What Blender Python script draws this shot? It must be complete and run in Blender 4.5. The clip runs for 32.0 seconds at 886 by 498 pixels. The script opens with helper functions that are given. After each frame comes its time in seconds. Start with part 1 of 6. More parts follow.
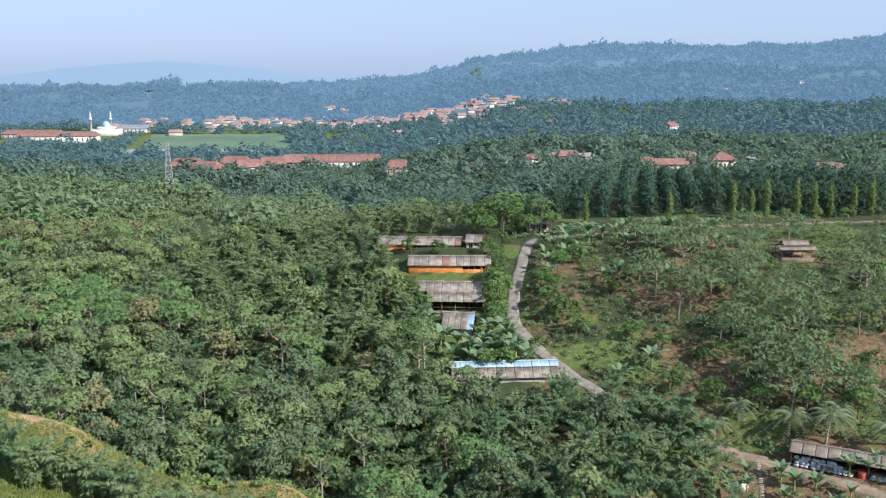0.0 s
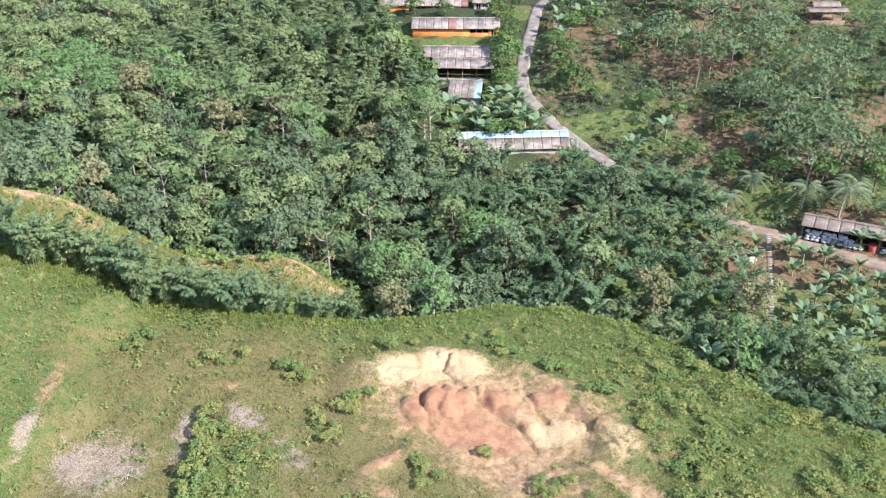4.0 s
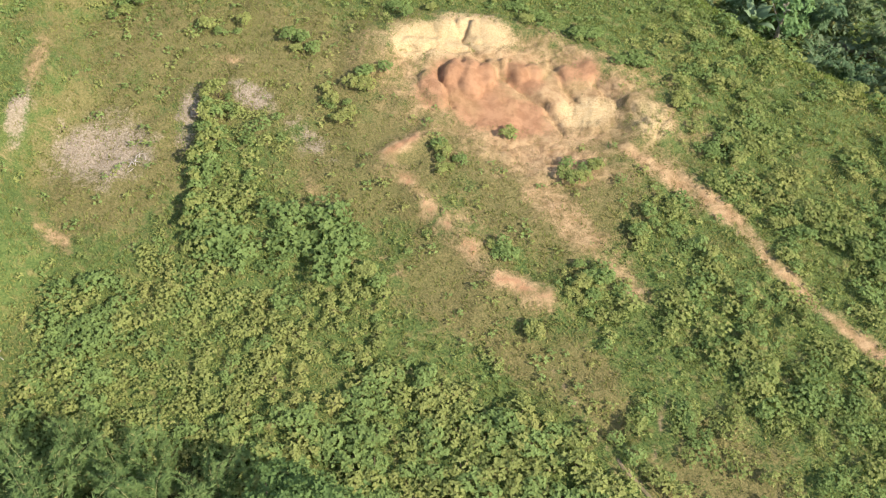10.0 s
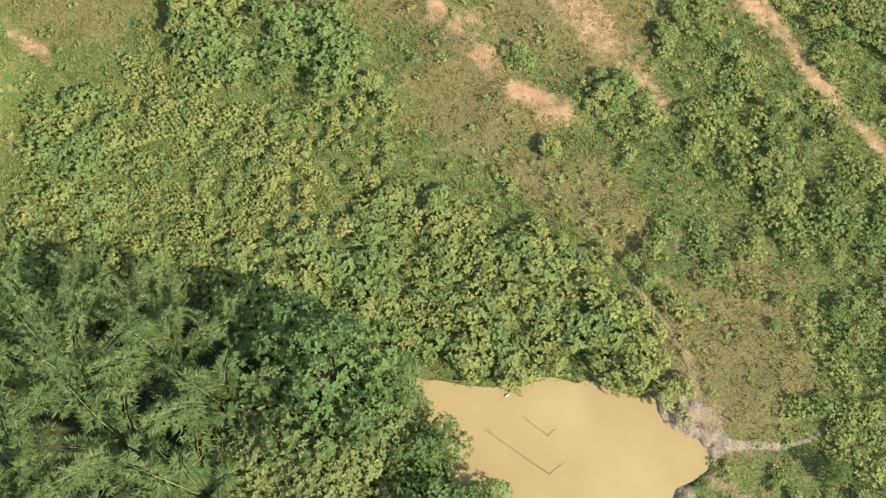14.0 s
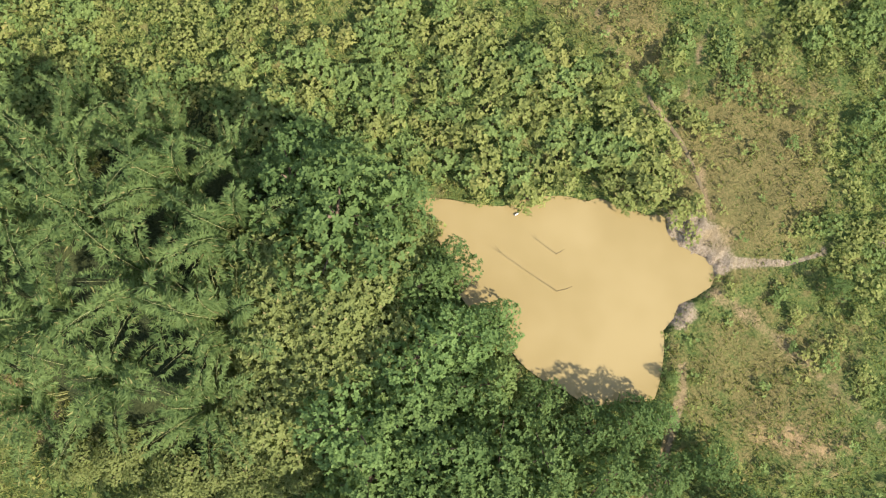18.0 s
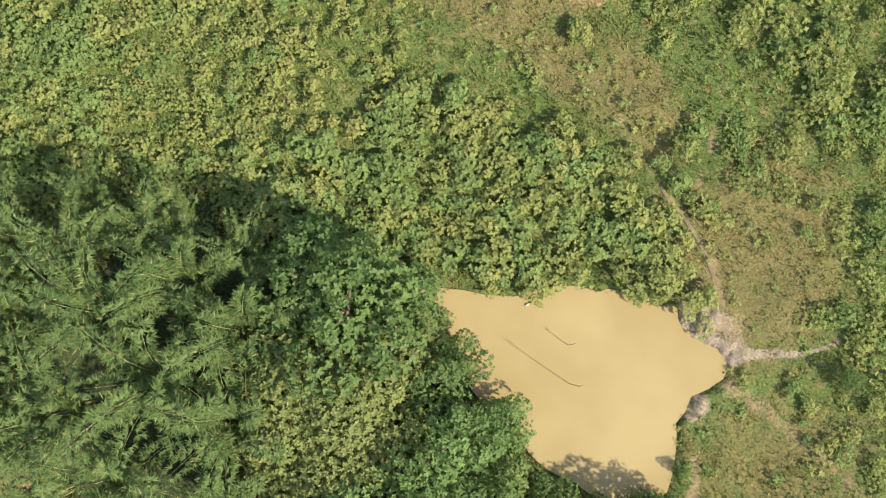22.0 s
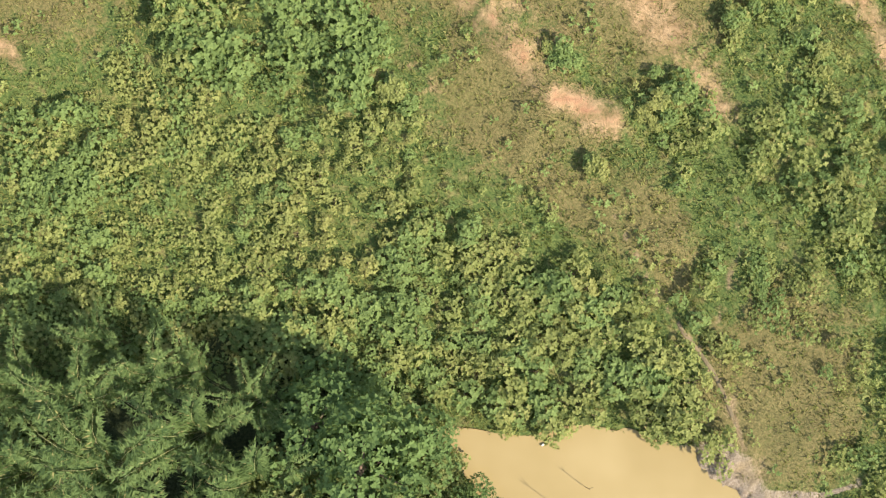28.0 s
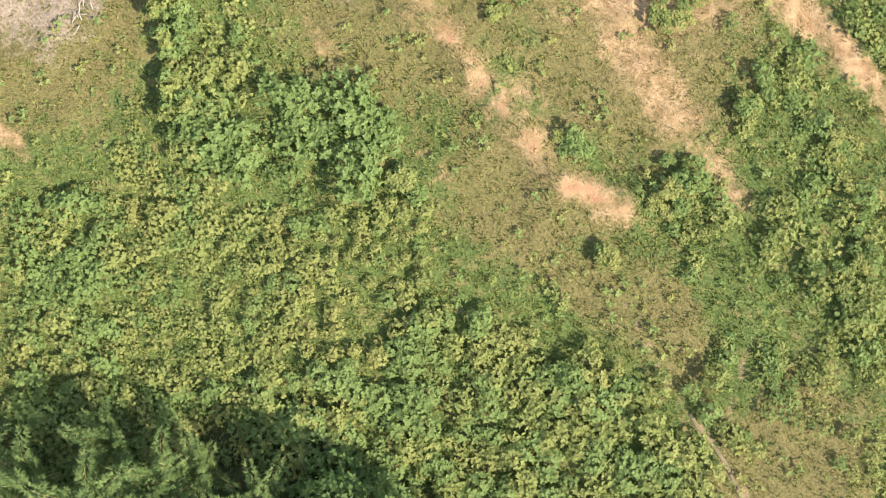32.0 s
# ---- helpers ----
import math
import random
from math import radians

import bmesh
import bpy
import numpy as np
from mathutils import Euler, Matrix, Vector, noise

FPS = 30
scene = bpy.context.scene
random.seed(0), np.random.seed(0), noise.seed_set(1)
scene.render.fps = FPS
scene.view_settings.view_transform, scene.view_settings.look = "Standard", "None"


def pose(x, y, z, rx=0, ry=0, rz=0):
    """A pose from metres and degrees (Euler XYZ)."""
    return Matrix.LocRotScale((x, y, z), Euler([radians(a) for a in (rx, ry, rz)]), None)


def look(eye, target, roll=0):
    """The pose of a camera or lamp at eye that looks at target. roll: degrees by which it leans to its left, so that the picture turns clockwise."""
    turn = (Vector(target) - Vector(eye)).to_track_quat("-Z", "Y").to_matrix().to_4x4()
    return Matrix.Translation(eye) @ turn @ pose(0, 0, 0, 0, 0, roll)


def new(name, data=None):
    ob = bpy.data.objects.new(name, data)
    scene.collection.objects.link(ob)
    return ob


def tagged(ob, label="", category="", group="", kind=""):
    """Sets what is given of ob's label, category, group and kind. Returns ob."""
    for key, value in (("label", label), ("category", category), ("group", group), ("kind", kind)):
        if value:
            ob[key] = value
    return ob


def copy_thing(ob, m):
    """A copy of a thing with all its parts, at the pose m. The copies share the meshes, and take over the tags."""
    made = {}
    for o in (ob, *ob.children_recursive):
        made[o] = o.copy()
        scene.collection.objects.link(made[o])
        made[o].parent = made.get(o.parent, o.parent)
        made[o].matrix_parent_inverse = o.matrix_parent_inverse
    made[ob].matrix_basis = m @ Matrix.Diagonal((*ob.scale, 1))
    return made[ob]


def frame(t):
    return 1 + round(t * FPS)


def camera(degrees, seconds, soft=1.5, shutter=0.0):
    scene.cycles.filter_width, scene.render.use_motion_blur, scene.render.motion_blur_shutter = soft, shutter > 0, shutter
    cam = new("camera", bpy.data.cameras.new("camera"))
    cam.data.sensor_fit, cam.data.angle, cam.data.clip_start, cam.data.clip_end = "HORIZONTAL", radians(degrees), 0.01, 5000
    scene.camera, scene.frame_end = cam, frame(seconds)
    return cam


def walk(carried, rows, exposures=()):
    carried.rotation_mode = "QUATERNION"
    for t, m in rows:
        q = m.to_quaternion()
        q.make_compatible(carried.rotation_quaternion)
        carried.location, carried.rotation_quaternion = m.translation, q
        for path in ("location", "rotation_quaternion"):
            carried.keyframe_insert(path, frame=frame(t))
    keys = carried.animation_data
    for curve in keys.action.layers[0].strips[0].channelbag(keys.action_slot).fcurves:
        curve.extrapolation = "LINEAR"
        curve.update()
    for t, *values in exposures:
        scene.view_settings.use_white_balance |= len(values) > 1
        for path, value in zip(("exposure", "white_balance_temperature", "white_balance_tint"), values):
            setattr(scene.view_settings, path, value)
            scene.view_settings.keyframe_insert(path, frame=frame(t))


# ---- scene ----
# camera path: seconds, x, y, z, pitch, yaw, roll
cam = camera(53.95, 32.0, 1.2)
PATH = [
    (0, 4.91, -25.91, 60.22, -11.44, 0.57, -0.08),
    (0.5, 4.81, -25.24, 60.16, -12.97, 0.60, -0.09),
    (1, 4.72, -24.57, 60.10, -14.94, 0.63, -0.10),
    (1.5, 4.63, -23.92, 60.04, -16.93, 0.65, -0.11),
    (2, 4.53, -23.26, 59.98, -18.92, 0.68, -0.10),
    (3, 4.33, -21.93, 59.90, -22.95, 0.72, -0.09),
    (3.5, 4.22, -21.26, 59.87, -24.97, 0.73, -0.08),
    (5.5, 3.64, -18.45, 59.86, -33.09, 0.72, -0.03),
    (6.5, 3.20, -17.08, 59.88, -37.18, 0.68, 0.01),
    (7.5, 2.75, -15.71, 59.93, -41.26, 0.65, 0.02),
    (8.5, 2.32, -14.35, 59.94, -45.37, 0.62, 0.03),
    (9.5, 1.93, -12.97, 59.94, -49.45, 0.58, 0.04),
    (10.5, 1.61, -11.51, 59.96, -53.49, 0.53, 0.04),
    (11.5, 1.34, -9.92, 59.99, -57.66, 0.47, 0.02),
    (12.5, 1.09, -8.27, 59.99, -61.80, 0.38, -0.00),
    (13.5, 0.84, -6.64, 59.97, -66.00, 0.31, -0.05),
    (14.5, 0.59, -5.06, 59.93, -70.11, 0.25, -0.10),
    (16.5, 0.23, -2.14, 59.97, -78.85, 0.11, -0.11),
    (17, 0.15, -1.43, 59.99, -81.11, 0.07, -0.11),
    (17.5, 0.08, -0.71, 60.00, -83.38, 0.03, -0.10),
    (17.85, 0.02, -0.20, 60.00, -84.97, 0.01, -0.09),
    (18, -0.01, 0.02, 60.00, -85.32, -0.00, -0.09),
    (18.5, -0.09, 0.78, 60.00, -85.27, -0.03, -0.08),
    (19, -0.19, 1.55, 60.00, -85.25, -0.05, -0.07),
    (20, -0.39, 3.11, 60.00, -85.25, -0.05, -0.06),
    (21, -0.56, 4.63, 59.97, -85.23, -0.02, -0.06),
    (22, -0.71, 6.09, 59.97, -85.14, 0.01, -0.06),
    (23, -0.84, 7.53, 59.96, -85.03, 0.04, -0.05),
    (24, -0.95, 8.98, 59.93, -84.90, 0.04, -0.03),
    (25, -1.07, 10.47, 59.89, -84.81, 0.02, -0.01),
    (25.5, -1.15, 11.23, 59.86, -84.79, 0.01, 0.00),
    (27.5, -1.55, 14.35, 59.76, -84.77, -0.05, 0.01),
    (28.5, -1.75, 15.86, 59.79, -84.74, -0.05, 0.03),
    (29.5, -1.92, 17.38, 59.82, -84.74, -0.06, 0.04),
    (30.5, -2.06, 18.95, 59.81, -84.76, -0.06, 0.04),
    (31.5, -2.20, 20.53, 59.78, -84.84, -0.05, 0.03),
    (32, -2.30, 21.33, 59.78, -84.90, -0.05, 0.02),
]
walk(cam, [(t, pose(x, y, z, 90 + p, 0, w) @ pose(0, 0, 0, 0, 0, r)) for t, x, y, z, p, w, r in PATH],
     [(0, 1.08, 5500, 12), (1.5, 1.4, 5150, 17), (3, 1.72, 5250, 21), (6, 1.5, 5750, 16), (9, 1.44, 6150, 12), (14, 1.48, 6250, 12), (20, 1.5, 6350, 11), (25, 1.55, 6350, 12), (28, 1.58, 6350, 13), (29, 1.62, 6350, 13), (30, 1.76, 6300, 14), (32, 1.78, 6300, 14)])

# ---- world and sun ----
SUN_AZ, SUN_EL = radians(123), radians(37)
world = bpy.data.worlds.new("sky")
scene.world = world
world.use_nodes = True
wn = world.node_tree.nodes
sky = wn.new("ShaderNodeTexSky")
sky.sky_type, sky.sun_disc = "NISHITA", False
sky.sun_elevation, sky.sun_rotation = SUN_EL, SUN_AZ
sky.air_density, sky.dust_density, sky.ozone_density = 1.0, 1.6, 1.5
veil = wn.new("ShaderNodeMix")
veil.data_type = "RGBA"
veil.inputs[0].default_value, veil.inputs[7].default_value = 0.8, (2.3, 2.66, 3.25, 1)
world.node_tree.links.new(sky.outputs[0], veil.inputs[6])
world.node_tree.links.new(veil.outputs[2], wn["Background"].inputs[0])
wn["Background"].inputs[1].default_value = 0.11
sun = new("sun", bpy.data.lights.new("sun", "SUN"))
sun.data.energy, sun.data.angle, sun.data.color = 4.0, radians(1.2), (1.0, 0.87, 0.69)
to_sun = Vector((math.sin(SUN_AZ) * math.cos(SUN_EL), math.cos(SUN_AZ) * math.cos(SUN_EL), math.sin(SUN_EL)))
sun.matrix_world = look(to_sun * 100, (0, 0, 0))


# ---- materials ----
def nodes_of(name):
    m = bpy.data.materials.new(name)
    m.use_nodes = True
    nt = m.node_tree
    return m, nt, nt.nodes["Principled BSDF"]


def put(nt, kind, **inputs):
    n = nt.nodes.new(kind)
    for k, v in inputs.items():
        n.inputs[int(k[1:]) if k[0] == "i" and k[1:].isdigit() else k].default_value = v
    return n


def noise_of(nt, scale, detail=3.0, rough=0.55, coord="Object"):
    tc = nt.nodes.new("ShaderNodeTexCoord")
    n = put(nt, "ShaderNodeTexNoise", Scale=scale, Detail=detail, Roughness=rough)
    nt.links.new(tc.outputs[coord], n.inputs["Vector"])
    return n.outputs[0]


def maths(nt, op, a, b=None, clamp=False):
    n = nt.nodes.new("ShaderNodeMath")
    n.operation, n.use_clamp = op, clamp
    for i, v in enumerate((a, b)):
        if v is None:
            continue
        if hasattr(v, "is_linked"):
            nt.links.new(v, n.inputs[i])
        else:
            n.inputs[i].default_value = v
    return n.outputs[0]


def mixed(nt, fac, a, b):
    n = nt.nodes.new("ShaderNodeMix")
    n.data_type = "RGBA"
    for sock, v in ((n.inputs[0], fac), (n.inputs[6], a), (n.inputs[7], b)):
        if hasattr(v, "is_linked"):
            nt.links.new(v, sock)
        else:
            sock.default_value = v if isinstance(v, float) else (*v, 1)
    return n.outputs[2]


def stepped(nt, v, lo, hi):
    n = put(nt, "ShaderNodeMapRange")
    n.interpolation_type = "SMOOTHSTEP"
    nt.links.new(v, n.inputs[0])
    n.inputs[1].default_value, n.inputs[2].default_value = lo, hi
    return n.outputs[0]


def bumped(nt, bsdf, height, strength=0.4, distance=0.05):
    b = put(nt, "ShaderNodeBump", Strength=strength, Distance=distance)
    nt.links.new(height, b.inputs["Height"])
    nt.links.new(b.outputs[0], bsdf.inputs["Normal"])


def leaf_mat(name, dark, light, through_leaf=0.3, rough=0.6, dry=None, dry_share=0.12, aged=None):
    """Leaves: each leaf has its own tone, each plant its own, and some are dry."""
    m, nt, b = nodes_of(name)
    geo = nt.nodes.new("ShaderNodeNewGeometry")
    info = nt.nodes.new("ShaderNodeObjectInfo")
    per_leaf = geo.outputs["Random Per Island"]
    spray = nt.nodes.new("ShaderNodeAttribute")
    spray.attribute_name = "tone"
    tone = maths(nt, "ADD", maths(nt, "MULTIPLY", per_leaf, 0.35), maths(nt, "MULTIPLY", info.outputs["Random"], 0.25))
    tone = maths(nt, "ADD", tone, maths(nt, "MULTIPLY", spray.outputs["Fac"], 0.4))
    col = mixed(nt, tone, dark, light)
    if dry:
        k = maths(nt, "FRACT", maths(nt, "MULTIPLY", per_leaf, 37.0))
        col = mixed(nt, maths(nt, "LESS_THAN", k, dry_share), col, dry)
    patch = stepped(nt, noise_of(nt, 0.35, 2.0), 0.35, 0.7)
    col = mixed(nt, maths(nt, "MULTIPLY", patch, 0.45), col, light)
    if aged:
        # stands of growth some metres wide that have yellowed, and others that stay lush
        stand = put(nt, "ShaderNodeTexNoise", Scale=0.13, Detail=4.0, Roughness=0.6)
        nt.links.new(geo.outputs["Position"], stand.inputs["Vector"])
        col = mixed(nt, maths(nt, "MULTIPLY", stepped(nt, stand.outputs[0], 0.5, 0.66), 0.5), col, aged)
        col = mixed(nt, maths(nt, "MULTIPLY", stepped(nt, stand.outputs[0], 0.47, 0.34), 0.5), col, (0.085, 0.16, 0.05))
    nt.links.new(col, b.inputs["Base Color"])
    b.inputs["Roughness"].default_value = rough
    b.inputs["Specular IOR Level"].default_value = 0.07
    tr = nt.nodes.new("ShaderNodeBsdfTranslucent")
    nt.links.new(mixed(nt, 0.4, col, (0.26, 0.33, 0.06)), tr.inputs[0])
    mx = put(nt, "ShaderNodeMixShader", Fac=through_leaf)
    nt.links.new(b.outputs[0], mx.inputs[1])
    nt.links.new(tr.outputs[0], mx.inputs[2])
    nt.links.new(mx.outputs[0], nt.nodes["Material Output"].inputs[0])
    return m


def plain_mat(name, a, b_col, scale=3.0, rough=0.8, bump=0.2, metal=0.0, streak=None):
    """A worn surface: two tones mixed by noise at two scales, with some relief."""
    m, nt, b = nodes_of(name)
    n1, n2 = noise_of(nt, scale, 4.0), noise_of(nt, scale * 7, 2.0)
    v = maths(nt, "ADD", maths(nt, "MULTIPLY", n1, 0.7), maths(nt, "MULTIPLY", n2, 0.3))
    info = nt.nodes.new("ShaderNodeObjectInfo")
    v = maths(nt, "ADD", stepped(nt, v, 0.35, 0.65), maths(nt, "MULTIPLY", maths(nt, "SUBTRACT", info.outputs["Random"], 0.5), 0.35), True)
    col = mixed(nt, v, a, b_col)
    if streak:
        w = nt.nodes.new("ShaderNodeTexWave")
        w.inputs["Scale"].default_value, w.inputs["Distortion"].default_value = streak[0], 3.0
        tc = nt.nodes.new("ShaderNodeTexCoord")
        nt.links.new(tc.outputs["Object"], w.inputs["Vector"])
        col = mixed(nt, maths(nt, "MULTIPLY", w.outputs[1], streak[1]), col, a)
    nt.links.new(col, b.inputs["Base Color"])
    b.inputs["Roughness"].default_value, b.inputs["Metallic"].default_value = rough, metal
    bumped(nt, b, n2, bump, 0.03)
    return m


M_LEAF = leaf_mat("broad_leaf", (0.045, 0.1, 0.035), (0.19, 0.285, 0.095), 0.38)
M_LEAF_DARK = leaf_mat("dark_leaf", (0.034, 0.074, 0.026), (0.145, 0.215, 0.07), 0.32)
# next two leaves: a little haze blue worked into the base colours
M_WOOD_LEAF = leaf_mat("woodland_leaf", (0.095, 0.145, 0.06), (0.27, 0.335, 0.15), 0.38)
M_WOOD_DARK = leaf_mat("dark_woodland_leaf", (0.066, 0.106, 0.06), (0.185, 0.245, 0.132), 0.34)
M_WOOD_LUSH = leaf_mat("lush_woodland_leaf", (0.08, 0.155, 0.06), (0.22, 0.345, 0.135), 0.4)
M_WOOD_OLIVE = leaf_mat("olive_flushing_leaf", (0.13, 0.14, 0.07), (0.3, 0.29, 0.15), 0.36)
M_BAMBOO_HILL = leaf_mat("olive_bamboo_leaf", (0.1, 0.15, 0.068), (0.255, 0.33, 0.155), 0.38, 0.6, (0.32, 0.3, 0.17), 0.06)
M_BAMBOO = leaf_mat("bamboo_leaf", (0.012, 0.045, 0.018), (0.21, 0.29, 0.098), 0.38, 0.6, (0.33, 0.28, 0.12), 0.04)
# bluer than the near bamboo, to imitate haze over the valley
M_BAMBOO_FAR = leaf_mat("valley_bamboo_leaf", (0.06, 0.118, 0.06), (0.205, 0.295, 0.148), 0.38, 0.6, (0.28, 0.27, 0.15), 0.04)
M_FEATHER = leaf_mat("feathery_leaf", (0.1, 0.155, 0.07), (0.235, 0.315, 0.135), 0.4)
M_SHRUB = leaf_mat("shrub_leaf", (0.15, 0.185, 0.057), (0.335, 0.37, 0.125), 0.42, 0.6, (0.36, 0.31, 0.13), 0.035, (0.33, 0.32, 0.11))
M_SHRUB_DARK = leaf_mat("thicket_leaf", (0.1, 0.16, 0.052), (0.255, 0.34, 0.115), 0.42)
M_VINE = leaf_mat("vine_leaf", (0.115, 0.152, 0.05), (0.245, 0.28, 0.1), 0.4, 0.6, (0.34, 0.29, 0.14), 0.02)
M_GRASS = leaf_mat("grass_blade", (0.11, 0.14, 0.037), (0.24, 0.262, 0.084), 0.42, 0.6, (0.3, 0.26, 0.12), 0.1, (0.3, 0.27, 0.11))
M_RIM = leaf_mat("rim_grass_blade", (0.1, 0.16, 0.035), (0.26, 0.32, 0.08), 0.42, 0.6, (0.3, 0.29, 0.11), 0.05)
M_STRAW = leaf_mat("dry_grass_blade", (0.135, 0.122, 0.052), (0.255, 0.222, 0.105), 0.35, 0.6)
M_BANANA = leaf_mat("banana_leaf", (0.09, 0.155, 0.085), (0.24, 0.325, 0.18), 0.4, 0.55)
M_PALM = leaf_mat("palm_leaf", (0.1, 0.145, 0.075), (0.25, 0.3, 0.17), 0.35, 0.4)
M_COLUMN = leaf_mat("column_tree_leaf", (0.09, 0.14, 0.05), (0.2, 0.26, 0.09), 0.35)
M_ROWED = leaf_mat("plantation_leaf", (0.03, 0.07, 0.052), (0.08, 0.14, 0.095), 0.3)
M_SLOPE = leaf_mat("slope_tree_leaf", (0.085, 0.13, 0.068), (0.19, 0.258, 0.128), 0.36)
M_BARK = plain_mat("pale_bark", (0.16, 0.13, 0.1), (0.36, 0.32, 0.27), 2.0, 0.9, 0.4)
M_BARK_DARK = plain_mat("dark_bark", (0.07, 0.05, 0.035), (0.18, 0.13, 0.09), 2.0, 0.9, 0.4)
M_CULM = plain_mat("bamboo_culm", (0.17, 0.19, 0.065), (0.33, 0.33, 0.14), 1.5, 0.5, 0.1)
M_DEADWOOD = plain_mat("bleached_deadwood", (0.26, 0.235, 0.21), (0.42, 0.39, 0.36), 2.0, 0.8, 0.3)


def ground_mat():
    """Grass, straw, bare orange soil, pale clay, grey silt and trodden paths, laid out by the sheet's own masks."""
    m, nt, b = nodes_of("ground_cover")
    geo = nt.nodes.new("ShaderNodeNewGeometry")

    def n(scale, detail=4.0, rough=0.6):
        t = put(nt, "ShaderNodeTexNoise", Scale=scale, Detail=detail, Roughness=rough)
        nt.links.new(geo.outputs["Position"], t.inputs["Vector"])
        return t.outputs[0]

    def mask(name, lo=0.36, hi=0.7, rag=1.7):
        a = nt.nodes.new("ShaderNodeAttribute")
        a.attribute_name = name
        v = maths(nt, "ADD", a.outputs["Fac"], maths(nt, "MULTIPLY", maths(nt, "SUBTRACT", ragged, 0.5), rag))
        return stepped(nt, v, lo, hi)

    fine, mid, broad, grit = n(5.5, 5.0, 0.7), n(1.1), n(0.16, 3.0), n(22.0, 3.0, 0.7)
    ragged = maths(nt, "ADD", maths(nt, "MULTIPLY", n(0.55, 6.0, 0.65), 0.65), maths(nt, "MULTIPLY", fine, 0.35))
    green = mixed(nt, stepped(nt, fine, 0.35, 0.68), (0.045, 0.08, 0.022), (0.12, 0.155, 0.045))
    straw = mixed(nt, stepped(nt, grit, 0.3, 0.7), (0.17, 0.13, 0.055), (0.36, 0.28, 0.13))
    col = mixed(nt, maths(nt, "MULTIPLY", stepped(nt, mid, 0.5, 0.72), 0.5), green, straw)
    col = mixed(nt, mask("dry"), col, mixed(nt, stepped(nt, fine, 0.3, 0.7), (0.085, 0.088, 0.031), (0.19, 0.16, 0.068)))
    # darker green floor wherever the wood mask is set
    dark_floor = mixed(nt, stepped(nt, fine, 0.35, 0.7), (0.024, 0.036, 0.016), (0.065, 0.08, 0.034))
    col = mixed(nt, mask("wood", 0.4, 0.6, 0.6), col, dark_floor)
    earth = mixed(nt, stepped(nt, mid, 0.35, 0.65), (0.1, 0.068, 0.04), (0.18, 0.122, 0.07))
    col = mixed(nt, mask("plot"), col, earth)
    silt = mixed(nt, stepped(nt, fine, 0.3, 0.7), (0.19, 0.15, 0.105), (0.32, 0.27, 0.205))
    col = mixed(nt, mask("grey"), col, silt)
    trod = mixed(nt, stepped(nt, fine, 0.3, 0.7), (0.16, 0.12, 0.065), (0.29, 0.225, 0.13))
    col = mixed(nt, mask("path", 0.45, 0.75, 0.9), col, trod)
    soil = mixed(nt, stepped(nt, mid, 0.3, 0.7), (0.255, 0.16, 0.084), (0.39, 0.275, 0.155))
    col = mixed(nt, mask("soil", 0.32, 1.0, 1.9), col, soil)
    clay = mixed(nt, stepped(nt, fine, 0.3, 0.65), (0.36, 0.255, 0.13), (0.45, 0.35, 0.2))
    col = mixed(nt, mask("pale", 0.3, 0.8, 1.6), col, clay)
    rust = mixed(nt, stepped(nt, mid, 0.35, 0.65), (0.255, 0.138, 0.076), (0.34, 0.195, 0.11))
    col = mixed(nt, mask("rust"), col, rust)
    col = mixed(nt, maths(nt, "MULTIPLY", stepped(nt, broad, 0.45, 0.7), 0.25), col, (0.12, 0.13, 0.04))
    nt.links.new(col, b.inputs["Base Color"])
    b.inputs["Roughness"].default_value = 0.95
    b.inputs["Specular IOR Level"].default_value = 0.15
    h = maths(nt, "ADD", maths(nt, "MULTIPLY", mid, 0.6), maths(nt, "ADD", maths(nt, "MULTIPLY", fine, 0.3), maths(nt, "MULTIPLY", grit, 0.12)))
    bumped(nt, b, h, 0.9, 0.35)
    return m


def water_mat():
    m, nt, b = nodes_of("silty_water")
    col = mixed(nt, stepped(nt, noise_of(nt, 0.12, 3.0), 0.35, 0.7), (0.255, 0.2, 0.09), (0.295, 0.235, 0.113))
    nt.links.new(col, b.inputs["Base Color"])
    b.inputs["Roughness"].default_value = 0.12
    b.inputs["IOR"].default_value = 1.33
    b.inputs["Specular IOR Level"].default_value = 0.4
    bumped(nt, b, noise_of(nt, 3.0, 2.0), 0.03, 0.02)
    return m


M_GROUND, M_WATER = ground_mat(), water_mat()
M_ROAD = plain_mat("worn_concrete_road", (0.14, 0.123, 0.1), (0.26, 0.232, 0.19), 0.8, 0.9, 0.3)
M_DIRT = plain_mat("dirt_track", (0.15, 0.11, 0.075), (0.25, 0.19, 0.13), 0.8, 0.95, 0.4)
M_ASBESTOS = plain_mat("weathered_roof_sheet", (0.13, 0.11, 0.088), (0.3, 0.26, 0.21), 0.7, 0.85, 0.2)
M_BLUE_SHEET = plain_mat("pale_blue_sheet", (0.22, 0.33, 0.41), (0.36, 0.46, 0.53), 0.5, 0.4, 0.1)
M_GREY_WALL = plain_mat("grey_board", (0.2, 0.19, 0.17), (0.36, 0.34, 0.31), 1.0, 0.8, 0.2)
M_ORANGE = plain_mat("orange_wall", (0.4, 0.14, 0.03), (0.58, 0.23, 0.05), 0.8, 0.8, 0.1)
M_TERRACOTTA = plain_mat("terracotta_roof", (0.15, 0.075, 0.06), (0.25, 0.135, 0.105), 0.5, 0.85, 0.3)
M_WHITE = plain_mat("white_plaster", (0.45, 0.44, 0.42), (0.62, 0.61, 0.58), 0.6, 0.8, 0.1)
M_CREAM = plain_mat("cream_plaster", (0.34, 0.29, 0.22), (0.48, 0.42, 0.33), 0.6, 0.8, 0.1)
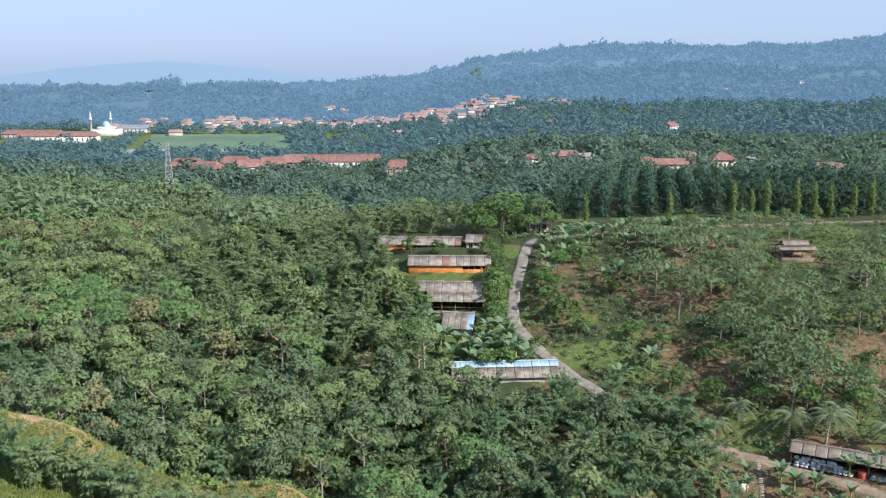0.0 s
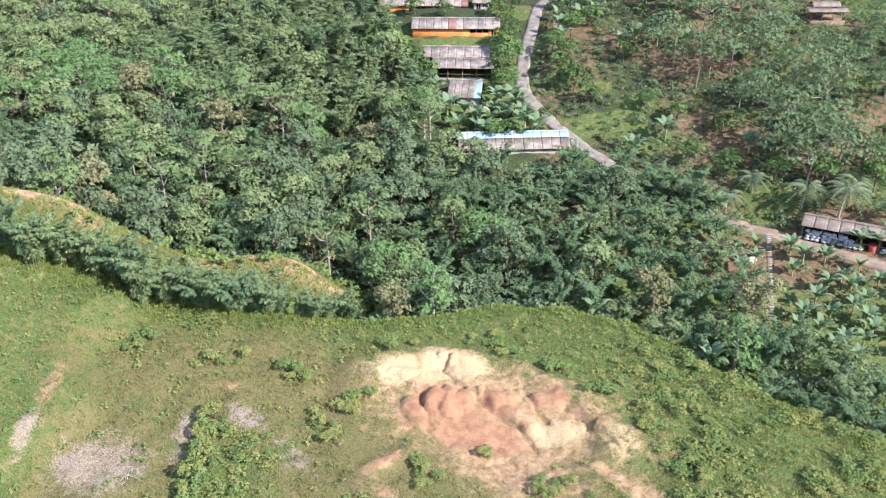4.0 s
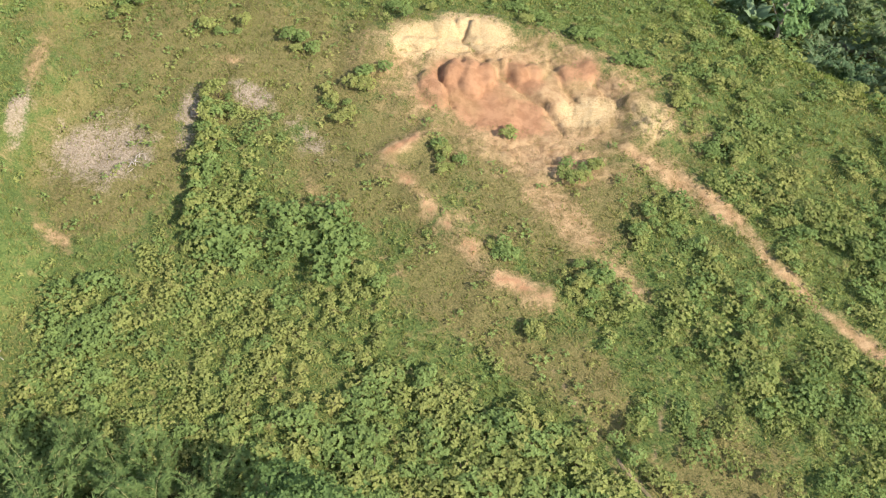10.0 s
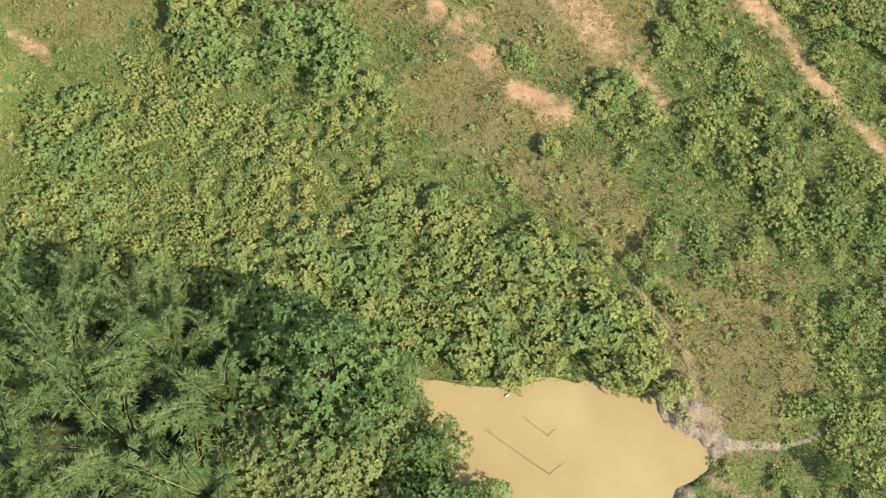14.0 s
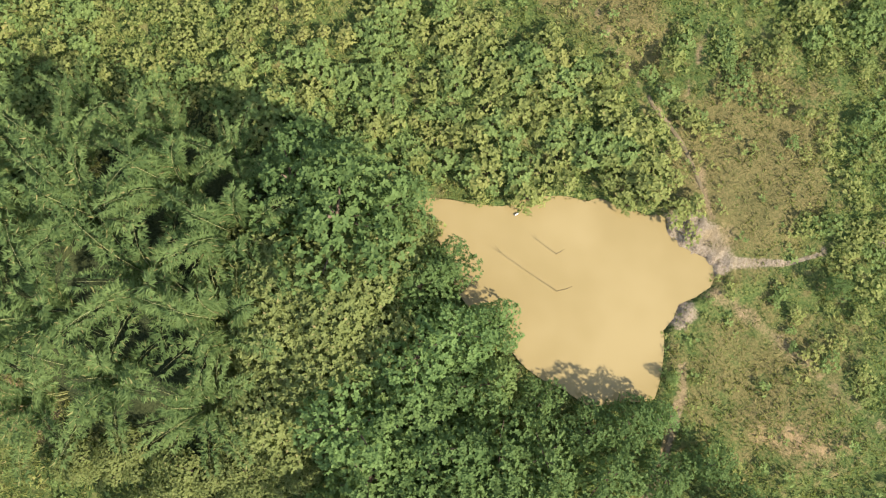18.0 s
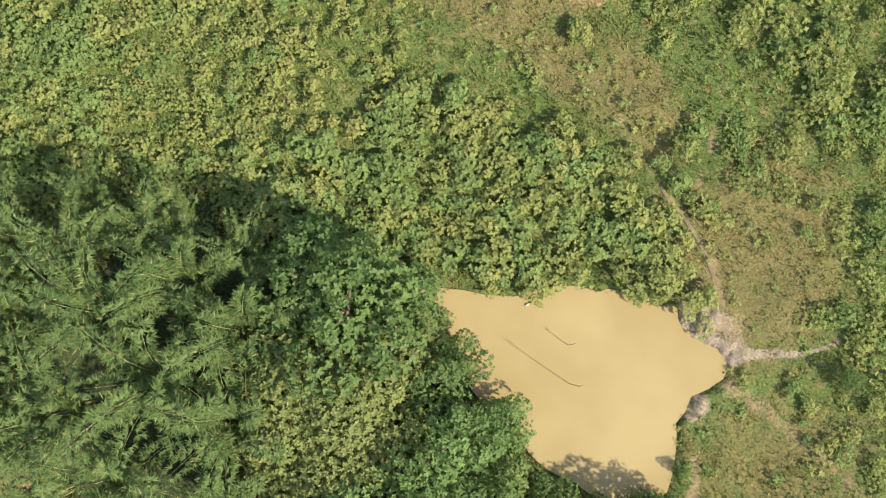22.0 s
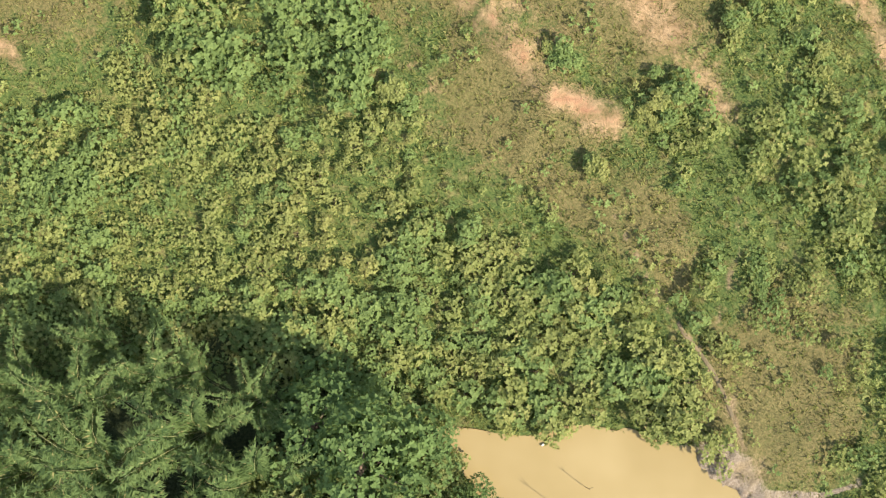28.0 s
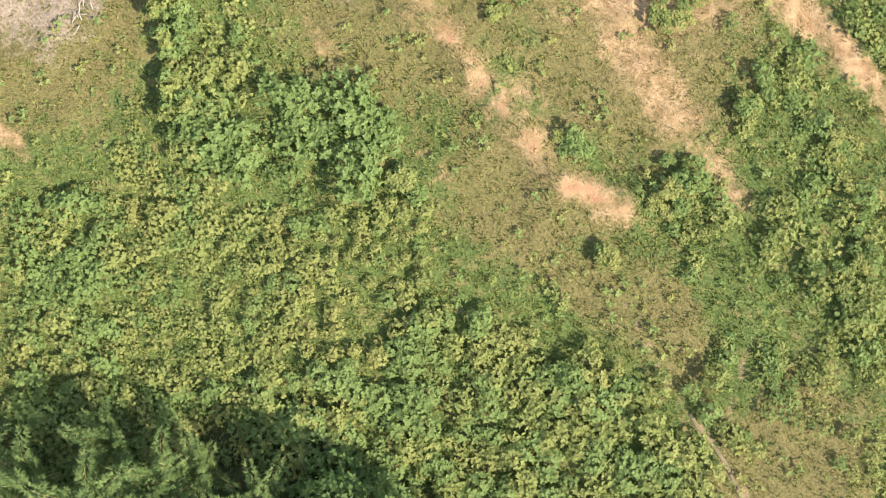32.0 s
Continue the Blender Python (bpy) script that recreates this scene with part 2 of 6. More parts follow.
M_DARK = plain_mat("dark_interior", (0.02, 0.018, 0.015), (0.05, 0.045, 0.04), 1.0, 0.9, 0.1)
M_WOOD = plain_mat("weathered_timber", (0.1, 0.07, 0.045), (0.24, 0.17, 0.11), 2.0, 0.85, 0.3)
M_SACK = plain_mat("white_feed_sack", (0.3, 0.32, 0.34), (0.52, 0.54, 0.55), 3.0, 0.7, 0.4)
M_RED = plain_mat("red_tarpaulin", (0.4, 0.06, 0.05), (0.55, 0.1, 0.07), 1.0, 0.6, 0.1)
M_BLUE = plain_mat("blue_tarpaulin", (0.06, 0.16, 0.34), (0.1, 0.26, 0.48), 1.0, 0.5, 0.1)
M_STEEL = plain_mat("galvanised_steel", (0.3, 0.3, 0.3), (0.5, 0.5, 0.49), 2.0, 0.5, 0.1, 0.6)
M_PADDY = plain_mat("paddy_field", (0.065, 0.115, 0.065), (0.11, 0.165, 0.09), 0.02, 0.9, 0.1)
M_PADDY_WET = plain_mat("flooded_paddy", (0.15, 0.19, 0.17), (0.22, 0.26, 0.23), 0.03, 0.3, 0.05)
M_PATH = plain_mat("trodden_earth", (0.1, 0.082, 0.045), (0.165, 0.132, 0.075), 1.5, 0.95, 0.4)
M_BROWN_ROOF = plain_mat("brown_weathered_roof", (0.13, 0.1, 0.078), (0.24, 0.195, 0.155), 0.7, 0.9, 0.3)
# distant roofs paler and greyer, with haze mixed into the tile colour
M_FAR_ROOF = plain_mat("hazed_tile_roof", (0.2, 0.135, 0.125), (0.32, 0.22, 0.195), 0.1, 0.9, 0.1)
M_SAND = plain_mat("orange_sand", (0.26, 0.17, 0.095), (0.36, 0.25, 0.15), 1.5, 0.95, 0.4)


# ---- shaping helpers ----
def raw_mesh(name, parts, mats):
    """One mesh from several (vertices, faces, material number, leaf tone) blocks of arrays; the faces of one block have equally many corners."""
    vs, loops, totals, mi, tones, base = [], [], [], [], [], 0
    for v, f, k, *tone in parts:
        v, f = np.asarray(v, np.float32), np.asarray(f, np.int64)
        if len(f) == 0:
            continue
        vs.append(v)
        loops.append((f + base).ravel())
        totals.append(np.full(len(f), f.shape[1]))
        mi.append(np.full(len(f), k))
        tones.append(np.broadcast_to(np.asarray(tone[0] if tone else 0.5, np.float32), len(v)))
        base += len(v)
    vs, loops, totals, mi = np.concatenate(vs), np.concatenate(loops), np.concatenate(totals), np.concatenate(mi)
    me = bpy.data.meshes.new(name)
    me.vertices.add(len(vs))
    me.vertices.foreach_set("co", vs.ravel())
    me.loops.add(len(loops))
    me.loops.foreach_set("vertex_index", loops.astype(np.int32))
    me.polygons.add(len(totals))
    starts = np.concatenate([[0], np.cumsum(totals)[:-1]])
    me.polygons.foreach_set("loop_start", starts.astype(np.int32))
    me.polygons.foreach_set("material_index", mi.astype(np.int32))
    me.update(calc_edges=True)
    me.attributes.new("tone", "FLOAT", "POINT").data.foreach_set("value", np.ascontiguousarray(np.concatenate(tones), np.float32))
    for m in mats:
        me.materials.append(m)
    return me


def part(name, me, parent=None, label="", at=None):
    """Links a mesh as one object, under its thing."""
    ob = new(name, me)
    if parent:
        ob.parent = parent
    if at is not None:
        ob.matrix_basis = at
    if label:
        tagged(ob, label)
    return ob


def smooth(me):
    me.polygons.foreach_set("use_smooth", np.ones(len(me.polygons), bool))
    return me


def box(x0, y0, z0, x1, y1, z1, lean=0.0):
    """A box with slightly chamfered upright edges."""
    c = 0.06 * min(x1 - x0, y1 - y0)
    ring = [(x0 + c, y0), (x1 - c, y0), (x1, y0 + c), (x1, y1 - c), (x1 - c, y1), (x0 + c, y1), (x0, y1 - c), (x0, y0 + c)]
    v = [(x + (lean if k else 0), y, z) for k, z in enumerate((z0, z1)) for x, y in ring]
    q = [[i, (i + 1) % 8, 8 + (i + 1) % 8, 8 + i] for i in range(8)]
    caps = [[0, 8 - 1, 8 - 2, 1], [1, 6, 5, 2], [2, 5, 4, 3], [8, 9, 14, 15], [9, 10, 13, 14], [10, 11, 12, 13]]
    return np.array(v, float), np.array(q + caps)


def tube(points, radii, k=7):
    """A tapered tube along points."""
    p, r = np.array(points, float), np.array(radii, float)
    d = np.gradient(p, axis=0)
    d /= np.linalg.norm(d, axis=1)[:, None] + 1e-9
    ref = np.where(np.abs(d[:, 2:3]) > 0.9, np.array([[1.0, 0, 0]]), np.array([[0, 0, 1.0]]))
    u = np.cross(d, ref)
    u /= np.linalg.norm(u, axis=1)[:, None] + 1e-9
    w = np.cross(d, u)
    a = np.arange(k) / k * 2 * np.pi
    v = p[:, None] + r[:, None, None] * (np.cos(a)[None, :, None] * u[:, None] + np.sin(a)[None, :, None] * w[:, None])
    n = len(p)
    f = [[i * k + j, i * k + (j + 1) % k, (i + 1) * k + (j + 1) % k, (i + 1) * k + j] for i in range(n - 1) for j in range(k)]
    return v.reshape(-1, 3), np.array(f)


def unit(v):
    return v / (np.linalg.norm(v, axis=-1, keepdims=True) + 1e-9)


def blades(at, along, side, length, width):
    """Leaves: one pointed three-cornered blade a row."""
    n = len(at)
    length, width = np.broadcast_to(length, n)[:, None], np.broadcast_to(width, n)[:, None]
    v = np.stack([at + side * width * 0.5, at + along * length, at + along * length * 0.15 - side * width * 0.5], 1)
    return v.reshape(-1, 3), np.arange(3 * n).reshape(n, 3)


def leaves_on(rng, centres, radii, n, length, width, droop=0.2, squash=0.8, open_below=0.35):
    """n leaves spread over the outer parts of ball-shaped twigs' masses."""
    centres, radii = np.array(centres, float), np.array(radii, float)
    k = rng.choice(len(radii), n, p=radii ** 2 / (radii ** 2).sum())
    d = unit(rng.normal(size=(n, 3)))
    d[:, 2] = np.where(d[:, 2] < -open_below, -d[:, 2], d[:, 2])
    r = radii[k] * rng.uniform(0.55, 1.08, n)
    at = centres[k] + d * r[:, None] * [1, 1, squash]
    loose = rng.normal(size=(n, 3))
    along = unit(loose - d * (loose * d).sum(1, keepdims=True) * 0.9 + d * 0.35 - [0, 0, droop])
    side = unit(np.cross(along, unit(d + [0, 0, 0.35] + rng.normal(size=(n, 3)) * 0.48)))
    s = rng.uniform(0.7, 1.3, n)
    return blades(at, along, side, length * s, width * s)


def ovate(at, along, side, length, width):
    """Leaves: one pointed oval blade of four corners a row."""
    n = len(at)
    length, width = np.broadcast_to(length, n)[:, None], np.broadcast_to(width, n)[:, None]
    v = np.stack([at, at + along * length * 0.45 + side * width * 0.5, at + along * length, at + along * length * 0.45 - side * width * 0.5], 1)
    return v.reshape(-1, 3), np.arange(4 * n).reshape(n, 4)


def rosettes(rng, at, nrm, m, length, width, tone, rise=0.4, broad=True):
    """m leaves splayed round each shoot's tip; the leaves of one tip share their tone."""
    n = len(at)
    ref = unit(rng.normal(size=(n, 3)))
    t1 = unit(np.cross(nrm, ref))
    t2 = np.cross(nrm, t1)
    a = (np.arange(m) * 2.4)[None] + rng.uniform(0, 6.28, (n, 1)) + rng.normal(size=(n, m)) * 0.25
    rad = np.cos(a)[..., None] * t1[:, None] + np.sin(a)[..., None] * t2[:, None]
    along = unit(rad + nrm[:, None] * (rise * rng.uniform(-0.3, 1.6, (n, m)))[..., None]).reshape(-1, 3)
    up = np.repeat(nrm, m, 0) + rng.normal(size=(n * m, 3)) * 0.3
    side = unit(np.cross(along, up))
    k = rng.uniform(0.65, 1.3, n * m)
    v, f = (ovate if broad else blades)(np.repeat(at, m, 0), along, side, length * k, width * k)
    return v, f, 0, np.repeat(tone, m * f.shape[1])


def leafy(rng, centres, radii, n, m, length, width, squash=0.8, open_below=0.3, broad=True):
    """n leaf rosettes over the outer faces of a crown's ball-shaped masses; each mass has its own tone."""
    centres, radii = np.array(centres, float), np.array(radii, float)
    k = rng.choice(len(radii), n * 3, p=radii ** 2 / (radii ** 2).sum())
    d = unit(rng.normal(size=(n * 3, 3)))
    d[:, 2] = np.where(d[:, 2] < -open_below, -d[:, 2], d[:, 2])
    at = centres[k] + d * (radii[k] * rng.uniform(0.75, 1.08, n * 3))[:, None] * [1, 1, squash]
    gap = np.linalg.norm((at[:, None] - centres[None]) / [1, 1, squash], axis=2) / radii[None]
    gap[np.arange(n * 3), k] = 9
    keep = np.nonzero(gap.min(1) > 0.8)[0][:n]
    at, d, k = at[keep], d[keep], k[keep]
    nrm = unit(d + [0, 0, 0.45] + rng.normal(size=d.shape) * 0.3)
    mass = rng.uniform(0, 1, len(radii))
    return rosettes(rng, at, nrm, m, length, width, np.clip(0.5 * mass[k] + 0.5 * rng.uniform(0, 1, len(at)), 0, 1), 0.4, broad)


def vnoise(x, y, seed=0):
    """Smooth value noise on the plane, 0 to 1."""
    xi, yi = np.floor(x).astype(np.int64), np.floor(y).astype(np.int64)
    u, v = x - xi, y - yi
    u, v = u * u * (3 - 2 * u), v * v * (3 - 2 * v)

    def h(a, b):
        n = (a * 374761393 + b * 668265263 + seed * 1442695) & 0x7FFFFFFF
        n = ((n ^ (n >> 13)) * 1274126177) & 0x7FFFFFFF
        return ((n ^ (n >> 16)) & 0xFFFF) / 65535.0

    return (h(xi, yi) * (1 - u) + h(xi + 1, yi) * u) * (1 - v) + (h(xi, yi + 1) * (1 - u) + h(xi + 1, yi + 1) * u) * v


def off_line(x, y, line):
    """Distance on the plan from a line of corners."""
    best = np.full(np.shape(x), 1e9)
    for (ax, ay), (bx, by) in zip(line[:-1], line[1:]):
        t = np.clip(((x - ax) * (bx - ax) + (y - ay) * (by - ay)) / ((bx - ax) ** 2 + (by - ay) ** 2), 0, 1)
        best = np.minimum(best, np.hypot(x - ax - t * (bx - ax), y - ay - t * (by - ay)))
    return best


def oval(x, y, cx, cy, rx, ry, turn=0.0):
    c, s = math.cos(radians(turn)), math.sin(radians(turn))
    dx, dy = x - cx, y - cy
    return np.hypot((dx * c + dy * s) / rx, (-dx * s + dy * c) / ry)


# ---- lie of the land ----
POND_A = [-3.06, -2.81, -2.4, -1.99, -1.6, -1.35, -1.06, -0.86, -0.62, -0.32, -0.21, -0.07, -0.01, 0.09, 0.23, 0.37, 0.56, 0.69,
          0.77, 0.96, 1.22, 1.32, 1.57, 1.94, 2.15, 2.35, 2.49, 2.58, 2.66, 2.79, 3.04]
POND_R = [6.15, 5.05, 4.68, 5.16, 5.67, 6.98, 7.5, 8.52, 7.51, 6.57, 7.0, 7.19, 8.23, 9.65, 9.71, 8.28, 7.85, 8.34,
          7.56, 6.76, 6.74, 6.25, 6.45, 6.66, 6.87, 8.38, 10.41, 12.6, 9.78, 7.56, 6.94]


def sstep(a, b, v):
    u = np.clip((v - a) / (b - a), 0, 1)
    return u * u * (3 - 2 * u)


def field_edge(x):
    """Northern rim of the cleared field."""
    return np.interp(x, [-90, -36, -22, -6, 2, 9, 19, 27, 33, 40, 47, 60, 90],
                     [66, 66, 66.5, 67, 69, 72.5, 73, 70, 64, 57, 52, 44, 30])


PROFILE_Y = [60, 72, 80, 90, 100, 118, 135, 150, 165, 185, 250, 330, 420, 600, 800, 1050]
PROFILE_L = [10, 11, 12, 13, 13, 13.5, 13.5, 13.5, 14, 14.5, 13, 5, -8, -8, -4, 4]
PROFILE_C = [-4, -4, -3, 0, 3, 7.8, 13, 17.5, 21.5, 22.5, 15, 6, 3, 3, 6, 16]
PROFILE_R = [-5, -2, 0, 2.5, 4.2, 8.5, 15, 20.5, 23.5, 24.5, 22, 16, 13, 11, 16, 30]


def terrain(x, y):
    """Height of the ground, in metres over the pond's water."""
    x, y = np.asarray(x, float), np.asarray(y, float)
    # cleared field, rising to the north-west
    fld = 0.075 * np.clip(y - 8, -4, 80) * (1 - 0.018 * np.clip(x, -60, 50))
    fld = fld + 3.2 * sstep(-32.5, -37, x + 1.5 * np.sin(y * 0.35)) * sstep(16, 30, y)
    fld = fld + 6 * sstep(-36, -60, x) * sstep(10, 50, y)
    # the scraped pit: a scarp and two humps
    px, py = x - 9, y - 52
    pit = np.exp(-((px / 11) ** 2 + (py / 7.5) ** 2) ** 2)
    fld = fld - 0.9 * pit * sstep(8, -6, py) + 0.5 * np.exp(-((px + 1) / 8) ** 2 - ((py - 6) / 3.0) ** 2)
    # pond
    r = pond_reach(x, y)
    bank = sstep(1.18, 0.97, r)
    fld = fld * (1 - bank) + bank * -0.7
    fld = fld + 0.35 * sstep(1.02, 1.1, r) * sstep(1.6, 1.15, r)
    # land north of the ravine
    pl, pc, pr = (np.interp(y, PROFILE_Y, p) for p in (PROFILE_L, PROFILE_C, PROFILE_R))
    hill = np.where(x < 5, pl + (pc - pl) * sstep(-75, 5, x), pc + (pr - pc) * sstep(5, 60, x))
    hill = hill + 12 * np.exp(-((y - 74) / 7.0) ** 2) * sstep(-14, -45, x) + 8.5 * np.exp(-((x + 17) / 9) ** 2 - ((y - 77) / 5.5) ** 2)
    hill = hill + 9 * np.exp(-((y - 262) / 55) ** 2) * sstep(-62, -125, x)
    # terrace of the feed shed
    w = sstep(7, 3, off_line(x, y, [(48, 100), (82, 82.5)]))
    hill = hill * (1 - w) + 3.1 * w
    # distant hills
    ridge = np.interp(x, [-2500, -800, -400, -246, 21, 155, 355, 560, 820, 960, 1150, 2500],
                      [12, 14, 28, 38, 54, 72, 94, 88, 92, 112, 118, 112])
    hill = hill + (ridge - 8) * sstep(950, 2000, y) + 26 * np.exp(-((y - 1450) / 160) ** 2) * sstep(-150, -400, x)
    e = field_edge(x)
    mix = sstep(0, 9, y - e)
    z = fld * (1 - mix) + hill * mix
    z = z + 0.45 * mix * np.sin(x * 0.13 + 1) * np.cos(y * 0.11)
    return z


def pond_reach(x, y):
    """Distance from the pond's middle over the reach of its shore that way: under 1 is water."""
    dx, dy = np.asarray(x) - 8.3, np.asarray(y) - 1.6
    a = np.arctan2(dy, dx)
    reach = np.interp(a, POND_A, POND_R, period=2 * np.pi)
    return np.hypot(dx, dy) / reach


# lines on the plan: tracks, soil and the road
PINK_BANK = [(0.2, 47.5), (-5.0, 42.8), (-2.2, 40.9), (-0.2, 38.1), (2.1, 35.4), (4.4, 32.8), (6.3, 30.5), (9.8, 29.4)]
PIT_LOBES = [(0.1, 53.0, 1.3, 2.5, 25, 0.75), (2.3, 55.0, 1.3, 1.5, 0, 0.85), (3.9, 54.5, 1.25, 2.3, 5, 1.0), (5.5, 55.3, 1.2, 1.6, -10, 0.9), (6.9, 56.1, 0.8, 0.9, 0, 0.7), (8.6, 55.5, 1.25, 1.0, -25, 0.7), (10.4, 55.9, 1.1, 0.8, -10, 0.5),
             (14.6, 55.7, 2.6, 1.3, 8, 0.6), (11.3, 53.0, 2.3, 1.2, -38, 0.5), (20.2, 51.6, 1.8, 1.2, -30, 0.5), (1.5, 60.9, 1.6, 1.1, 10, 0.5), (5.4, 60.3, 2.2, 1.2, -25, 0.55), (-1.2, 58.6, 2.4, 0.8, 15, 0.4)]
PIT_RILLS = [[(1.8, 61.8), (3.0, 59.6), (4.6, 57.2), (7.3, 54.7), (9.3, 53.2), (11.6, 51.0), (13, 48.5)], [(3.9, 61.6), (3.0, 59.6)], [(-3.2, 57.4), (0.5, 58.2), (4.2, 57.8)], [(16.2, 54.5), (18.2, 52.4), (20.2, 49.8), (21.4, 47.0), (22.3, 44.8)],
             [(23.2, 50.8), (21.6, 48.6), (21.3, 47)], [(12, 57.4), (12.8, 54.6), (13.9, 53.2)], [(0.9, 55.8), (1.2, 53.0), (2.0, 50.8)]]
SOIL_TRACK = [(17, 47.5), (19.5, 44.8), (23.4, 42.1), (27.0, 38.9), (29.3, 33.7), (32.4, 29.2), (37, 24)]
SOIL_STRIPE = [(6.5, 46.9), (11.5, 40.1), (15.1, 35.0), (17.5, 30.3)]
POND_PATH = [(9.8, 23), (11.1, 20.8), (13.5, 16.4), (15.4, 14.0), (17.7, 10.5), (18.6, 7.0)]
SIDE_PATH = [(18.0, 30), (18.3, 23.9), (18.3, 20.0), (16.8, 15.2)]
SOUTH_PATH = [(16.2, -3.2), (16.2, -5.0), (15.0, -9.3), (12, -16)]
EAST_TRACK = [(18.5, 1.8), (21.1, 0.3), (25.6, -3.6), (30.0, -7.4), (36, -12)]
INLET = [(17.8, 3.0), (19.9, 4.0), (23.9, 3.9), (27.8, 5.0), (33, 5.5)]
SPUR_TRACK = [(-62, 78), (-46, 74.5), (-38, 76), (-28, 77.5), (-17, 78), (-11, 78.5)]
ROAD = [(33, 111), (29.2, 115.7), (24.1, 121.8), (19.6, 128.0), (16.6, 135.5), (16.7, 140.1), (18.4, 149.3), (20.4, 159.5), (22.5, 170.1), (26, 175)]
DIRT_ROAD = [(26, 175), (33, 174.5), (43.2, 174.5), (58, 178), (74.3, 181), (110, 185), (150, 190)]
SHED_ROAD = [(42, 104), (50.6, 97.5), (57.7, 91.8), (65.2, 86.8), (76, 80)]


def wood_right(y):
    """Eastern rim of the wood."""
    return np.interp(y, [60, 74, 90, 104, 109, 114, 122, 130, 140, 150, 172, 180, 190, 400], [62, 46, 42, 42, 24, 3, 0, 0, -4, -9, -13, -3, 30, 40])


def masks(x, y):
    """Where each kind of ground lies, 0 to 1."""
    fade = lambda d, w: np.clip(1.15 - 0.6 * d / w, 0, 1)
    rg = lambda q: np.clip(1.3 - 0.8 * q, 0, 1)
    out = {}
    patchy = sstep(0.3, 0.62, vnoise(x / 1.7, y / 1.7, 79))
    spread = [(8.8, 53.2, 15.5, 8.0, -14, 1.0), (10.0, 45.5, 8.5, 4.4, -20, 1.0), (10.5, 40.0, 5.0, 2.6, -55, 0.78), (13.8, 35.5, 4.5, 2.4, -50, 0.76), (3.0, 36.0, 6.5, 3.0, -48, 0.6), (22.0, 43.0, 5.5, 1.5, -40, 0.95), (25.6, 39.3, 2.4, 1.1, -45, 0.9), (-3.6, 42.9, 3.0, 1.2, -35, 0.75),
              (-2.3, 45.2, 3.6, 0.9, 42, 0.85), (-0.6, 39.2, 2.0, 1.1, -50, 0.7), (7.4, 30.0, 2.9, 1.2, -35, 0.5), (-3.0, 31.8, 2.4, 0.8, -50, 0.62), (12.2, 38.3, 2.6, 1.4, -55, 0.78), (15.2, 33.6, 2.2, 1.2, -40, 0.74),
              (17.9, 30.0, 2.0, 1.3, -45, 0.74), (-10.8, 40.6, 2.6, 0.9, -40, 0.7), (-19.8, 55.2, 2.0, 0.7, 0, 0.85), (-36.2, 50.5, 1.5, 3.0, 0, 0.75), (-36.5, 40.0, 1.4, 6.0, 0, 0.32), (-31.5, 34.0, 2.8, 0.8, -35, 0.8),
              (-29.0, -6.0, 3.2, 2.0, -20, 0.85), (-1.6, 8.1, 1.7, 0.6, -20, 0.9), (24.5, -8.5, 4.0, 1.8, -25, 0.66), (-47.0, 74.3, 3.5, 1.8, 0, 1.0), (-36.0, 76.6, 2.6, 1.4, 0, 1.0), (-29.0, 77.0, 1.8, 1.0, 0, 0.9)]
    soil = np.maximum.reduce([rg(oval(x, y, a, b, c, d, e)) * k for a, b, c, d, e, k in spread])
    soil = np.maximum.reduce([soil, fade(off_line(x, y, SOIL_TRACK), 0.9) * (0.8 + 0.2 * patchy), fade(off_line(x, y, SOIL_STRIPE), 1.3) * 0.75 * patchy,
                              fade(off_line(x, y, PINK_BANK), 1.1) * (0.45 + 0.5 * patchy), fade(off_line(x, y, SPUR_TRACK), 2.8) * 0.9 * sstep(0.3, 0.5, vnoise(x / 4, y / 4, 77))])
    out["soil"] = soil
    out["pale"] = np.maximum.reduce([rg(oval(x, y, 0.8, 59.2, 6.0, 2.3, 8)), rg(oval(x, y, 4.6, 60.6, 4.0, 2.4, -20)), rg(oval(x, y, 15.3, 51.2, 3.4, 1.7, 18)) * 0.95, rg(oval(x, y, 20.8, 49.3, 2.2, 3.0, 10)) * 0.7])
    out["rust"] = np.maximum.reduce([rg(oval(x, y, 3.2, 53.4, 4.4, 3.3, 5)), rg(oval(x, y, 6.8, 50.4, 5.0, 2.6, -8)), rg(oval(x, y, 9.2, 55.0, 2.2, 1.5, -20)), rg(oval(x, y, 14.5, 55.6, 2.9, 1.5, 8)) * 0.72, fade(off_line(x, y, PINK_BANK), 0.6) * 0.62 * patchy])
    out["grey"] = np.maximum.reduce([rg(oval(x, y, -29.5, 43.3, 5.0, 4.6)) * 0.75, rg(oval(x, y, -22.6, 48, 1.2, 4.5)) * 0.75, rg(oval(x, y, -17, 50.5, 3.0, 1.6, -35)) * 0.8,
                                     rg(oval(x, y, -36.3, 44.5, 0.9, 3.0)) * 0.8, rg(oval(x, y, 17.2, 5.6, 2.3, 1.7, -20)), rg(oval(x, y, 16.3, 0.6, 1.4, 1.3, 30)) * 0.8, fade(off_line(x, y, INLET), 0.08 + 0.34 * sstep(27, 18.5, x)), rg(oval(x, y, 18.7, 4.3, 1.5, 1.1, 10)) * 0.9,
                                     rg(oval(x, y, -11, 45.5, 4, 1.8, -45)) * 0.6])
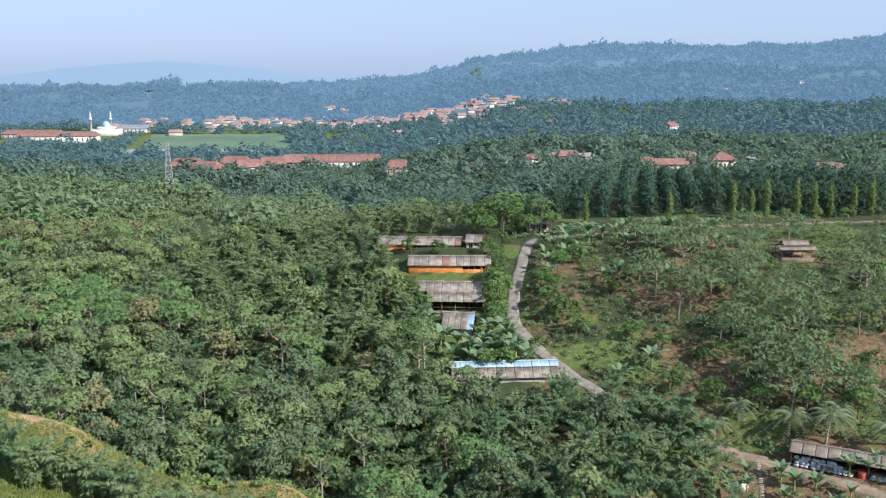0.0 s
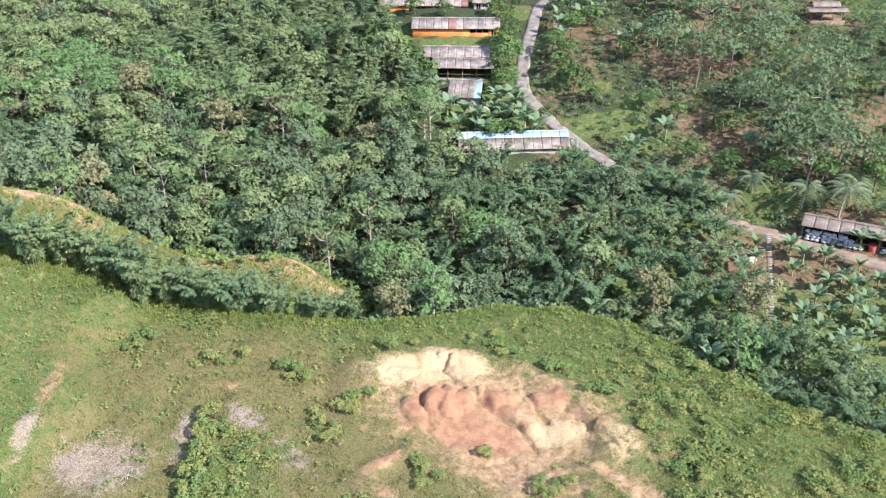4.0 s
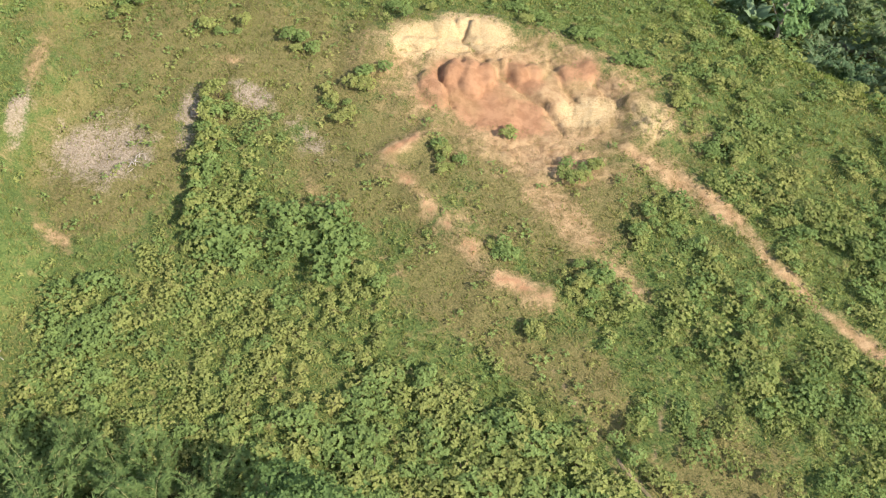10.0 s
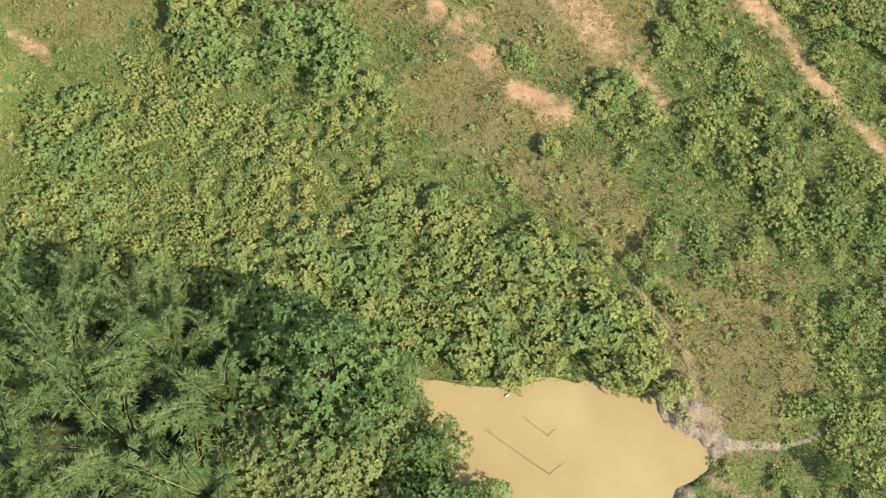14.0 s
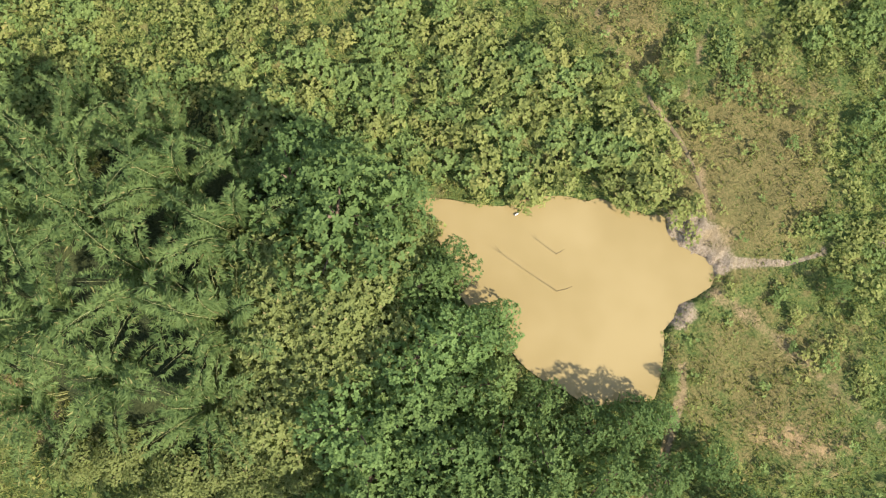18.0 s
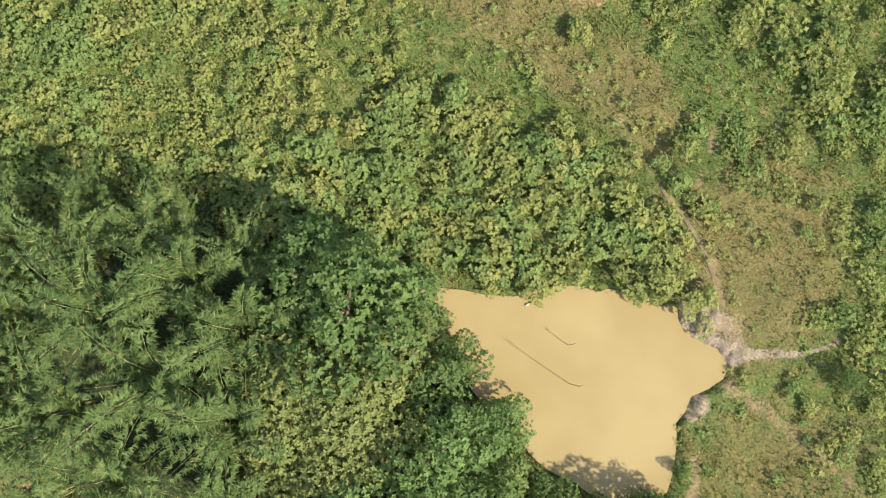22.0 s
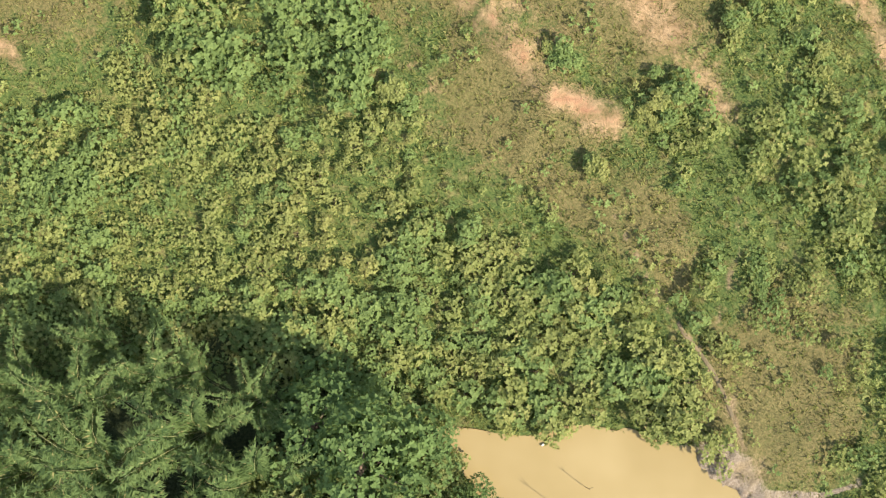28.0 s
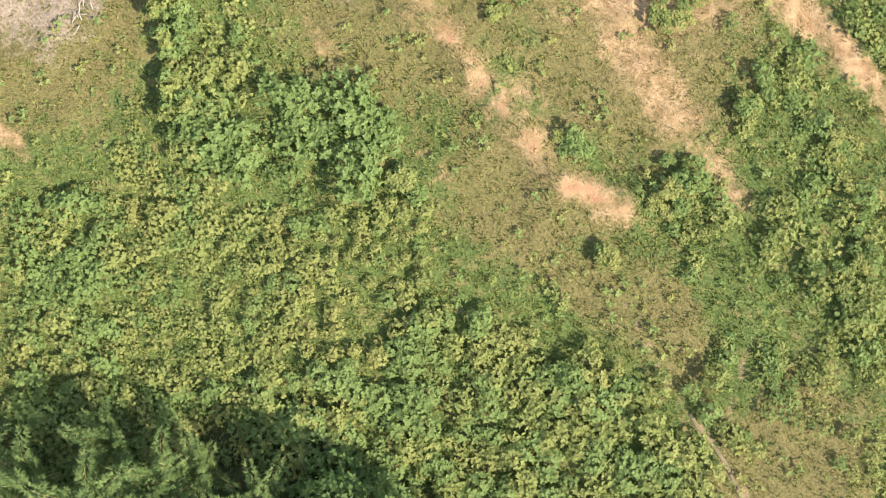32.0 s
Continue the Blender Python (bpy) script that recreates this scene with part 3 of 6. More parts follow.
    out["path"] = np.maximum.reduce([fade(off_line(x, y, POND_PATH), 0.3) * 0.8, fade(off_line(x, y, SIDE_PATH), 0.3) * 0.7, fade(off_line(x, y, SOUTH_PATH), 0.4),
                                     fade(off_line(x, y, EAST_TRACK), 0.9) * 0.62, rg(oval(x, y, 18.5, 9, 2.2, 4.0)) * 0.4, rg(oval(x, y, 19.0, 5.6, 2.6, 1.8, 10)) * 0.6])
    out["dry"] = np.maximum.reduce([rg(oval(x, y, 8, 49.5, 19, 13, -10)) * 0.85, rg(oval(x, y, 22, -4, 10, 9)) * 0.6, rg(oval(x, y, 11, 40, 9, 8)) * 0.95, rg(oval(x, y, -28.5, 43, 7.5, 9.5)) * 0.95, rg(oval(x, y, -5, 43, 9, 8)) * 0.95,
                                    rg(oval(x, y, 3, 30, 7, 5, -35)) * 0.9, rg(oval(x, y, 8, 23.5, 5, 2.2, -40)) * 0.9, rg(oval(x, y, 13, 21, 3, 6, 25)) * 0.75, rg(oval(x, y, 21, 10.5, 6, 8, -20)) * 1.0, rg(oval(x, y, -18, 56, 24, 11, -5)) * 0.8, rg(oval(x, y, -15, 77, 6, 3.4)) * 1.1, rg(oval(x, y, -34, 76.5, 22, 4.5)) * 0.9])
    e = field_edge(x)
    north = sstep(3, 9, y - e)
    farm = sstep(wood_right(y) - 1, wood_right(y) + 2, x) * sstep(104, 110, y)
    plot = sstep(12, 22, x) * sstep(82, 92, y) * sstep(176, 165, y) * (0.18 + 0.62 * vnoise(x / 9, y / 7, 3)) + sstep(34, 42, x) * sstep(72, 80, y) * sstep(100, 90, y) * 0.4
    out["plot"] = np.clip(plot, 0, 1)
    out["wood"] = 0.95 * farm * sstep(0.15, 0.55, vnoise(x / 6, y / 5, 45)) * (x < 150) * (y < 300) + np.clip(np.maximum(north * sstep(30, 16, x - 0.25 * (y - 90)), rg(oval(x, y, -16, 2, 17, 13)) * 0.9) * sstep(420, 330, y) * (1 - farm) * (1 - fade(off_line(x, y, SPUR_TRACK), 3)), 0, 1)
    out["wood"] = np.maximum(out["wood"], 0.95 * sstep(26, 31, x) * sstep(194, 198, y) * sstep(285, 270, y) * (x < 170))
    return out


def spaced(lo, fine_lo, fine_hi, hi, step, growth):
    """Grid lines: even where the camera is near, wider and wider beyond."""
    a = list(np.arange(fine_lo, fine_hi, step))
    s = step
    while a[-1] < hi:
        s *= growth
        a.append(a[-1] + s)
    s, b = step, [fine_lo]
    while b[-1] > lo:
        s *= growth
        b.append(b[-1] - s)
    return np.array(b[:0:-1] + a)


def height_at(x, y):
    """The terrain with its small-scale relief."""
    z = terrain(x, y)
    near = sstep(260, 120, y)
    m = masks(x, y)
    lumps = (vnoise(x / 2.3, y / 2.3, 5) - 0.5) * 0.5 + (vnoise(x / 0.9, y / 0.9, 6) - 0.5) * 0.22
    wet = sstep(1.35, 1.1, pond_reach(x, y))
    z = z + lumps * near * (1 - wet * 0.8) * (1 - 0.5 * m["path"])
    z = z + 0.9 * np.exp(-(off_line(x, y, PINK_BANK) / 1.3) ** 2) * sstep(50, 44, y)
    # scarp around the scraped pit
    q = oval(x, y, 7.5, 53, 12.5, 7.5, -20)
    z = z + 0.9 * sstep(0.85, 1.05, q) * sstep(1.5, 1.1, q) * sstep(47, 53, y + 0.3 * (x - 8))
    far = sstep(300, 900, y)
    z = z + far * (vnoise(x / 60, y / 60, 11) - 0.5) * 14 * sstep(900, 1400, y)
    return z


GX = spaced(-3600, -48, 50, 3600, 0.7, 1.075)
GY = spaced(-400, -22, 82, 4950, 0.7, 1.042)
gx, gy = np.meshgrid(GX, GY)
gz = height_at(gx, gy)
# the coarse sheet dips under the pit and the mud bank, which are laid finer
sunk = gz - 1.1 * sstep(0.9, 0.8, oval(gx, gy, 8, 53, 19, 13)) - 0.35 * sstep(0.86, 0.76, oval(gx, gy, 20, 3.2, 7, 7))
nx, ny = len(GX), len(GY)
idx = np.arange(nx * ny).reshape(ny, nx)
quads = np.stack([idx[:-1, :-1], idx[:-1, 1:], idx[1:, 1:], idx[1:, :-1]], -1).reshape(-1, 4)
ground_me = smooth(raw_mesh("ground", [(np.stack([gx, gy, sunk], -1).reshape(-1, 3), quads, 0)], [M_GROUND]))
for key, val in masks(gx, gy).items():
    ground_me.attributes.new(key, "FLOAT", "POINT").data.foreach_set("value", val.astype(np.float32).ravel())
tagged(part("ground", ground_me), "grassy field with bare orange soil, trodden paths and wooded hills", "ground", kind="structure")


def floor_z(x, y):
    """Ground height by the sheet's own faces, so that things rest on it."""
    x, y = np.asarray(x, float), np.asarray(y, float)
    i = np.clip(np.searchsorted(GX, x) - 1, 0, nx - 2)
    j = np.clip(np.searchsorted(GY, y) - 1, 0, ny - 2)
    u, v = (x - GX[i]) / (GX[i + 1] - GX[i]), (y - GY[j]) / (GY[j + 1] - GY[j])
    return (gz[j, i] * (1 - u) + gz[j, i + 1] * u) * (1 - v) + (gz[j + 1, i] * (1 - u) + gz[j + 1, i + 1] * u) * v


# pond water: a fan of rings out to the shore
pa = np.linspace(-np.pi, np.pi, 96, endpoint=False)
pr = np.interp(pa, POND_A, POND_R, period=2 * np.pi) * 1.09
rings = np.linspace(0.0002, 1, 12)
wv = np.stack([8.3 + np.cos(pa)[None] * pr[None] * rings[:, None], 1.6 + np.sin(pa)[None] * pr[None] * rings[:, None], np.zeros((12, 96))], -1).reshape(-1, 3)
wf = np.array([[i * 96 + j, i * 96 + (j + 1) % 96, (i + 1) * 96 + (j + 1) % 96, (i + 1) * 96 + j] for i in range(11) for j in range(96)])
tagged(part("water", smooth(raw_mesh("water", [(wv, wf, 0)], [M_WATER]))), "still, silty yellow-brown pond water", "pond", kind="structure")


def ribbon(line, width, lift, seed):
    """A road laid on the ground: a thick strip with a crown and uneven rims."""
    p = np.array(line, float)
    seg = np.concatenate([[0], np.cumsum(np.hypot(*np.diff(p, axis=0).T))])
    s = np.arange(0, seg[-1], 0.5)
    c = np.stack([np.interp(s, seg, p[:, 0]), np.interp(s, seg, p[:, 1])], 1)
    k = min(11, len(c) // 2 * 2 - 1)
    for _ in range(2):
        pad = np.concatenate([np.repeat(c[:1], k // 2, 0), c, np.repeat(c[-1:], k // 2, 0)])
        c = np.stack([np.convolve(pad[:, j], np.ones(k) / k, "valid") for j in range(2)], 1)
    d = unit(np.gradient(c, axis=0))
    nrm = np.stack([-d[:, 1], d[:, 0]], 1)
    rows = []
    for u in (-1.0, -0.97, -0.5, 0, 0.5, 0.97, 1.0):
        w = width / 2 * (1 + 0.12 * (vnoise(s / 2.5, s * 0 + u * 9, seed) - 0.5) * 2)
        q = c + nrm * (u * w + min(width, 0.9) * (0.9 if width < 1 else 0.25) * (vnoise(s / 1.7, s * 0, seed + 5) - 0.5))[:, None]
        z = floor_z(q[:, 0], q[:, 1]) + (-0.25 if abs(u) == 1 else lift + 0.05 * (1 - abs(u)))
        rows.append(np.column_stack([q, z]))
    # keep the crossfall gentle
    zm = np.mean([r[:, 2] for r in rows[1:-1]], axis=0)
    for r in rows[1:-1]:
        r[:, 2] = 0.5 * r[:, 2] + 0.5 * zm
    v = np.stack(rows, 1)
    n, k = v.shape[:2]
    f = np.array([[i * k + j, i * k + j + 1, (i + 1) * k + j + 1, (i + 1) * k + j] for i in range(n - 1) for j in range(k - 1)])
    return v.reshape(-1, 3), f[:, ::-1]


tagged(part("road", smooth(raw_mesh("road", [(*ribbon(ROAD, 2.5, 0.12, 1), 0)], [M_ROAD]))), "worn grey concrete farm road climbing the slope", "road", kind="structure")
tagged(part("dirt_road", smooth(raw_mesh("dirt_road", [(*ribbon(DIRT_ROAD, 2.6, 0.1, 2), 0)], [M_DIRT]))), "brown dirt road along the orchard", "road", kind="structure")
tagged(part("shed_road", smooth(raw_mesh("shed_road", [(*ribbon(SHED_ROAD, 2.6, 0.1, 3), 0)], [M_DIRT]))), "trodden dirt road before the long shed", "road", kind="structure")


# the scraped pit and the muddy bank, laid finer over the coarse sheet
def fine_patch(name, label, cx, cy, rx, ry, step, relief):
    xs, ys = np.arange(cx - rx, cx + rx, step), np.arange(cy - ry, cy + ry, step)
    a, b = np.meshgrid(xs, ys)
    q = np.hypot((a - cx) / rx, (b - cy) / ry)
    z = floor_z(a, b) + relief(a, b) * sstep(0.98, 0.85, q) + 0.05 - 0.4 * sstep(0.9, 1.0, q)
    i = np.arange(a.size).reshape(a.shape)
    inside = (q < 1.0)
    keep = inside[:-1, :-1] & inside[:-1, 1:] & inside[1:, 1:] & inside[1:, :-1]
    f = np.stack([i[:-1, :-1], i[:-1, 1:], i[1:, 1:], i[1:, :-1]], -1)[keep]
    me = smooth(raw_mesh(name, [(np.column_stack([a.ravel(), b.ravel(), z.ravel()]), f, 0)], [M_GROUND]))
    for key, val in masks(a, b).items():
        me.attributes.new(key, "FLOAT", "POINT").data.foreach_set("value", val.astype(np.float32).ravel())
    tagged(part(name, me), label, "ground", kind="structure")


def pit_relief(x, y):
    """Smooth mounds of dumped soil with creases between, rills cut by rain, and cracked clay."""
    m = masks(x, y)
    wx, wy = x + 0.7 * (vnoise(x / 1.1, y / 1.1, 71) - 0.5), y + 0.7 * (vnoise(x / 1.1, y / 1.1, 72) - 0.5)
    dome = np.maximum.reduce([h * np.sqrt(np.clip(1 - oval(wx, wy, a, b, c, d, e) ** 2, 0, 1)) for a, b, c, d, e, h in PIT_LOBES])
    rill = np.minimum.reduce([off_line(wx, wy, line) for line in PIT_RILLS])
    crack = np.abs(vnoise(wx / 0.9, wy / 1.5, 74) - 0.5) * 2
    rough = (vnoise(x / 0.35, y / 0.35, 75) - 0.5) * 0.08 + (vnoise(x / 0.8, y / 0.8, 76) - 0.5) * 0.16
    bare = np.clip(np.maximum.reduce([m["soil"], m["pale"], m["rust"]]) * 1.4 - 0.3, 0, 1)
    smooth_soil = np.clip(m["rust"] * 1.4 - 0.2, 0, 1)
    return bare * (dome - 0.45 * sstep(0.4, 0.06, rill) + rough * (1 - 0.8 * smooth_soil) - 0.16 * sstep(0.12, 0.0, crack) * (1 - smooth_soil))


fine_patch("bare_soil_pit", "scraped pit of pale clay and heaped brown soil", 8, 53, 19, 13, 0.22, pit_relief)
fine_patch("mud_bank", "grey cracked mud bank where a rill enters the pond", 20, 3.2, 7, 7, 0.22,
           lambda x, y: masks(x, y)["grey"] * ((vnoise(x / 0.45, y / 0.45, 81) - 0.4) * 0.45 + (vnoise(x / 1.3, y / 1.3, 82) - 0.5) * 0.3) * (pond_reach(x, y) > 1.04))

for nm, ln, wd in (("footpath", POND_PATH[2:], 0.28), ("south_footpath", SOUTH_PATH[1:], 0.4)):
    tagged(part(nm, smooth(raw_mesh(nm, [(*ribbon(ln, wd, 0.02, 7), 0)], [M_PATH]))), "narrow trodden earth path through the shrubs", "path", kind="structure")


# ---- plants: one function a kind, built once, then set out ----
def thing(name, label, category, group=""):
    e = new(name)
    e.empty_display_size = 0.5
    return tagged(e, label, category, group)


def limbs(rng, height, spread, n, r0, fork=0.45, bend=0.3):
    """A tapered trunk with n limbs; returns the blocks and the limbs' ends."""
    lean = rng.normal(size=2) * bend
    s = np.linspace(0, 1, 6)
    spine = np.column_stack([lean[0] * s ** 2, lean[1] * s ** 2, s * height * 0.85 - 0.3 * (1 - s)])
    blocks, ends = [(*tube(spine, r0 * (1.15 - 0.85 * s), 7), 0)], []
    for i in range(n):
        a = i / n * 2 * np.pi + rng.uniform(-0.4, 0.4)
        s0 = rng.uniform(fork, 0.95)
        p0 = spine[0] * (1 - s0) + spine[-1] * s0
        p0[:2] = lean * s0 ** 2
        out = spread * rng.uniform(0.55, 0.95) * (1.15 - 0.5 * s0)
        p2 = p0 + [math.cos(a) * out, math.sin(a) * out, height * rng.uniform(0.12, 0.3)]
        p1 = (p0 + p2) / 2 + [0, 0, -0.08 * height * rng.uniform(0, 1)]
        blocks.append((*tube([p0, p1, p2], [r0 * 0.45, r0 * 0.3, r0 * 0.1], 5), 0))
        ends.append(p2)
    ends.append(spine[-1] + [0, 0, 0.1 * height])
    return blocks, np.array(ends)


def make_broadleaf(seed, label, height=9.0, spread=3.2, n_leaf=1300, leaf=0.5, mat=None, bark=None, clumps=14, squash=0.75, name="tree", group="trees of the wood", low=0.22, broad=False):
    rng = np.random.default_rng(seed)
    t = thing(name, label, "tree", group)
    blocks, ends = limbs(rng, height, spread, 6, 0.03 * height)
    part("trunk", raw_mesh("trunk", blocks, [bark or M_BARK_DARK]), t)
    c = [e for e in ends]
    while len(c) < clumps:
        a, rr = rng.uniform(0, 2 * np.pi), spread * math.sqrt(rng.uniform(0.02, 1)) * 0.85
        c.append(np.array([math.cos(a) * rr, math.sin(a) * rr, height * (rng.uniform(low, 0.95) * (1 - 0.35 * (rr / spread) ** 2))]))
    r = rng.uniform(0.26, 0.46, len(c)) * spread
    part("crown", raw_mesh("crown", [leafy(rng, c, r, n_leaf // 5, 5, leaf, leaf * 0.66, squash, 0.3, broad)], [mat or M_LEAF]), t)
    return t


def make_umbrella(seed, label, height=13.0, spread=4.5, n_leaf=1300, mat=None, group="trees of the wood"):
    """Tall pale trunk, flat feathery layers."""
    rng = np.random.default_rng(seed)
    t = thing("umbrella_tree", label, "tree", group)
    blocks, ends = limbs(rng, height, spread, 8, 0.016 * height, 0.5, 0.5)
    part("trunk", raw_mesh("trunk", blocks, [M_BARK]), t)
    c = np.concatenate([ends, ends[:5] * [0.6, 0.6, 1.08], ends[:4] * [1.15, 1.15, 0.95]])
    r = rng.uniform(0.25, 0.45, len(c)) * spread
    part("crown", raw_mesh("crown", [leafy(rng, c, r, n_leaf // 5, 5, 0.48, 0.26, 0.3, 0.2, False)], [mat or M_FEATHER]), t)
    return t


def make_plumed(seed, label, height=14.0, n_culm=12, nodes=22, per=7, leaf=0.44, width=0.09, mat=None, group="bamboo clumps", twig=0.8, single=True, bow=(0.08, 0.36), base=0.34, droop=0.28):
    """Tall bamboo: each culm bows over, and from each upper node twigs bear splayed tufts of long leaves; near clumps have each culm and plume as a part."""
    rng = np.random.default_rng(seed)
    t = thing("bamboo_clump", label, "bamboo", group)
    culms, plumes = [], []
    s = np.linspace(0, 1, 8)
    for i in range(n_culm):
        a = i * 2.4 + rng.uniform(-0.4, 0.4)
        o = np.array([math.cos(a), math.sin(a), 0])
        h, lean = height * rng.uniform(0.66, 1.05), height * rng.uniform(*bow)
        p = o * (0.5 * rng.uniform(0.2, 1) + lean * s[:, None] ** 2.2) + np.array([0, 0, 1.0]) * (h * (s - 0.28 * s ** 4))[:, None]
        p[0, 2] = -0.3
        culms.append((*tube(p[::1 if single else 2], 0.034 * (1.1 - s[::1 if single else 2]), 4 if single else 3), 0))
        tips, ways, shade = [], [], []
        own = rng.uniform(0, 1)
        for k in range(nodes):
            s0 = base + (1 - base) * (k + rng.uniform(0, 0.6)) / nodes
            q = np.array([np.interp(s0, s, p[:, c]) for c in range(3)])
            g = unit(np.array([np.interp(min(1, s0 + 0.05), s, p[:, c]) - np.interp(s0 - 0.05, s, p[:, c]) for c in range(3)]))
            across = unit(np.cross(g, [0, 0, 1.0]))
            for sg in (-1, 1):
                b = unit(across * sg * rng.uniform(0.6, 1.1) + g * 0.6 + np.array([0, 0, rng.uniform(-0.25, 0.4)]))
                reach = np.interp(s0, [0.3, 0.6, 1.0], [0.9, 1.0, 0.3]) * twig * rng.uniform(0.45, 1.2)
                for far in (0.35, 1.0) if reach > 0.6 * twig else (1.0,):
                    tips.append(q + b * reach * far - np.array([0, 0, 0.3 * reach * far ** 2]))
                    ways.append(b)
                    shade.append((0.4 * own + 0.6 * rng.uniform(0, 1)) ** 1.3)
        tips, ways, shade = np.array(tips), np.array(ways), np.array(shade)
        n = len(tips)
        fan = np.linspace(-1, 1, per)[None] * 0.95 + rng.normal(size=(n, per)) * 0.15
        lat = unit(np.cross(ways, [0, 0, 1.0]))
        al = ways[:, None] * np.cos(fan)[..., None] + lat[:, None] * np.sin(fan)[..., None]
        al = unit(al - np.array([0, 0, droop]) + rng.normal(size=(n, per, 3)) * 0.13).reshape(-1, 3)
        sd = unit(np.cross(al, unit(np.array([0, 0, 1.0]) + rng.normal(size=(n * per, 3)) * 0.35)))
        z = rng.uniform(0.65, 1.3, n * per)
        v, f = blades(np.repeat(tips, per, 0), al, sd, leaf * z, width * z)
        plumes.append((v, f, 0, np.repeat(shade, per * 3)))
    if single:
        for c, pl in zip(culms, plumes):
            tagged(part("plume", raw_mesh("plume", [pl], [mat or M_BAMBOO]), part("culm", raw_mesh("culm", [c], [M_CULM]), t)), kind="stuff")
    else:
        tagged(part("culm", raw_mesh("culm", culms, [M_CULM]), t), kind="stuff")
        part("foliage", raw_mesh("foliage", plumes, [mat or M_BAMBOO]), t)
    return t


def make_palm(seed, label, height=7.0, fronds=16, reach=3.8):
    """Coconut palm: a leaning ringed trunk and arching pinnate fronds, each frond a part."""
    rng = np.random.default_rng(seed)
    t = thing("coconut_palm", label, "palm", "coconut palms")
    s = np.linspace(0, 1, 9)
    lean = rng.normal(size=2) * 0.7
    p = np.column_stack([lean[0] * s ** 1.6, lean[1] * s ** 1.6, height * s - 0.3 * (1 - s)])
    part("trunk", raw_mesh("trunk", [(*tube(p, 0.2 - 0.08 * s + 0.012 * (np.arange(9) % 2), 8), 0)], [M_BARK]), t)
    for i in range(fronds):
        a = i * 2.4 + rng.uniform(-0.2, 0.2)
        up = 1.1 - 1.5 * (i / fronds) + rng.uniform(-0.15, 0.15)
        d = np.array([math.cos(a), math.sin(a), 0])
        u = np.linspace(0, 1, 14)
        rib = p[-1] + d * (reach * u)[:, None] * math.cos(up * 0.7) + np.array([0, 0, 1.0]) * (reach * (math.sin(up) * u - 0.75 * u ** 2))[:, None]
        lat = np.array([-d[1], d[0], 0])
        at = np.repeat(rib[2:], 2, 0)
        sg = np.tile([1, -1], 12)[:, None]
        along = unit(lat * sg + d * 0.55 - [0, 0, 0.45])
        side = unit(np.cross(along, [0, 0, 1.0] + lat * sg * 0.3))
        ln = np.repeat(np.interp(u[2:], [0, 0.4, 1], [0.7, 1.05, 0.35]), 2)
        v, f = blades(at, along, side, ln, 0.27)
        part("frond", raw_mesh("frond", [(*tube(rib, 0.035 * (1.1 - u), 3), 0), (v, f, 0)], [M_PALM]), t)
    return t


def make_banana(seed, label, height=1.4, n=8, reach=2.3, group="banana plants"):
    """Banana plant: a soft stem and broad, arching, split leaves, each leaf a part."""
    rng = np.random.default_rng(seed)
    t = thing("banana_plant", label, "banana plant", group)
    s = np.linspace(0, 1, 4)
    part("stem", raw_mesh("stem", [(*tube(np.column_stack([0 * s, 0 * s, height * s - 0.2]), 0.16 - 0.07 * s, 7), 0)], [M_CULM]), t)
    for i in range(n):
        a = i * 2.4 + rng.uniform(-0.3, 0.3)
        d, lat = np.array([math.cos(a), math.sin(a), 0]), np.array([-math.sin(a), math.cos(a), 0])
        up, rr = rng.uniform(0.85, 1.5), reach * rng.uniform(0.75, 1.15)
        u = np.linspace(0, 1, 9)
        rib = np.array([0, 0, height - 0.2]) + d * (rr * u * math.cos(up * 0.75))[:, None] + np.array([0, 0, 1.0]) * (rr * (math.sin(up) * u * 1.45 - 0.78 * u ** 2))[:, None]
        w = 0.33 * np.sin(np.clip(u * 1.02, 0.03, 1) ** 0.75 * np.pi) + 0.03
        droop = np.array([0, 0, -0.35])
        left, right = rib + (lat + droop) * w[:, None], rib + (-lat + droop) * w[:, None]
        v = np.stack([left, rib, right], 1).reshape(-1, 3)
        f = [[3 * j + k, 3 * j + k + 1, 3 * j + k + 4, 3 * j + k + 3] for j in range(8) for k in (0, 1)]
        part("leaf", raw_mesh("leaf", [(v, np.array(f), 0)], [M_BANANA]), t)
    return t


def make_column(seed, label, height=8.0, radius=0.66):
    rng = np.random.default_rng(seed)
    t = thing("column_tree", label, "tree", "row of narrow trees")
    s = np.linspace(0, 1, 5)
    part("trunk", raw_mesh("trunk", [(*tube(np.column_stack([0 * s, 0 * s, height * 0.95 * s - 0.2]), 0.12 * (1.1 - s), 6), 0)], [M_BARK_DARK]), t)
    z = np.linspace(0.1, 1, 16) * height
    c = np.column_stack([rng.normal(size=16) * 0.15, rng.normal(size=16) * 0.15, z])
    r = radius * np.interp(z / height, [0, 0.2, 0.7, 1], [0.7, 1, 0.85, 0.3])
    part("crown", raw_mesh("crown", [(*leaves_on(rng, c, r, 900, 0.5, 0.22, 0.9, 1.0, 0.9), 0)], [M_COLUMN]), t)
    return t


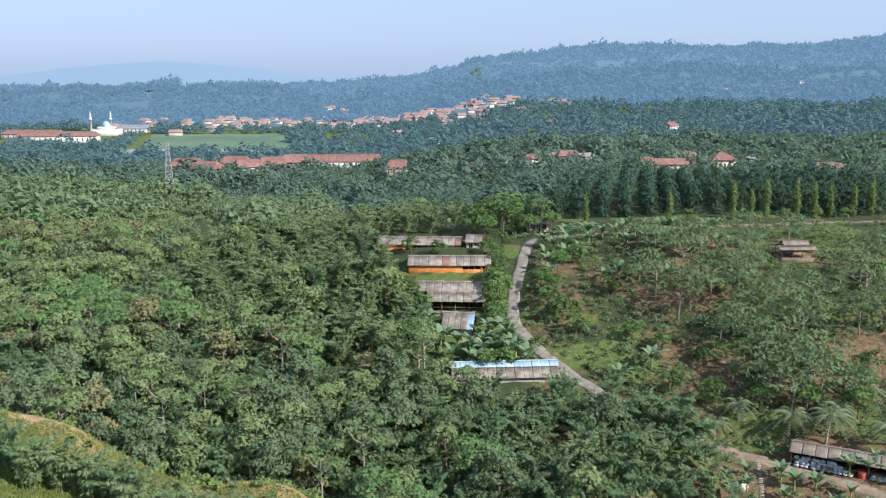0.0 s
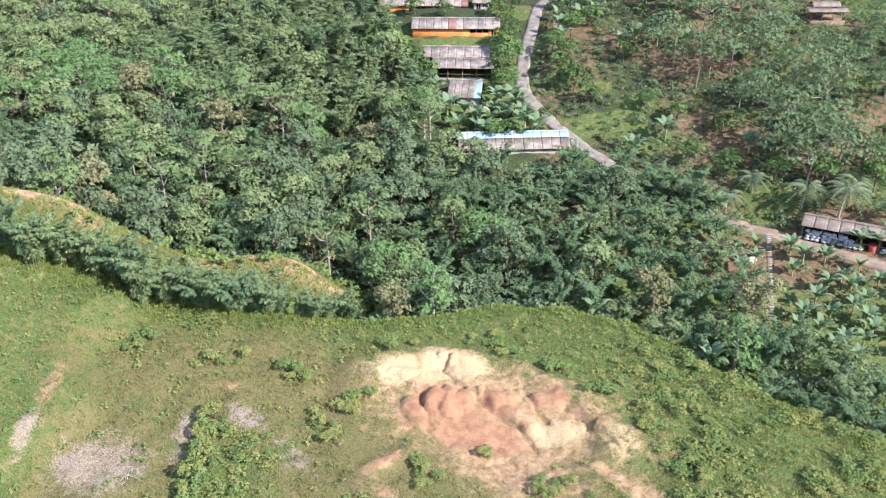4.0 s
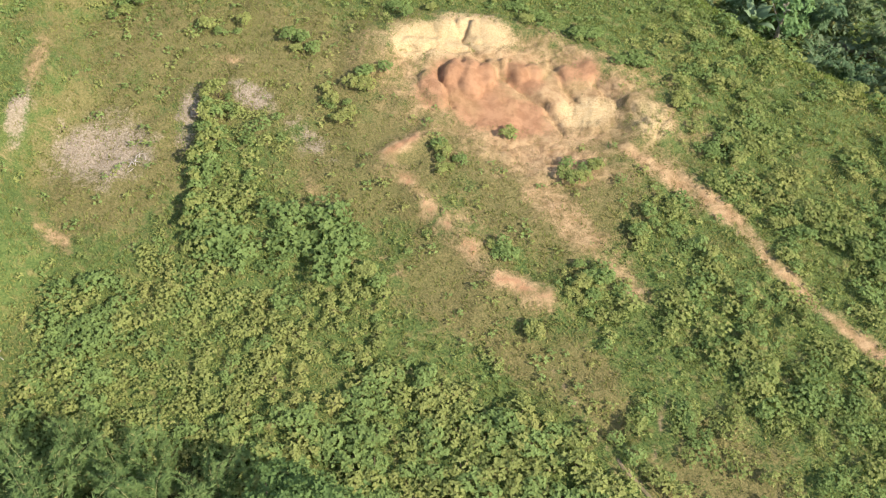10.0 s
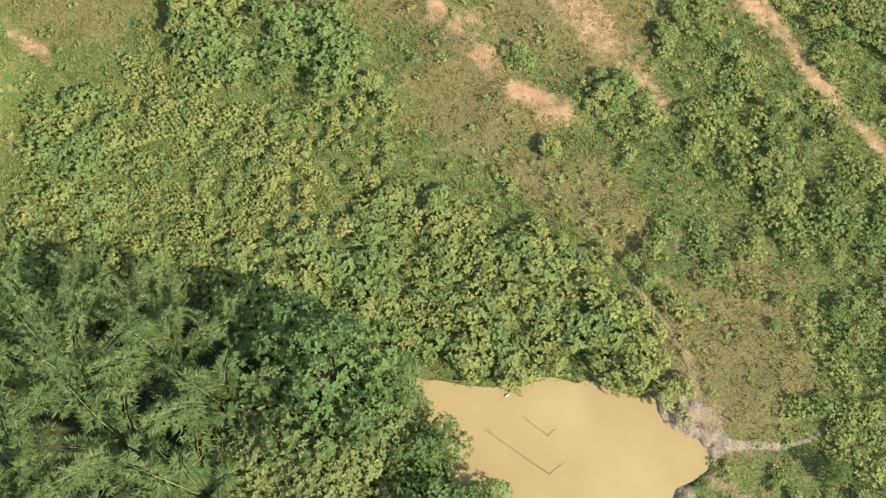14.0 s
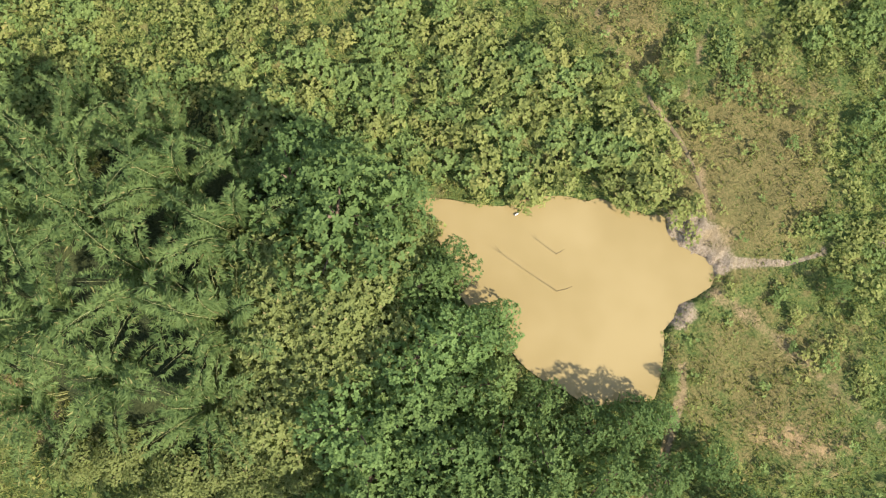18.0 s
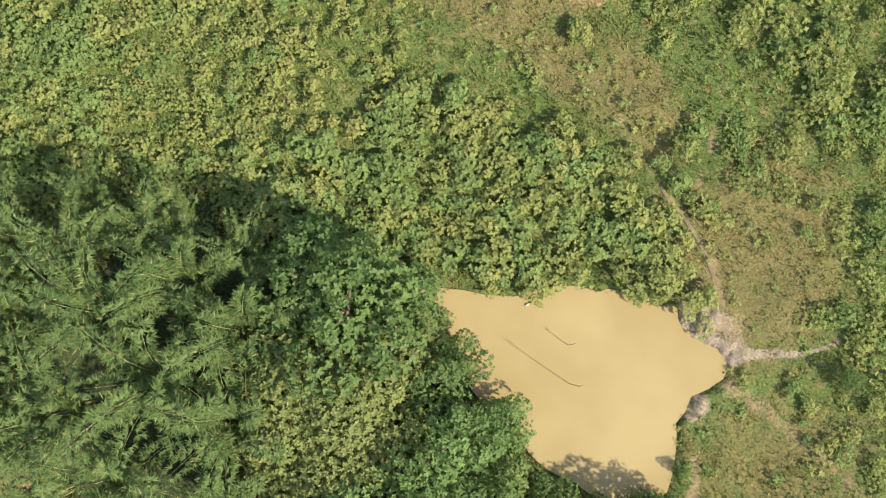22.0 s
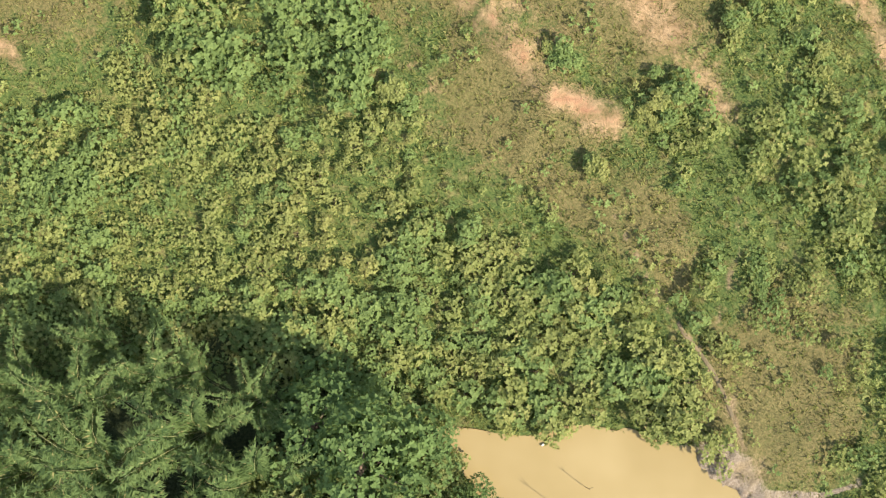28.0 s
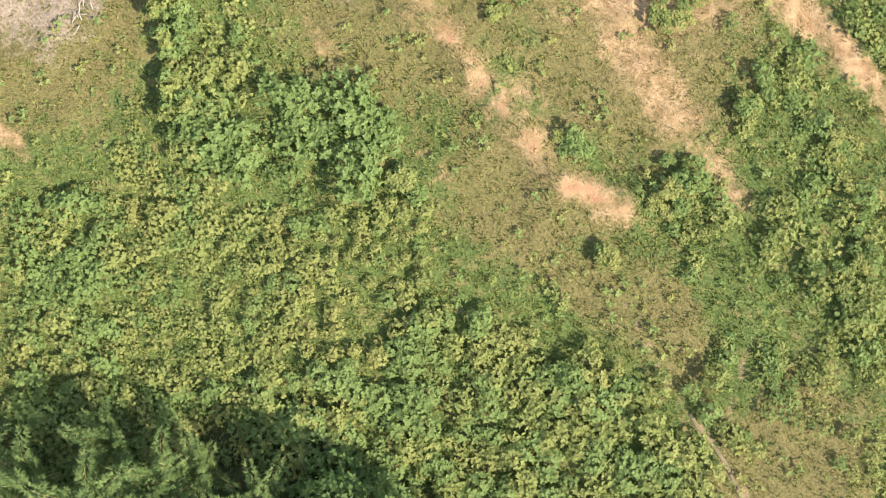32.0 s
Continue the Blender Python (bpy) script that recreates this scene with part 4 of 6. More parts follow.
def shrub_blocks(rng, height, spread, n, leaf, m=7):
    """Leaves and stems of one shrub: a low dome of shoots, each ending in a rosette; n rosettes."""
    k = 6
    a, rr = np.arange(k) * 2.4 + rng.uniform(-0.4, 0.4, k), 0.62 * spread * np.sqrt((np.arange(k) + 0.1) / k)
    top = np.column_stack([np.cos(a) * rr, np.sin(a) * rr, height * rng.uniform(0.5, 0.8, k) * (1 - 0.5 * (rr / spread) ** 2)])
    stems = [tube([[0, 0, -0.1], [*(t[:2] * 0.5), t[2] * 0.55], t], [0.03, 0.022, 0.012], 3) for t in top]
    return leafy(rng, top, rng.uniform(0.3, 0.46, k) * spread, n, m, leaf, leaf * 0.62, 0.8, 0.25), stems


def make_shrub(seed, label, height=1.4, spread=0.8, n=30, leaf=0.2, mat=None, name="shrub", group="shrubs of the field", m=7):
    rng = np.random.default_rng(seed)
    t = thing(name, label, "shrub", group)
    lv, stems = shrub_blocks(rng, height, spread, n, leaf, m)
    tagged(part("stem", raw_mesh("stem", [(*s, 0) for s in stems], [M_BARK_DARK]), t), kind="stuff")
    part("foliage", raw_mesh("foliage", [lv], [mat or M_SHRUB]), t)
    return t


def strewn(spots, kinds, sizes, tall=1.0, sink=0.05):
    """Many plants laid out as blocks of one mesh: spots on the plan, block kinds, sizes."""
    out = []
    for (x, y), (v, f, k, tone), s in zip(spots, kinds, sizes):
        a = rng.uniform(0, 6.28)
        c, sn = math.cos(a) * s, math.sin(a) * s
        w = np.column_stack([v[:, 0] * c - v[:, 1] * sn + x, v[:, 0] * sn + v[:, 1] * c + y, v[:, 2] * s * tall + float(floor_z(x, y)) - sink])
        out.append((w, f, k, np.clip(0.6 * tone + 0.55 * rng.uniform(0, 1) - 0.05, 0, 1)))
    return out


USED = set()


def place(model, x, y, size=1.0, turn=0.0, lift=0.0, tall=1.0):
    """Sets a copy of a plant on the ground; the first place takes the model itself."""
    m = Matrix.LocRotScale((x, y, float(floor_z(x, y)) + lift), Euler((0, 0, turn)), (size, size, size * tall))
    if model.name not in USED:
        USED.add(model.name)
        model.matrix_basis = m
        return model
    ob = copy_thing(model, Matrix.Identity(4))
    ob.matrix_basis = m
    return ob


SHED_PLOTS = [(-13, 13, 163, 173), (-6, 15, 152.5, 162), (-3, 13, 138, 149.5), (2, 11, 129, 138), (4, 25, 115.5, 123.5), (22, 30, 179, 186), (73, 82, 152, 159)]


def on_shed(x, y):
    return any(a < x < b and c < y < d for a, b, c, d in SHED_PLOTS)


def scatter(rng, n_try, x0, x1, y0, y1, gap, keep):
    """Points on the plan at least gap apart, where keep(x, y) says yes."""
    cell, out = {}, []
    for x, y in zip(rng.uniform(x0, x1, n_try), rng.uniform(y0, y1, n_try)):
        g = gap(x, y) if callable(gap) else gap
        if not keep(x, y) or on_shed(x, y):
            continue
        i, j = int(x // 8), int(y // 8)
        if any((x - a) ** 2 + (y - b) ** 2 < g * g for u in (i - 1, i, i + 1) for v in (j - 1, j, j + 1) for a, b in cell.get((u, v), ())):
            continue
        cell.setdefault((i, j), []).append((x, y))
        out.append((x, y))
    return out


# ---- the wood on the far side of the ravine ----
rng = np.random.default_rng(11)
BROAD = [make_broadleaf(21, "tall dark-green broadleaf tree of the dense wood", 9.5, 3.9, 2900, 0.5, M_WOOD_DARK, None, 20),
         make_broadleaf(22, "green broadleaf tree with a loose rounded crown", 9.0, 3.8, 2900, 0.48, M_WOOD_LEAF, None, 20),
         make_broadleaf(23, "slender bright-green tree with a pale trunk", 11, 3.2, 2600, 0.46, M_WOOD_LUSH, M_BARK, 18),
         make_broadleaf(24, "olive-brown flushing tree of the wood", 9.5, 3.4, 2600, 0.46, M_WOOD_OLIVE, None, 18)]
FLAT = [make_umbrella(31, "tall umbrella-crowned tree with a pale thin trunk", 12, 4.8, 2100), make_umbrella(32, "feathery flat-topped bright-green tree on a pale trunk", 11, 5.2, 2100, M_WOOD_LUSH)]
REED = [make_plumed(41, "arching green bamboo clump in the wooded valley", 11.5, 9, 17, 6, 0.6, 0.21, M_BAMBOO_FAR, "bamboo of the valley", 0.95, False, (0.1, 0.42), 0.22, 0.75),
        make_plumed(42, "dense plumed bamboo clump in the wooded valley", 10.5, 10, 17, 6, 0.58, 0.21, M_BAMBOO_FAR, "bamboo of the valley", 0.95, False, (0.1, 0.44), 0.22, 0.75)]
OLIVE = [make_plumed(43, "olive-green bamboo clump on the hillside", 11, 10, 16, 6, 0.62, 0.22, M_BAMBOO_HILL, "bamboo of the hillside", 1.0, False, (0.06, 0.36), 0.2, 0.7),
         make_plumed(44, "pale olive bamboo clump with bowed tips on the hillside", 10.5, 10, 16, 6, 0.62, 0.22, M_BAMBOO_HILL, "bamboo of the hillside", 1.0, False, (0.08, 0.4), 0.2, 0.7)]


def in_view(x, y):
    return abs(x - 2) < 0.53 * (y + 28) + 9


def in_wood(x, y):
    e = field_edge(x)
    if y < e + 3.8 or y > 200 or x > wood_right(y) or not in_view(x, y):
        return False
    if off_line(np.array(x), np.array(y), SPUR_TRACK) < 4.5:
        return False
    return y > 82 or x > -6


for x, y in scatter(rng, 16000, -150, 62, 50, 202, lambda x, y: 3.7 if y < 112 else 4.3 if y < 160 else 5.0, in_wood):
    k, kind = rng.uniform(), vnoise(np.array(x / 26), np.array(y / 26), 7)
    grow = 0.85 if y < field_edge(x) + 7 else 1.0
    turn, two = rng.uniform(0, 6.28), int(rng.integers(2))
    if y < 112:
        # mixed wood in the ravine, more bamboo to the east
        if k < (0.86 if x > 10 else 0.4):
            place((REED if k < 0.62 or x < 0 else OLIVE)[two], x, y, grow * rng.uniform(0.62, 0.9), turn)
        elif k < (0.95 if x > 10 else 0.78):
            place(BROAD[two], x, y, grow * rng.uniform(0.6, 0.95), turn)
        elif k < 0.9 and x < 10:
            place(FLAT[two], x, y, grow * rng.uniform(0.65, 0.9), turn)
        else:
            place(BROAD[2 if k < 0.96 else 3], x, y, grow * rng.uniform(0.6, 0.95), turn)
    elif x > -62 and y > 118 + 0.35 * abs(x + 20):
        # the hill's shoulder is all bamboo
        place(OLIVE[two] if k < 0.84 else REED[two] if k < 0.93 else BROAD[1], x, y, grow * rng.uniform(0.75, 1.0), turn)
    elif kind < 0.5:
        place((FLAT[1 if -82 < x < -36 and y < 145 else 0] if k < 0.5 else BROAD[1] if k < 0.68 else BROAD[3] if k < 0.85 else BROAD[2]), x, y, grow * rng.uniform(0.7, 1.0), turn)
    else:
        place((BROAD[1] if k < 0.35 else BROAD[0] if k < 0.5 else OLIVE[two] if k < 0.8 else REED[two]), x, y, grow * rng.uniform(0.75, 1.0), turn)

# tall bamboo along the upper rim of the ravine, below the road's end
for x, y in ((24, 110.5), (27, 107.5), (30, 105.5), (33, 104.5), (36, 103), (39, 102), (42, 100), (31, 109), (35, 107), (38, 106), (41.5, 104)):
    place(REED[int(rng.integers(2))], x, y, rng.uniform(0.6, 0.8), rng.uniform(0, 6.28))

# undergrowth closing the floor of the ravine wood
kinds = [shrub_blocks(np.random.default_rng(160 + k), 2.4, 2.2, 15, 0.6, 5)[0] for k in range(3)]
spots = scatter(rng, 14000, -120, 60, 56, 200, lambda x, y: 2.3 if y < 118 else 3.1, in_wood)[:2300]
blocks = strewn(spots, [kinds[int(rng.integers(3))] for _ in spots], rng.uniform(0.6, 1.3, len(spots)))
tagged(part("undergrowth", raw_mesh("undergrowth", blocks, [M_WOOD_DARK])), "dense undergrowth on the floor of the wood", "undergrowth", kind="stuff")

# trees and bamboo along the foot of the spur, at the field's north-western rim
for i in range(26):
    x = -50 + i * 1.7 + rng.normal() * 0.4
    y = float(field_edge(x)) + 0.8 + rng.uniform(0, 2.4)
    if x < -5:
        place((REED + OLIVE)[int(rng.integers(4))], x, y, rng.uniform(0.55, 0.95) if x < -17 else rng.uniform(0.3, 0.62), rng.uniform(0, 6.28))

# ---- plantation: dark trees in straight rows ----
ROWED = make_broadleaf(51, "dark dense plantation tree standing in a row", 8.0, 1.8, 1300, 0.52, M_ROWED, None, 28, 1.25, "plantation_tree", "plantation trees", 0.02)
for i in range(16):
    for j in range(12):
        x, y = 32 + i * 6.0 + j * 1.2, 199 + j * 6.0
        if in_view(x, y):
            place(ROWED, x + rng.normal() * 0.3, y + rng.normal() * 0.4, rng.uniform(0.9, 1.1), rng.uniform(0, 6.28), -1.1)
POLE = make_column(52, "narrow column-shaped tree, yellow-green, beside the dirt road")
for x, y, h in ((57, 180.5, 1.1), (75, 189, 1.2), (79, 187.5, 1.0), (83.5, 190, 1.3), (93, 195, 1.25), (97.6, 195, 1.15), (102, 196, 1.15), (108, 196, 1.1), (113, 197, 1.2),
                (38, 186, 0.9), (17, 184, 0.8), (21, 186, 0.9)):
    place(POLE, x, y, h, rng.uniform(0, 6.28))
ROUND = make_broadleaf(53, "small bright-green round tree beside the dirt road", 3.4, 1.5, 700, 0.34, M_COLUMN, None, 9, 0.9, "roadside_tree", "small roadside trees")
for x, y in ((46, 172), (61, 178), (68, 176), (77, 178), (85, 181), (92, 180), (100, 183), (107, 182), (112, 178)):
    place(ROUND, x, y, rng.uniform(0.85, 1.15), rng.uniform(0, 6.28))

# low growth on the bare spur
SPUR = make_shrub(54, "low green shrub on the grassy spur", 1.2, 0.9, 26, 0.26, M_SHRUB_DARK, "spur_shrub", "shrubs of the spur")
for x, y in scatter(rng, 900, -58, -9, 72, 83, 1.7, lambda x, y: off_line(np.array(x), np.array(y), SPUR_TRACK) > 1.3 and vnoise(np.array(x / 4), np.array(y / 4), 78) > 0.45)[:60]:
    place(SPUR, x, y, rng.uniform(0.6, 1.5), rng.uniform(0, 6.28))

# knee-high growth over the farm slope
kinds = [shrub_blocks(np.random.default_rng(150 + k), 0.8, 1.0, 22, 0.25, 5)[0] for k in range(3)]
spots = scatter(rng, 9000, 19, 118, 98, 182, 1.6, lambda x, y: in_view(x, y) and x > wood_right(y) + 3 and off_line(np.array(x), np.array(y), ROAD) > 2.3 and off_line(np.array(x), np.array(y), DIRT_ROAD) > 2.3 and vnoise(np.array(x / 9), np.array(y / 7), 3) < 0.7)[:1150]
spots += scatter(rng, 1500, 42, 76, 66, 97, 1.9, lambda x, y: in_view(x, y) and x > wood_right(y) - 2 and off_line(np.array(x), np.array(y), SHED_ROAD) > 2.0 and abs(x - 46.6 - (y - 79) * 0.25) > 1.8 and vnoise(np.array(x / 5), np.array(y / 5), 14) > 0.3)[:230]
blocks = strewn(spots, [kinds[int(rng.integers(3))] for _ in spots], rng.uniform(0.6, 1.5, len(spots)))
tagged(part("slope_growth", raw_mesh("slope_growth", blocks, [M_SLOPE])), "knee-high weeds and crops over the farm slope", "weeds", kind="stuff")

# ---- the farm plot on the slope ----
BANANA = [make_banana(61, "banana plant with broad pale-green leaves"), make_banana(62, "leafy banana plant on the slope", 1.2, 7, 2.1), make_banana(63, "banana plant with split arching leaves", 1.7, 9, 2.5)]
spots = scatter(rng, 900, 24, 66, 146, 174, 2.6, lambda x, y: in_view(x, y) and off_line(np.array(x), np.array(y), ROAD) > 3 and vnoise(np.array(x / 10), np.array(y / 8), 21) > 0.42)[:44]
spots += scatter(rng, 900, 44, 74, 70, 93, 2.1, lambda x, y: in_view(x, y) and off_line(np.array(x), np.array(y), SHED_ROAD) > 2.2 and x > wood_right(y) - 1 and abs(x - 46.9 - (y - 79) * 0.25) > 2.3)[:48]
spots += [(8, 124.5), (10.5, 123), (13, 124), (15.5, 122.5), (18, 121), (12, 121), (5, 123), (3, 126), (0, 128), (-2, 131), (16.5, 124.5), (9, 120.5), (-3, 137), (1, 134)]
spots += [(11, 127), (13.2, 126), (8.5, 126.4), (15.2, 127.2), (12.2, 129), (6, 126.2), (14.4, 129.4), (16.2, 125.4), (-3.5, 134), (-4.5, 139), (-1, 130.5)]
spots += [(22.3, 77.2), (35.2, 66.9), (24, 78), (44, 100), (70, 118), (62, 121), (34, 117), (40, 120), (53, 116)]
for x, y in spots:
    big = 1.45 if (x, y) in ((22.3, 77.2), (35.2, 66.9)) else rng.uniform(0.85, 1.2) if y < 95 else rng.uniform(1.15, 1.7)
    place(BANANA[int(rng.integers(3))], x, y, big, rng.uniform(0, 6.28))
PALM = [make_palm(71, "young coconut palm with arching grey-green fronds", 3.6, 20), make_palm(72, "coconut palm with a leaning pale trunk", 4.8, 19, 4.0)]
for x, y, s in ((57.5, 102, 1.0), (62.5, 100, 1.05), (70, 96.5, 0.95), (46.5, 103.5, 0.8), (51, 106, 0.8), (66, 105, 0.9), (73, 110, 0.85)):
    place(PALM[int(rng.integers(2))], x, y, s, rng.uniform(0, 6.28))
OPEN = [make_umbrella(81, "thin flat-topped tree on the open farm slope", 8.0, 7.2, 1500, M_SLOPE, "trees of the farm slope"),
        make_umbrella(82, "pale-trunked feathery tree on the open farm slope", 9.0, 6.6, 1400, M_SLOPE, "trees of the farm slope")]
for x, y, s in ((48, 134, 1.0), (51, 137, 0.9), (45, 140, 1.0), (55, 138, 1.1), (60, 135, 0.9), (63, 128, 1.1), (58, 122, 1.0), (66, 122, 1.1), (69, 127, 0.9), (73, 133, 1.0), (62, 143, 0.9),
                (52, 148, 1.0), (71, 137, 0.8), (84, 136, 1.1), (60, 113, 0.9), (54, 127, 0.8), (80, 129, 0.9), (65, 152, 0.8), (58, 156, 0.9), (48, 155, 0.8), (68, 162, 0.8), (80, 165, 0.7), (59.5, 106.5, 1.0), (63, 109, 1.15), (57.5, 110.5, 1.0), (66.5, 112, 1.1), (69, 108.5, 1.0), (61, 116, 1.1), (86, 143, 1.0), (90, 132, 1.0)):
    place(OPEN[int(rng.integers(2))], x, y, s, rng.uniform(0, 6.28))
BUSHY = [make_broadleaf(83, "low bushy green tree on the farm slope", 4.2, 2.2, 900, 0.4, M_LEAF, None, 10, 0.85, "small_tree", "small trees of the farm"),
         make_broadleaf(84, "low dark bushy tree on the farm slope", 3.6, 2.3, 900, 0.4, M_LEAF_DARK, None, 10, 0.85, "small_tree", "small trees of the farm")]
for x, y, s in ((14, 145, 1.3), (14.5, 141, 1.4), (12.8, 137.5, 1.2), (24, 138, 1.1), (26, 134, 1.2), (25, 142, 1.1), (23, 146, 1.0), (28, 130, 1.0), (27, 151, 1.1), (77, 118, 1.2), (74, 113, 1.0),
                (38, 128, 0.9), (43, 125, 0.8), (50, 121, 0.9), (14, 120.5, 1.0), (11, 119.6, 0.9), (20, 125, 0.8), (36, 142, 1.0), (31, 155, 1.0), (90, 145, 1.1), (82, 158, 0.9), (13, 162, 0.9), (12.5, 172, 1.3),
                (-4, 164, 0.9), (2, 161, 0.9), (-9, 151, 1.2), (-11, 147, 1.4), (14.6, 158, 0.9), (-1.5, 136.5, 1.2), (-2, 127, 1.3), (13.5, 134, 1.1), (-5, 142, 1.4), (15, 150, 1.2), (16, 165, 1.0), (17, 177, 2.2), (11, 177, 1.9), (21.5, 178.5, 1.2), (23.6, 177.5, 1.1), (28.6, 178.5, 1.2), (70, 106, 1.3), (62, 107, 1.2), (55, 108, 1.0), (48, 110, 1.0), (42, 113, 1.0)):
    place(BUSHY[int(rng.integers(2))], x, y, s, rng.uniform(0, 6.28))
WEED = [make_shrub(85, "low green shrub on the farm slope", 1.2, 1.0, 22, 0.33, M_SLOPE, "low_shrub", "shrubs of the farm slope"), make_shrub(86, "low dry-green shrub on the farm slope", 1.0, 1.1, 22, 0.33, M_VINE, "low_shrub", "shrubs of the farm slope")]
for x, y in scatter(rng, 6000, 20, 115, 100, 176, 2.3, lambda x, y: in_view(x, y) and x > wood_right(y) + 4 and off_line(np.array(x), np.array(y), ROAD) > 2.5 and vnoise(np.array(x / 9), np.array(y / 7), 3) < 0.75)[:100]:
    place(WEED[int(rng.integers(2))], x, y, rng.uniform(0.7, 1.5), rng.uniform(0, 6.28))


# ---- near the pond ----
rng = np.random.default_rng(5)
PLUME = [make_plumed(91, "tall plumed bamboo clump beside the pond", 15, 17), make_plumed(92, "dense arching bamboo clump with pale drooping tips", 14, 18), make_plumed(97, "arching bamboo clump with long feathery plumes", 14.5, 15)]
for x, y, s in ((-24, 10.5, 0.82), (-20, 12, 0.72), (-27.5, 6, 0.95), (-22, 6.5, 1.0), (-17, 8.5, 0.95), (-13.2, 5.5, 0.98), (-18.5, 2.5, 1.0), (-24.5, 0.5, 1.0), (-29, -1, 0.95), (-14, 0, 0.98),
                (-20.5, -3.5, 0.95), (-26, -5, 0.85), (-15, -5.5, 0.85), (-31, 4, 0.95), (-13.5, 10.5, 0.62), (-32, -7, 0.8), (-28, 11.5, 0.78), (-17.5, 12.3, 0.6), (-23.5, 14.2, 0.55), (-31.5, 14, 0.55), (-34, 10, 0.7)):
    place(PLUME[int(rng.integers(3))], x, y, s, rng.uniform(0, 6.28))
BANK = [make_broadleaf(93, "lush broadleaf tree overhanging the muddy pond", 7, 2.8, 5000, 0.24, M_LEAF, None, 30, 0.8, "pond_tree", "trees round the pond", 0.22, True),
        make_broadleaf(94, "dark leafy tree crowding the pond's bank", 6.5, 3.0, 5600, 0.22, M_LEAF_DARK, None, 32, 0.8, "pond_tree", "trees round the pond", 0.22, True),
        make_broadleaf(95, "bright-green bushy tree beside the pond", 5, 2.4, 4000, 0.22, M_SHRUB_DARK, None, 26, 0.85, "pond_tree", "trees round the pond", 0.22, True)]
for x, y, s, k in ((-6.5, 6.5, 1.5, 1), (-9.5, 9, 1.25, 1), (-6, 10.2, 0.9, 2), (-3.6, 7.2, 0.9, 1), (0.4, 3.6, 0.62, 1), (-1.6, 2.2, 0.8, 1), (3.6, -0.4, 0.62, 0), (1.2, -0.8, 0.8, 0), (-1.5, -2.5, 1.0, 0),
                   (-3.5, -4.2, 1.0, 2), (-6.0, -6.5, 1.1, 0), (-3, -6.5, 1.1, 1), (0.6, -4.2, 0.95, 1), (3, -4.2, 0.75, 2), (-4.5, -10, 1.1, 1), (-0.5, -8.5, 1.1, 1), (3.5, -8.5, 0.9, 1),
                   (6.3, -5.4, 0.55, 1), (6.5, -9, 0.8, 1), (9.5, -7.2, 0.62, 1), (12, -6.9, 0.6, 1), (14.2, -6.5, 0.42, 0), (10.5, -10.5, 0.75, 1), (14.5, -10.3, 0.6, 1), (-6.5, -14, 1.0, 1), (-1.5, -13, 1.1, 2),
                   (3, -13, 1.1, 1), (7.5, -13.5, 1.0, 1), (17.8, -9.6, 0.5, 1), (20, -13, 0.6, 1), (15.4, -3.9, 0.2, 2), (26.8, 2.2, 0.3, 1)):
    place(BANK[k], x, y, s, rng.uniform(0, 6.28))
CREEPER = [make_shrub(96, "yellow-green creeper mound between the bamboo and the pond", 3.0, 2.8, 1700, 0.115, M_VINE, "creeper_mound", "creeper mounds", 6)]
for x, y, s in ((-9, 2.5, 2.2), (-6.5, 1.5, 2.1), (-4.5, 3.4, 1.7), (-8.5, -1.5, 2.1), (-10, -5, 2.0), (-5.5, -0.8, 1.8), (-11.6, 0.6, 2.2), (-11.5, 3.4, 2.0), (-12.2, -4.6, 1.8), (-7.5, -4, 1.8), (-3, 5.4, 0.9), (-1.8, 6, 0.7), (-12, -7.5, 1.1), (-9.5, -7, 0.9), (-13, -3, 1.1), (-2.8, 4, 1.0), (-21, -9, 0.9), (-17, -10.3, 1.1), (-24.5, -9.5, 0.8), (-13, -10.5, 1.1), (-10, -10, 0.9), (-19.5, -12.5, 0.9), (-15, -13, 0.9)):
    place(CREEPER[0], x, y, s, rng.uniform(0, 6.28))

# stakes standing in the pond, and a bottle at the shore
for x, y, h, dx, dy in ((7.75, 2.0, 4.1, 0.25, 0.05), (7.8, 4.55, 1.6, 0.12, 0.1)):
    st = thing("stake", "thin dark wooden stake standing in the pond", "stake", "stakes in the pond")
    st.matrix_basis = pose(x, y, -0.75)
    s = np.linspace(0, 1, 6)
    part("pole", raw_mesh("pole", [(*tube(np.column_stack([dx * s + 0.03 * np.sin(s * 9), dy * s, (h + 0.75) * s]), 0.026 - 0.01 * s, 7), 0)], [M_BARK_DARK]), st)
    part("twig", raw_mesh("twig", [(*tube([[dx * 0.9, dy * 0.9, h * 0.9 + 0.6], [dx + 0.25, dy + 0.12, h + 0.8]], [0.016, 0.01], 5), 0)], [M_BARK_DARK]), st)
bt = thing("bottle", "small white plastic bottle lying at the pond's edge", "bottle")
bt.matrix_basis = pose(5.1, 7.35, 0.06, 0, 90, 30)
prof = [(0.0, -0.16), (0.065, -0.15), (0.07, 0.05), (0.03, 0.13)]
part("body", smooth(raw_mesh("body", [(*tube([[0, 0, z] for _, z in prof], [r for r, _ in prof], 9), 0)], [M_WHITE])), bt)
part("cap", raw_mesh("cap", [(*tube([[0, 0, 0.13], [0, 0, 0.165], [0, 0, 0.166]], [0.034, 0.034, 0.001], 8), 0)], [M_BLUE]), bt)

# ---- shrubs and grass of the field ----
def tall_line(x):
    """Northern edge of the tall shrubs above the pond."""
    return np.interp(x, [-31, -24, -13, -7, 0.5, 6.3, 13.2, 17], [16, 17.5, 17.5, 22, 22, 19.4, 17.5, 11])


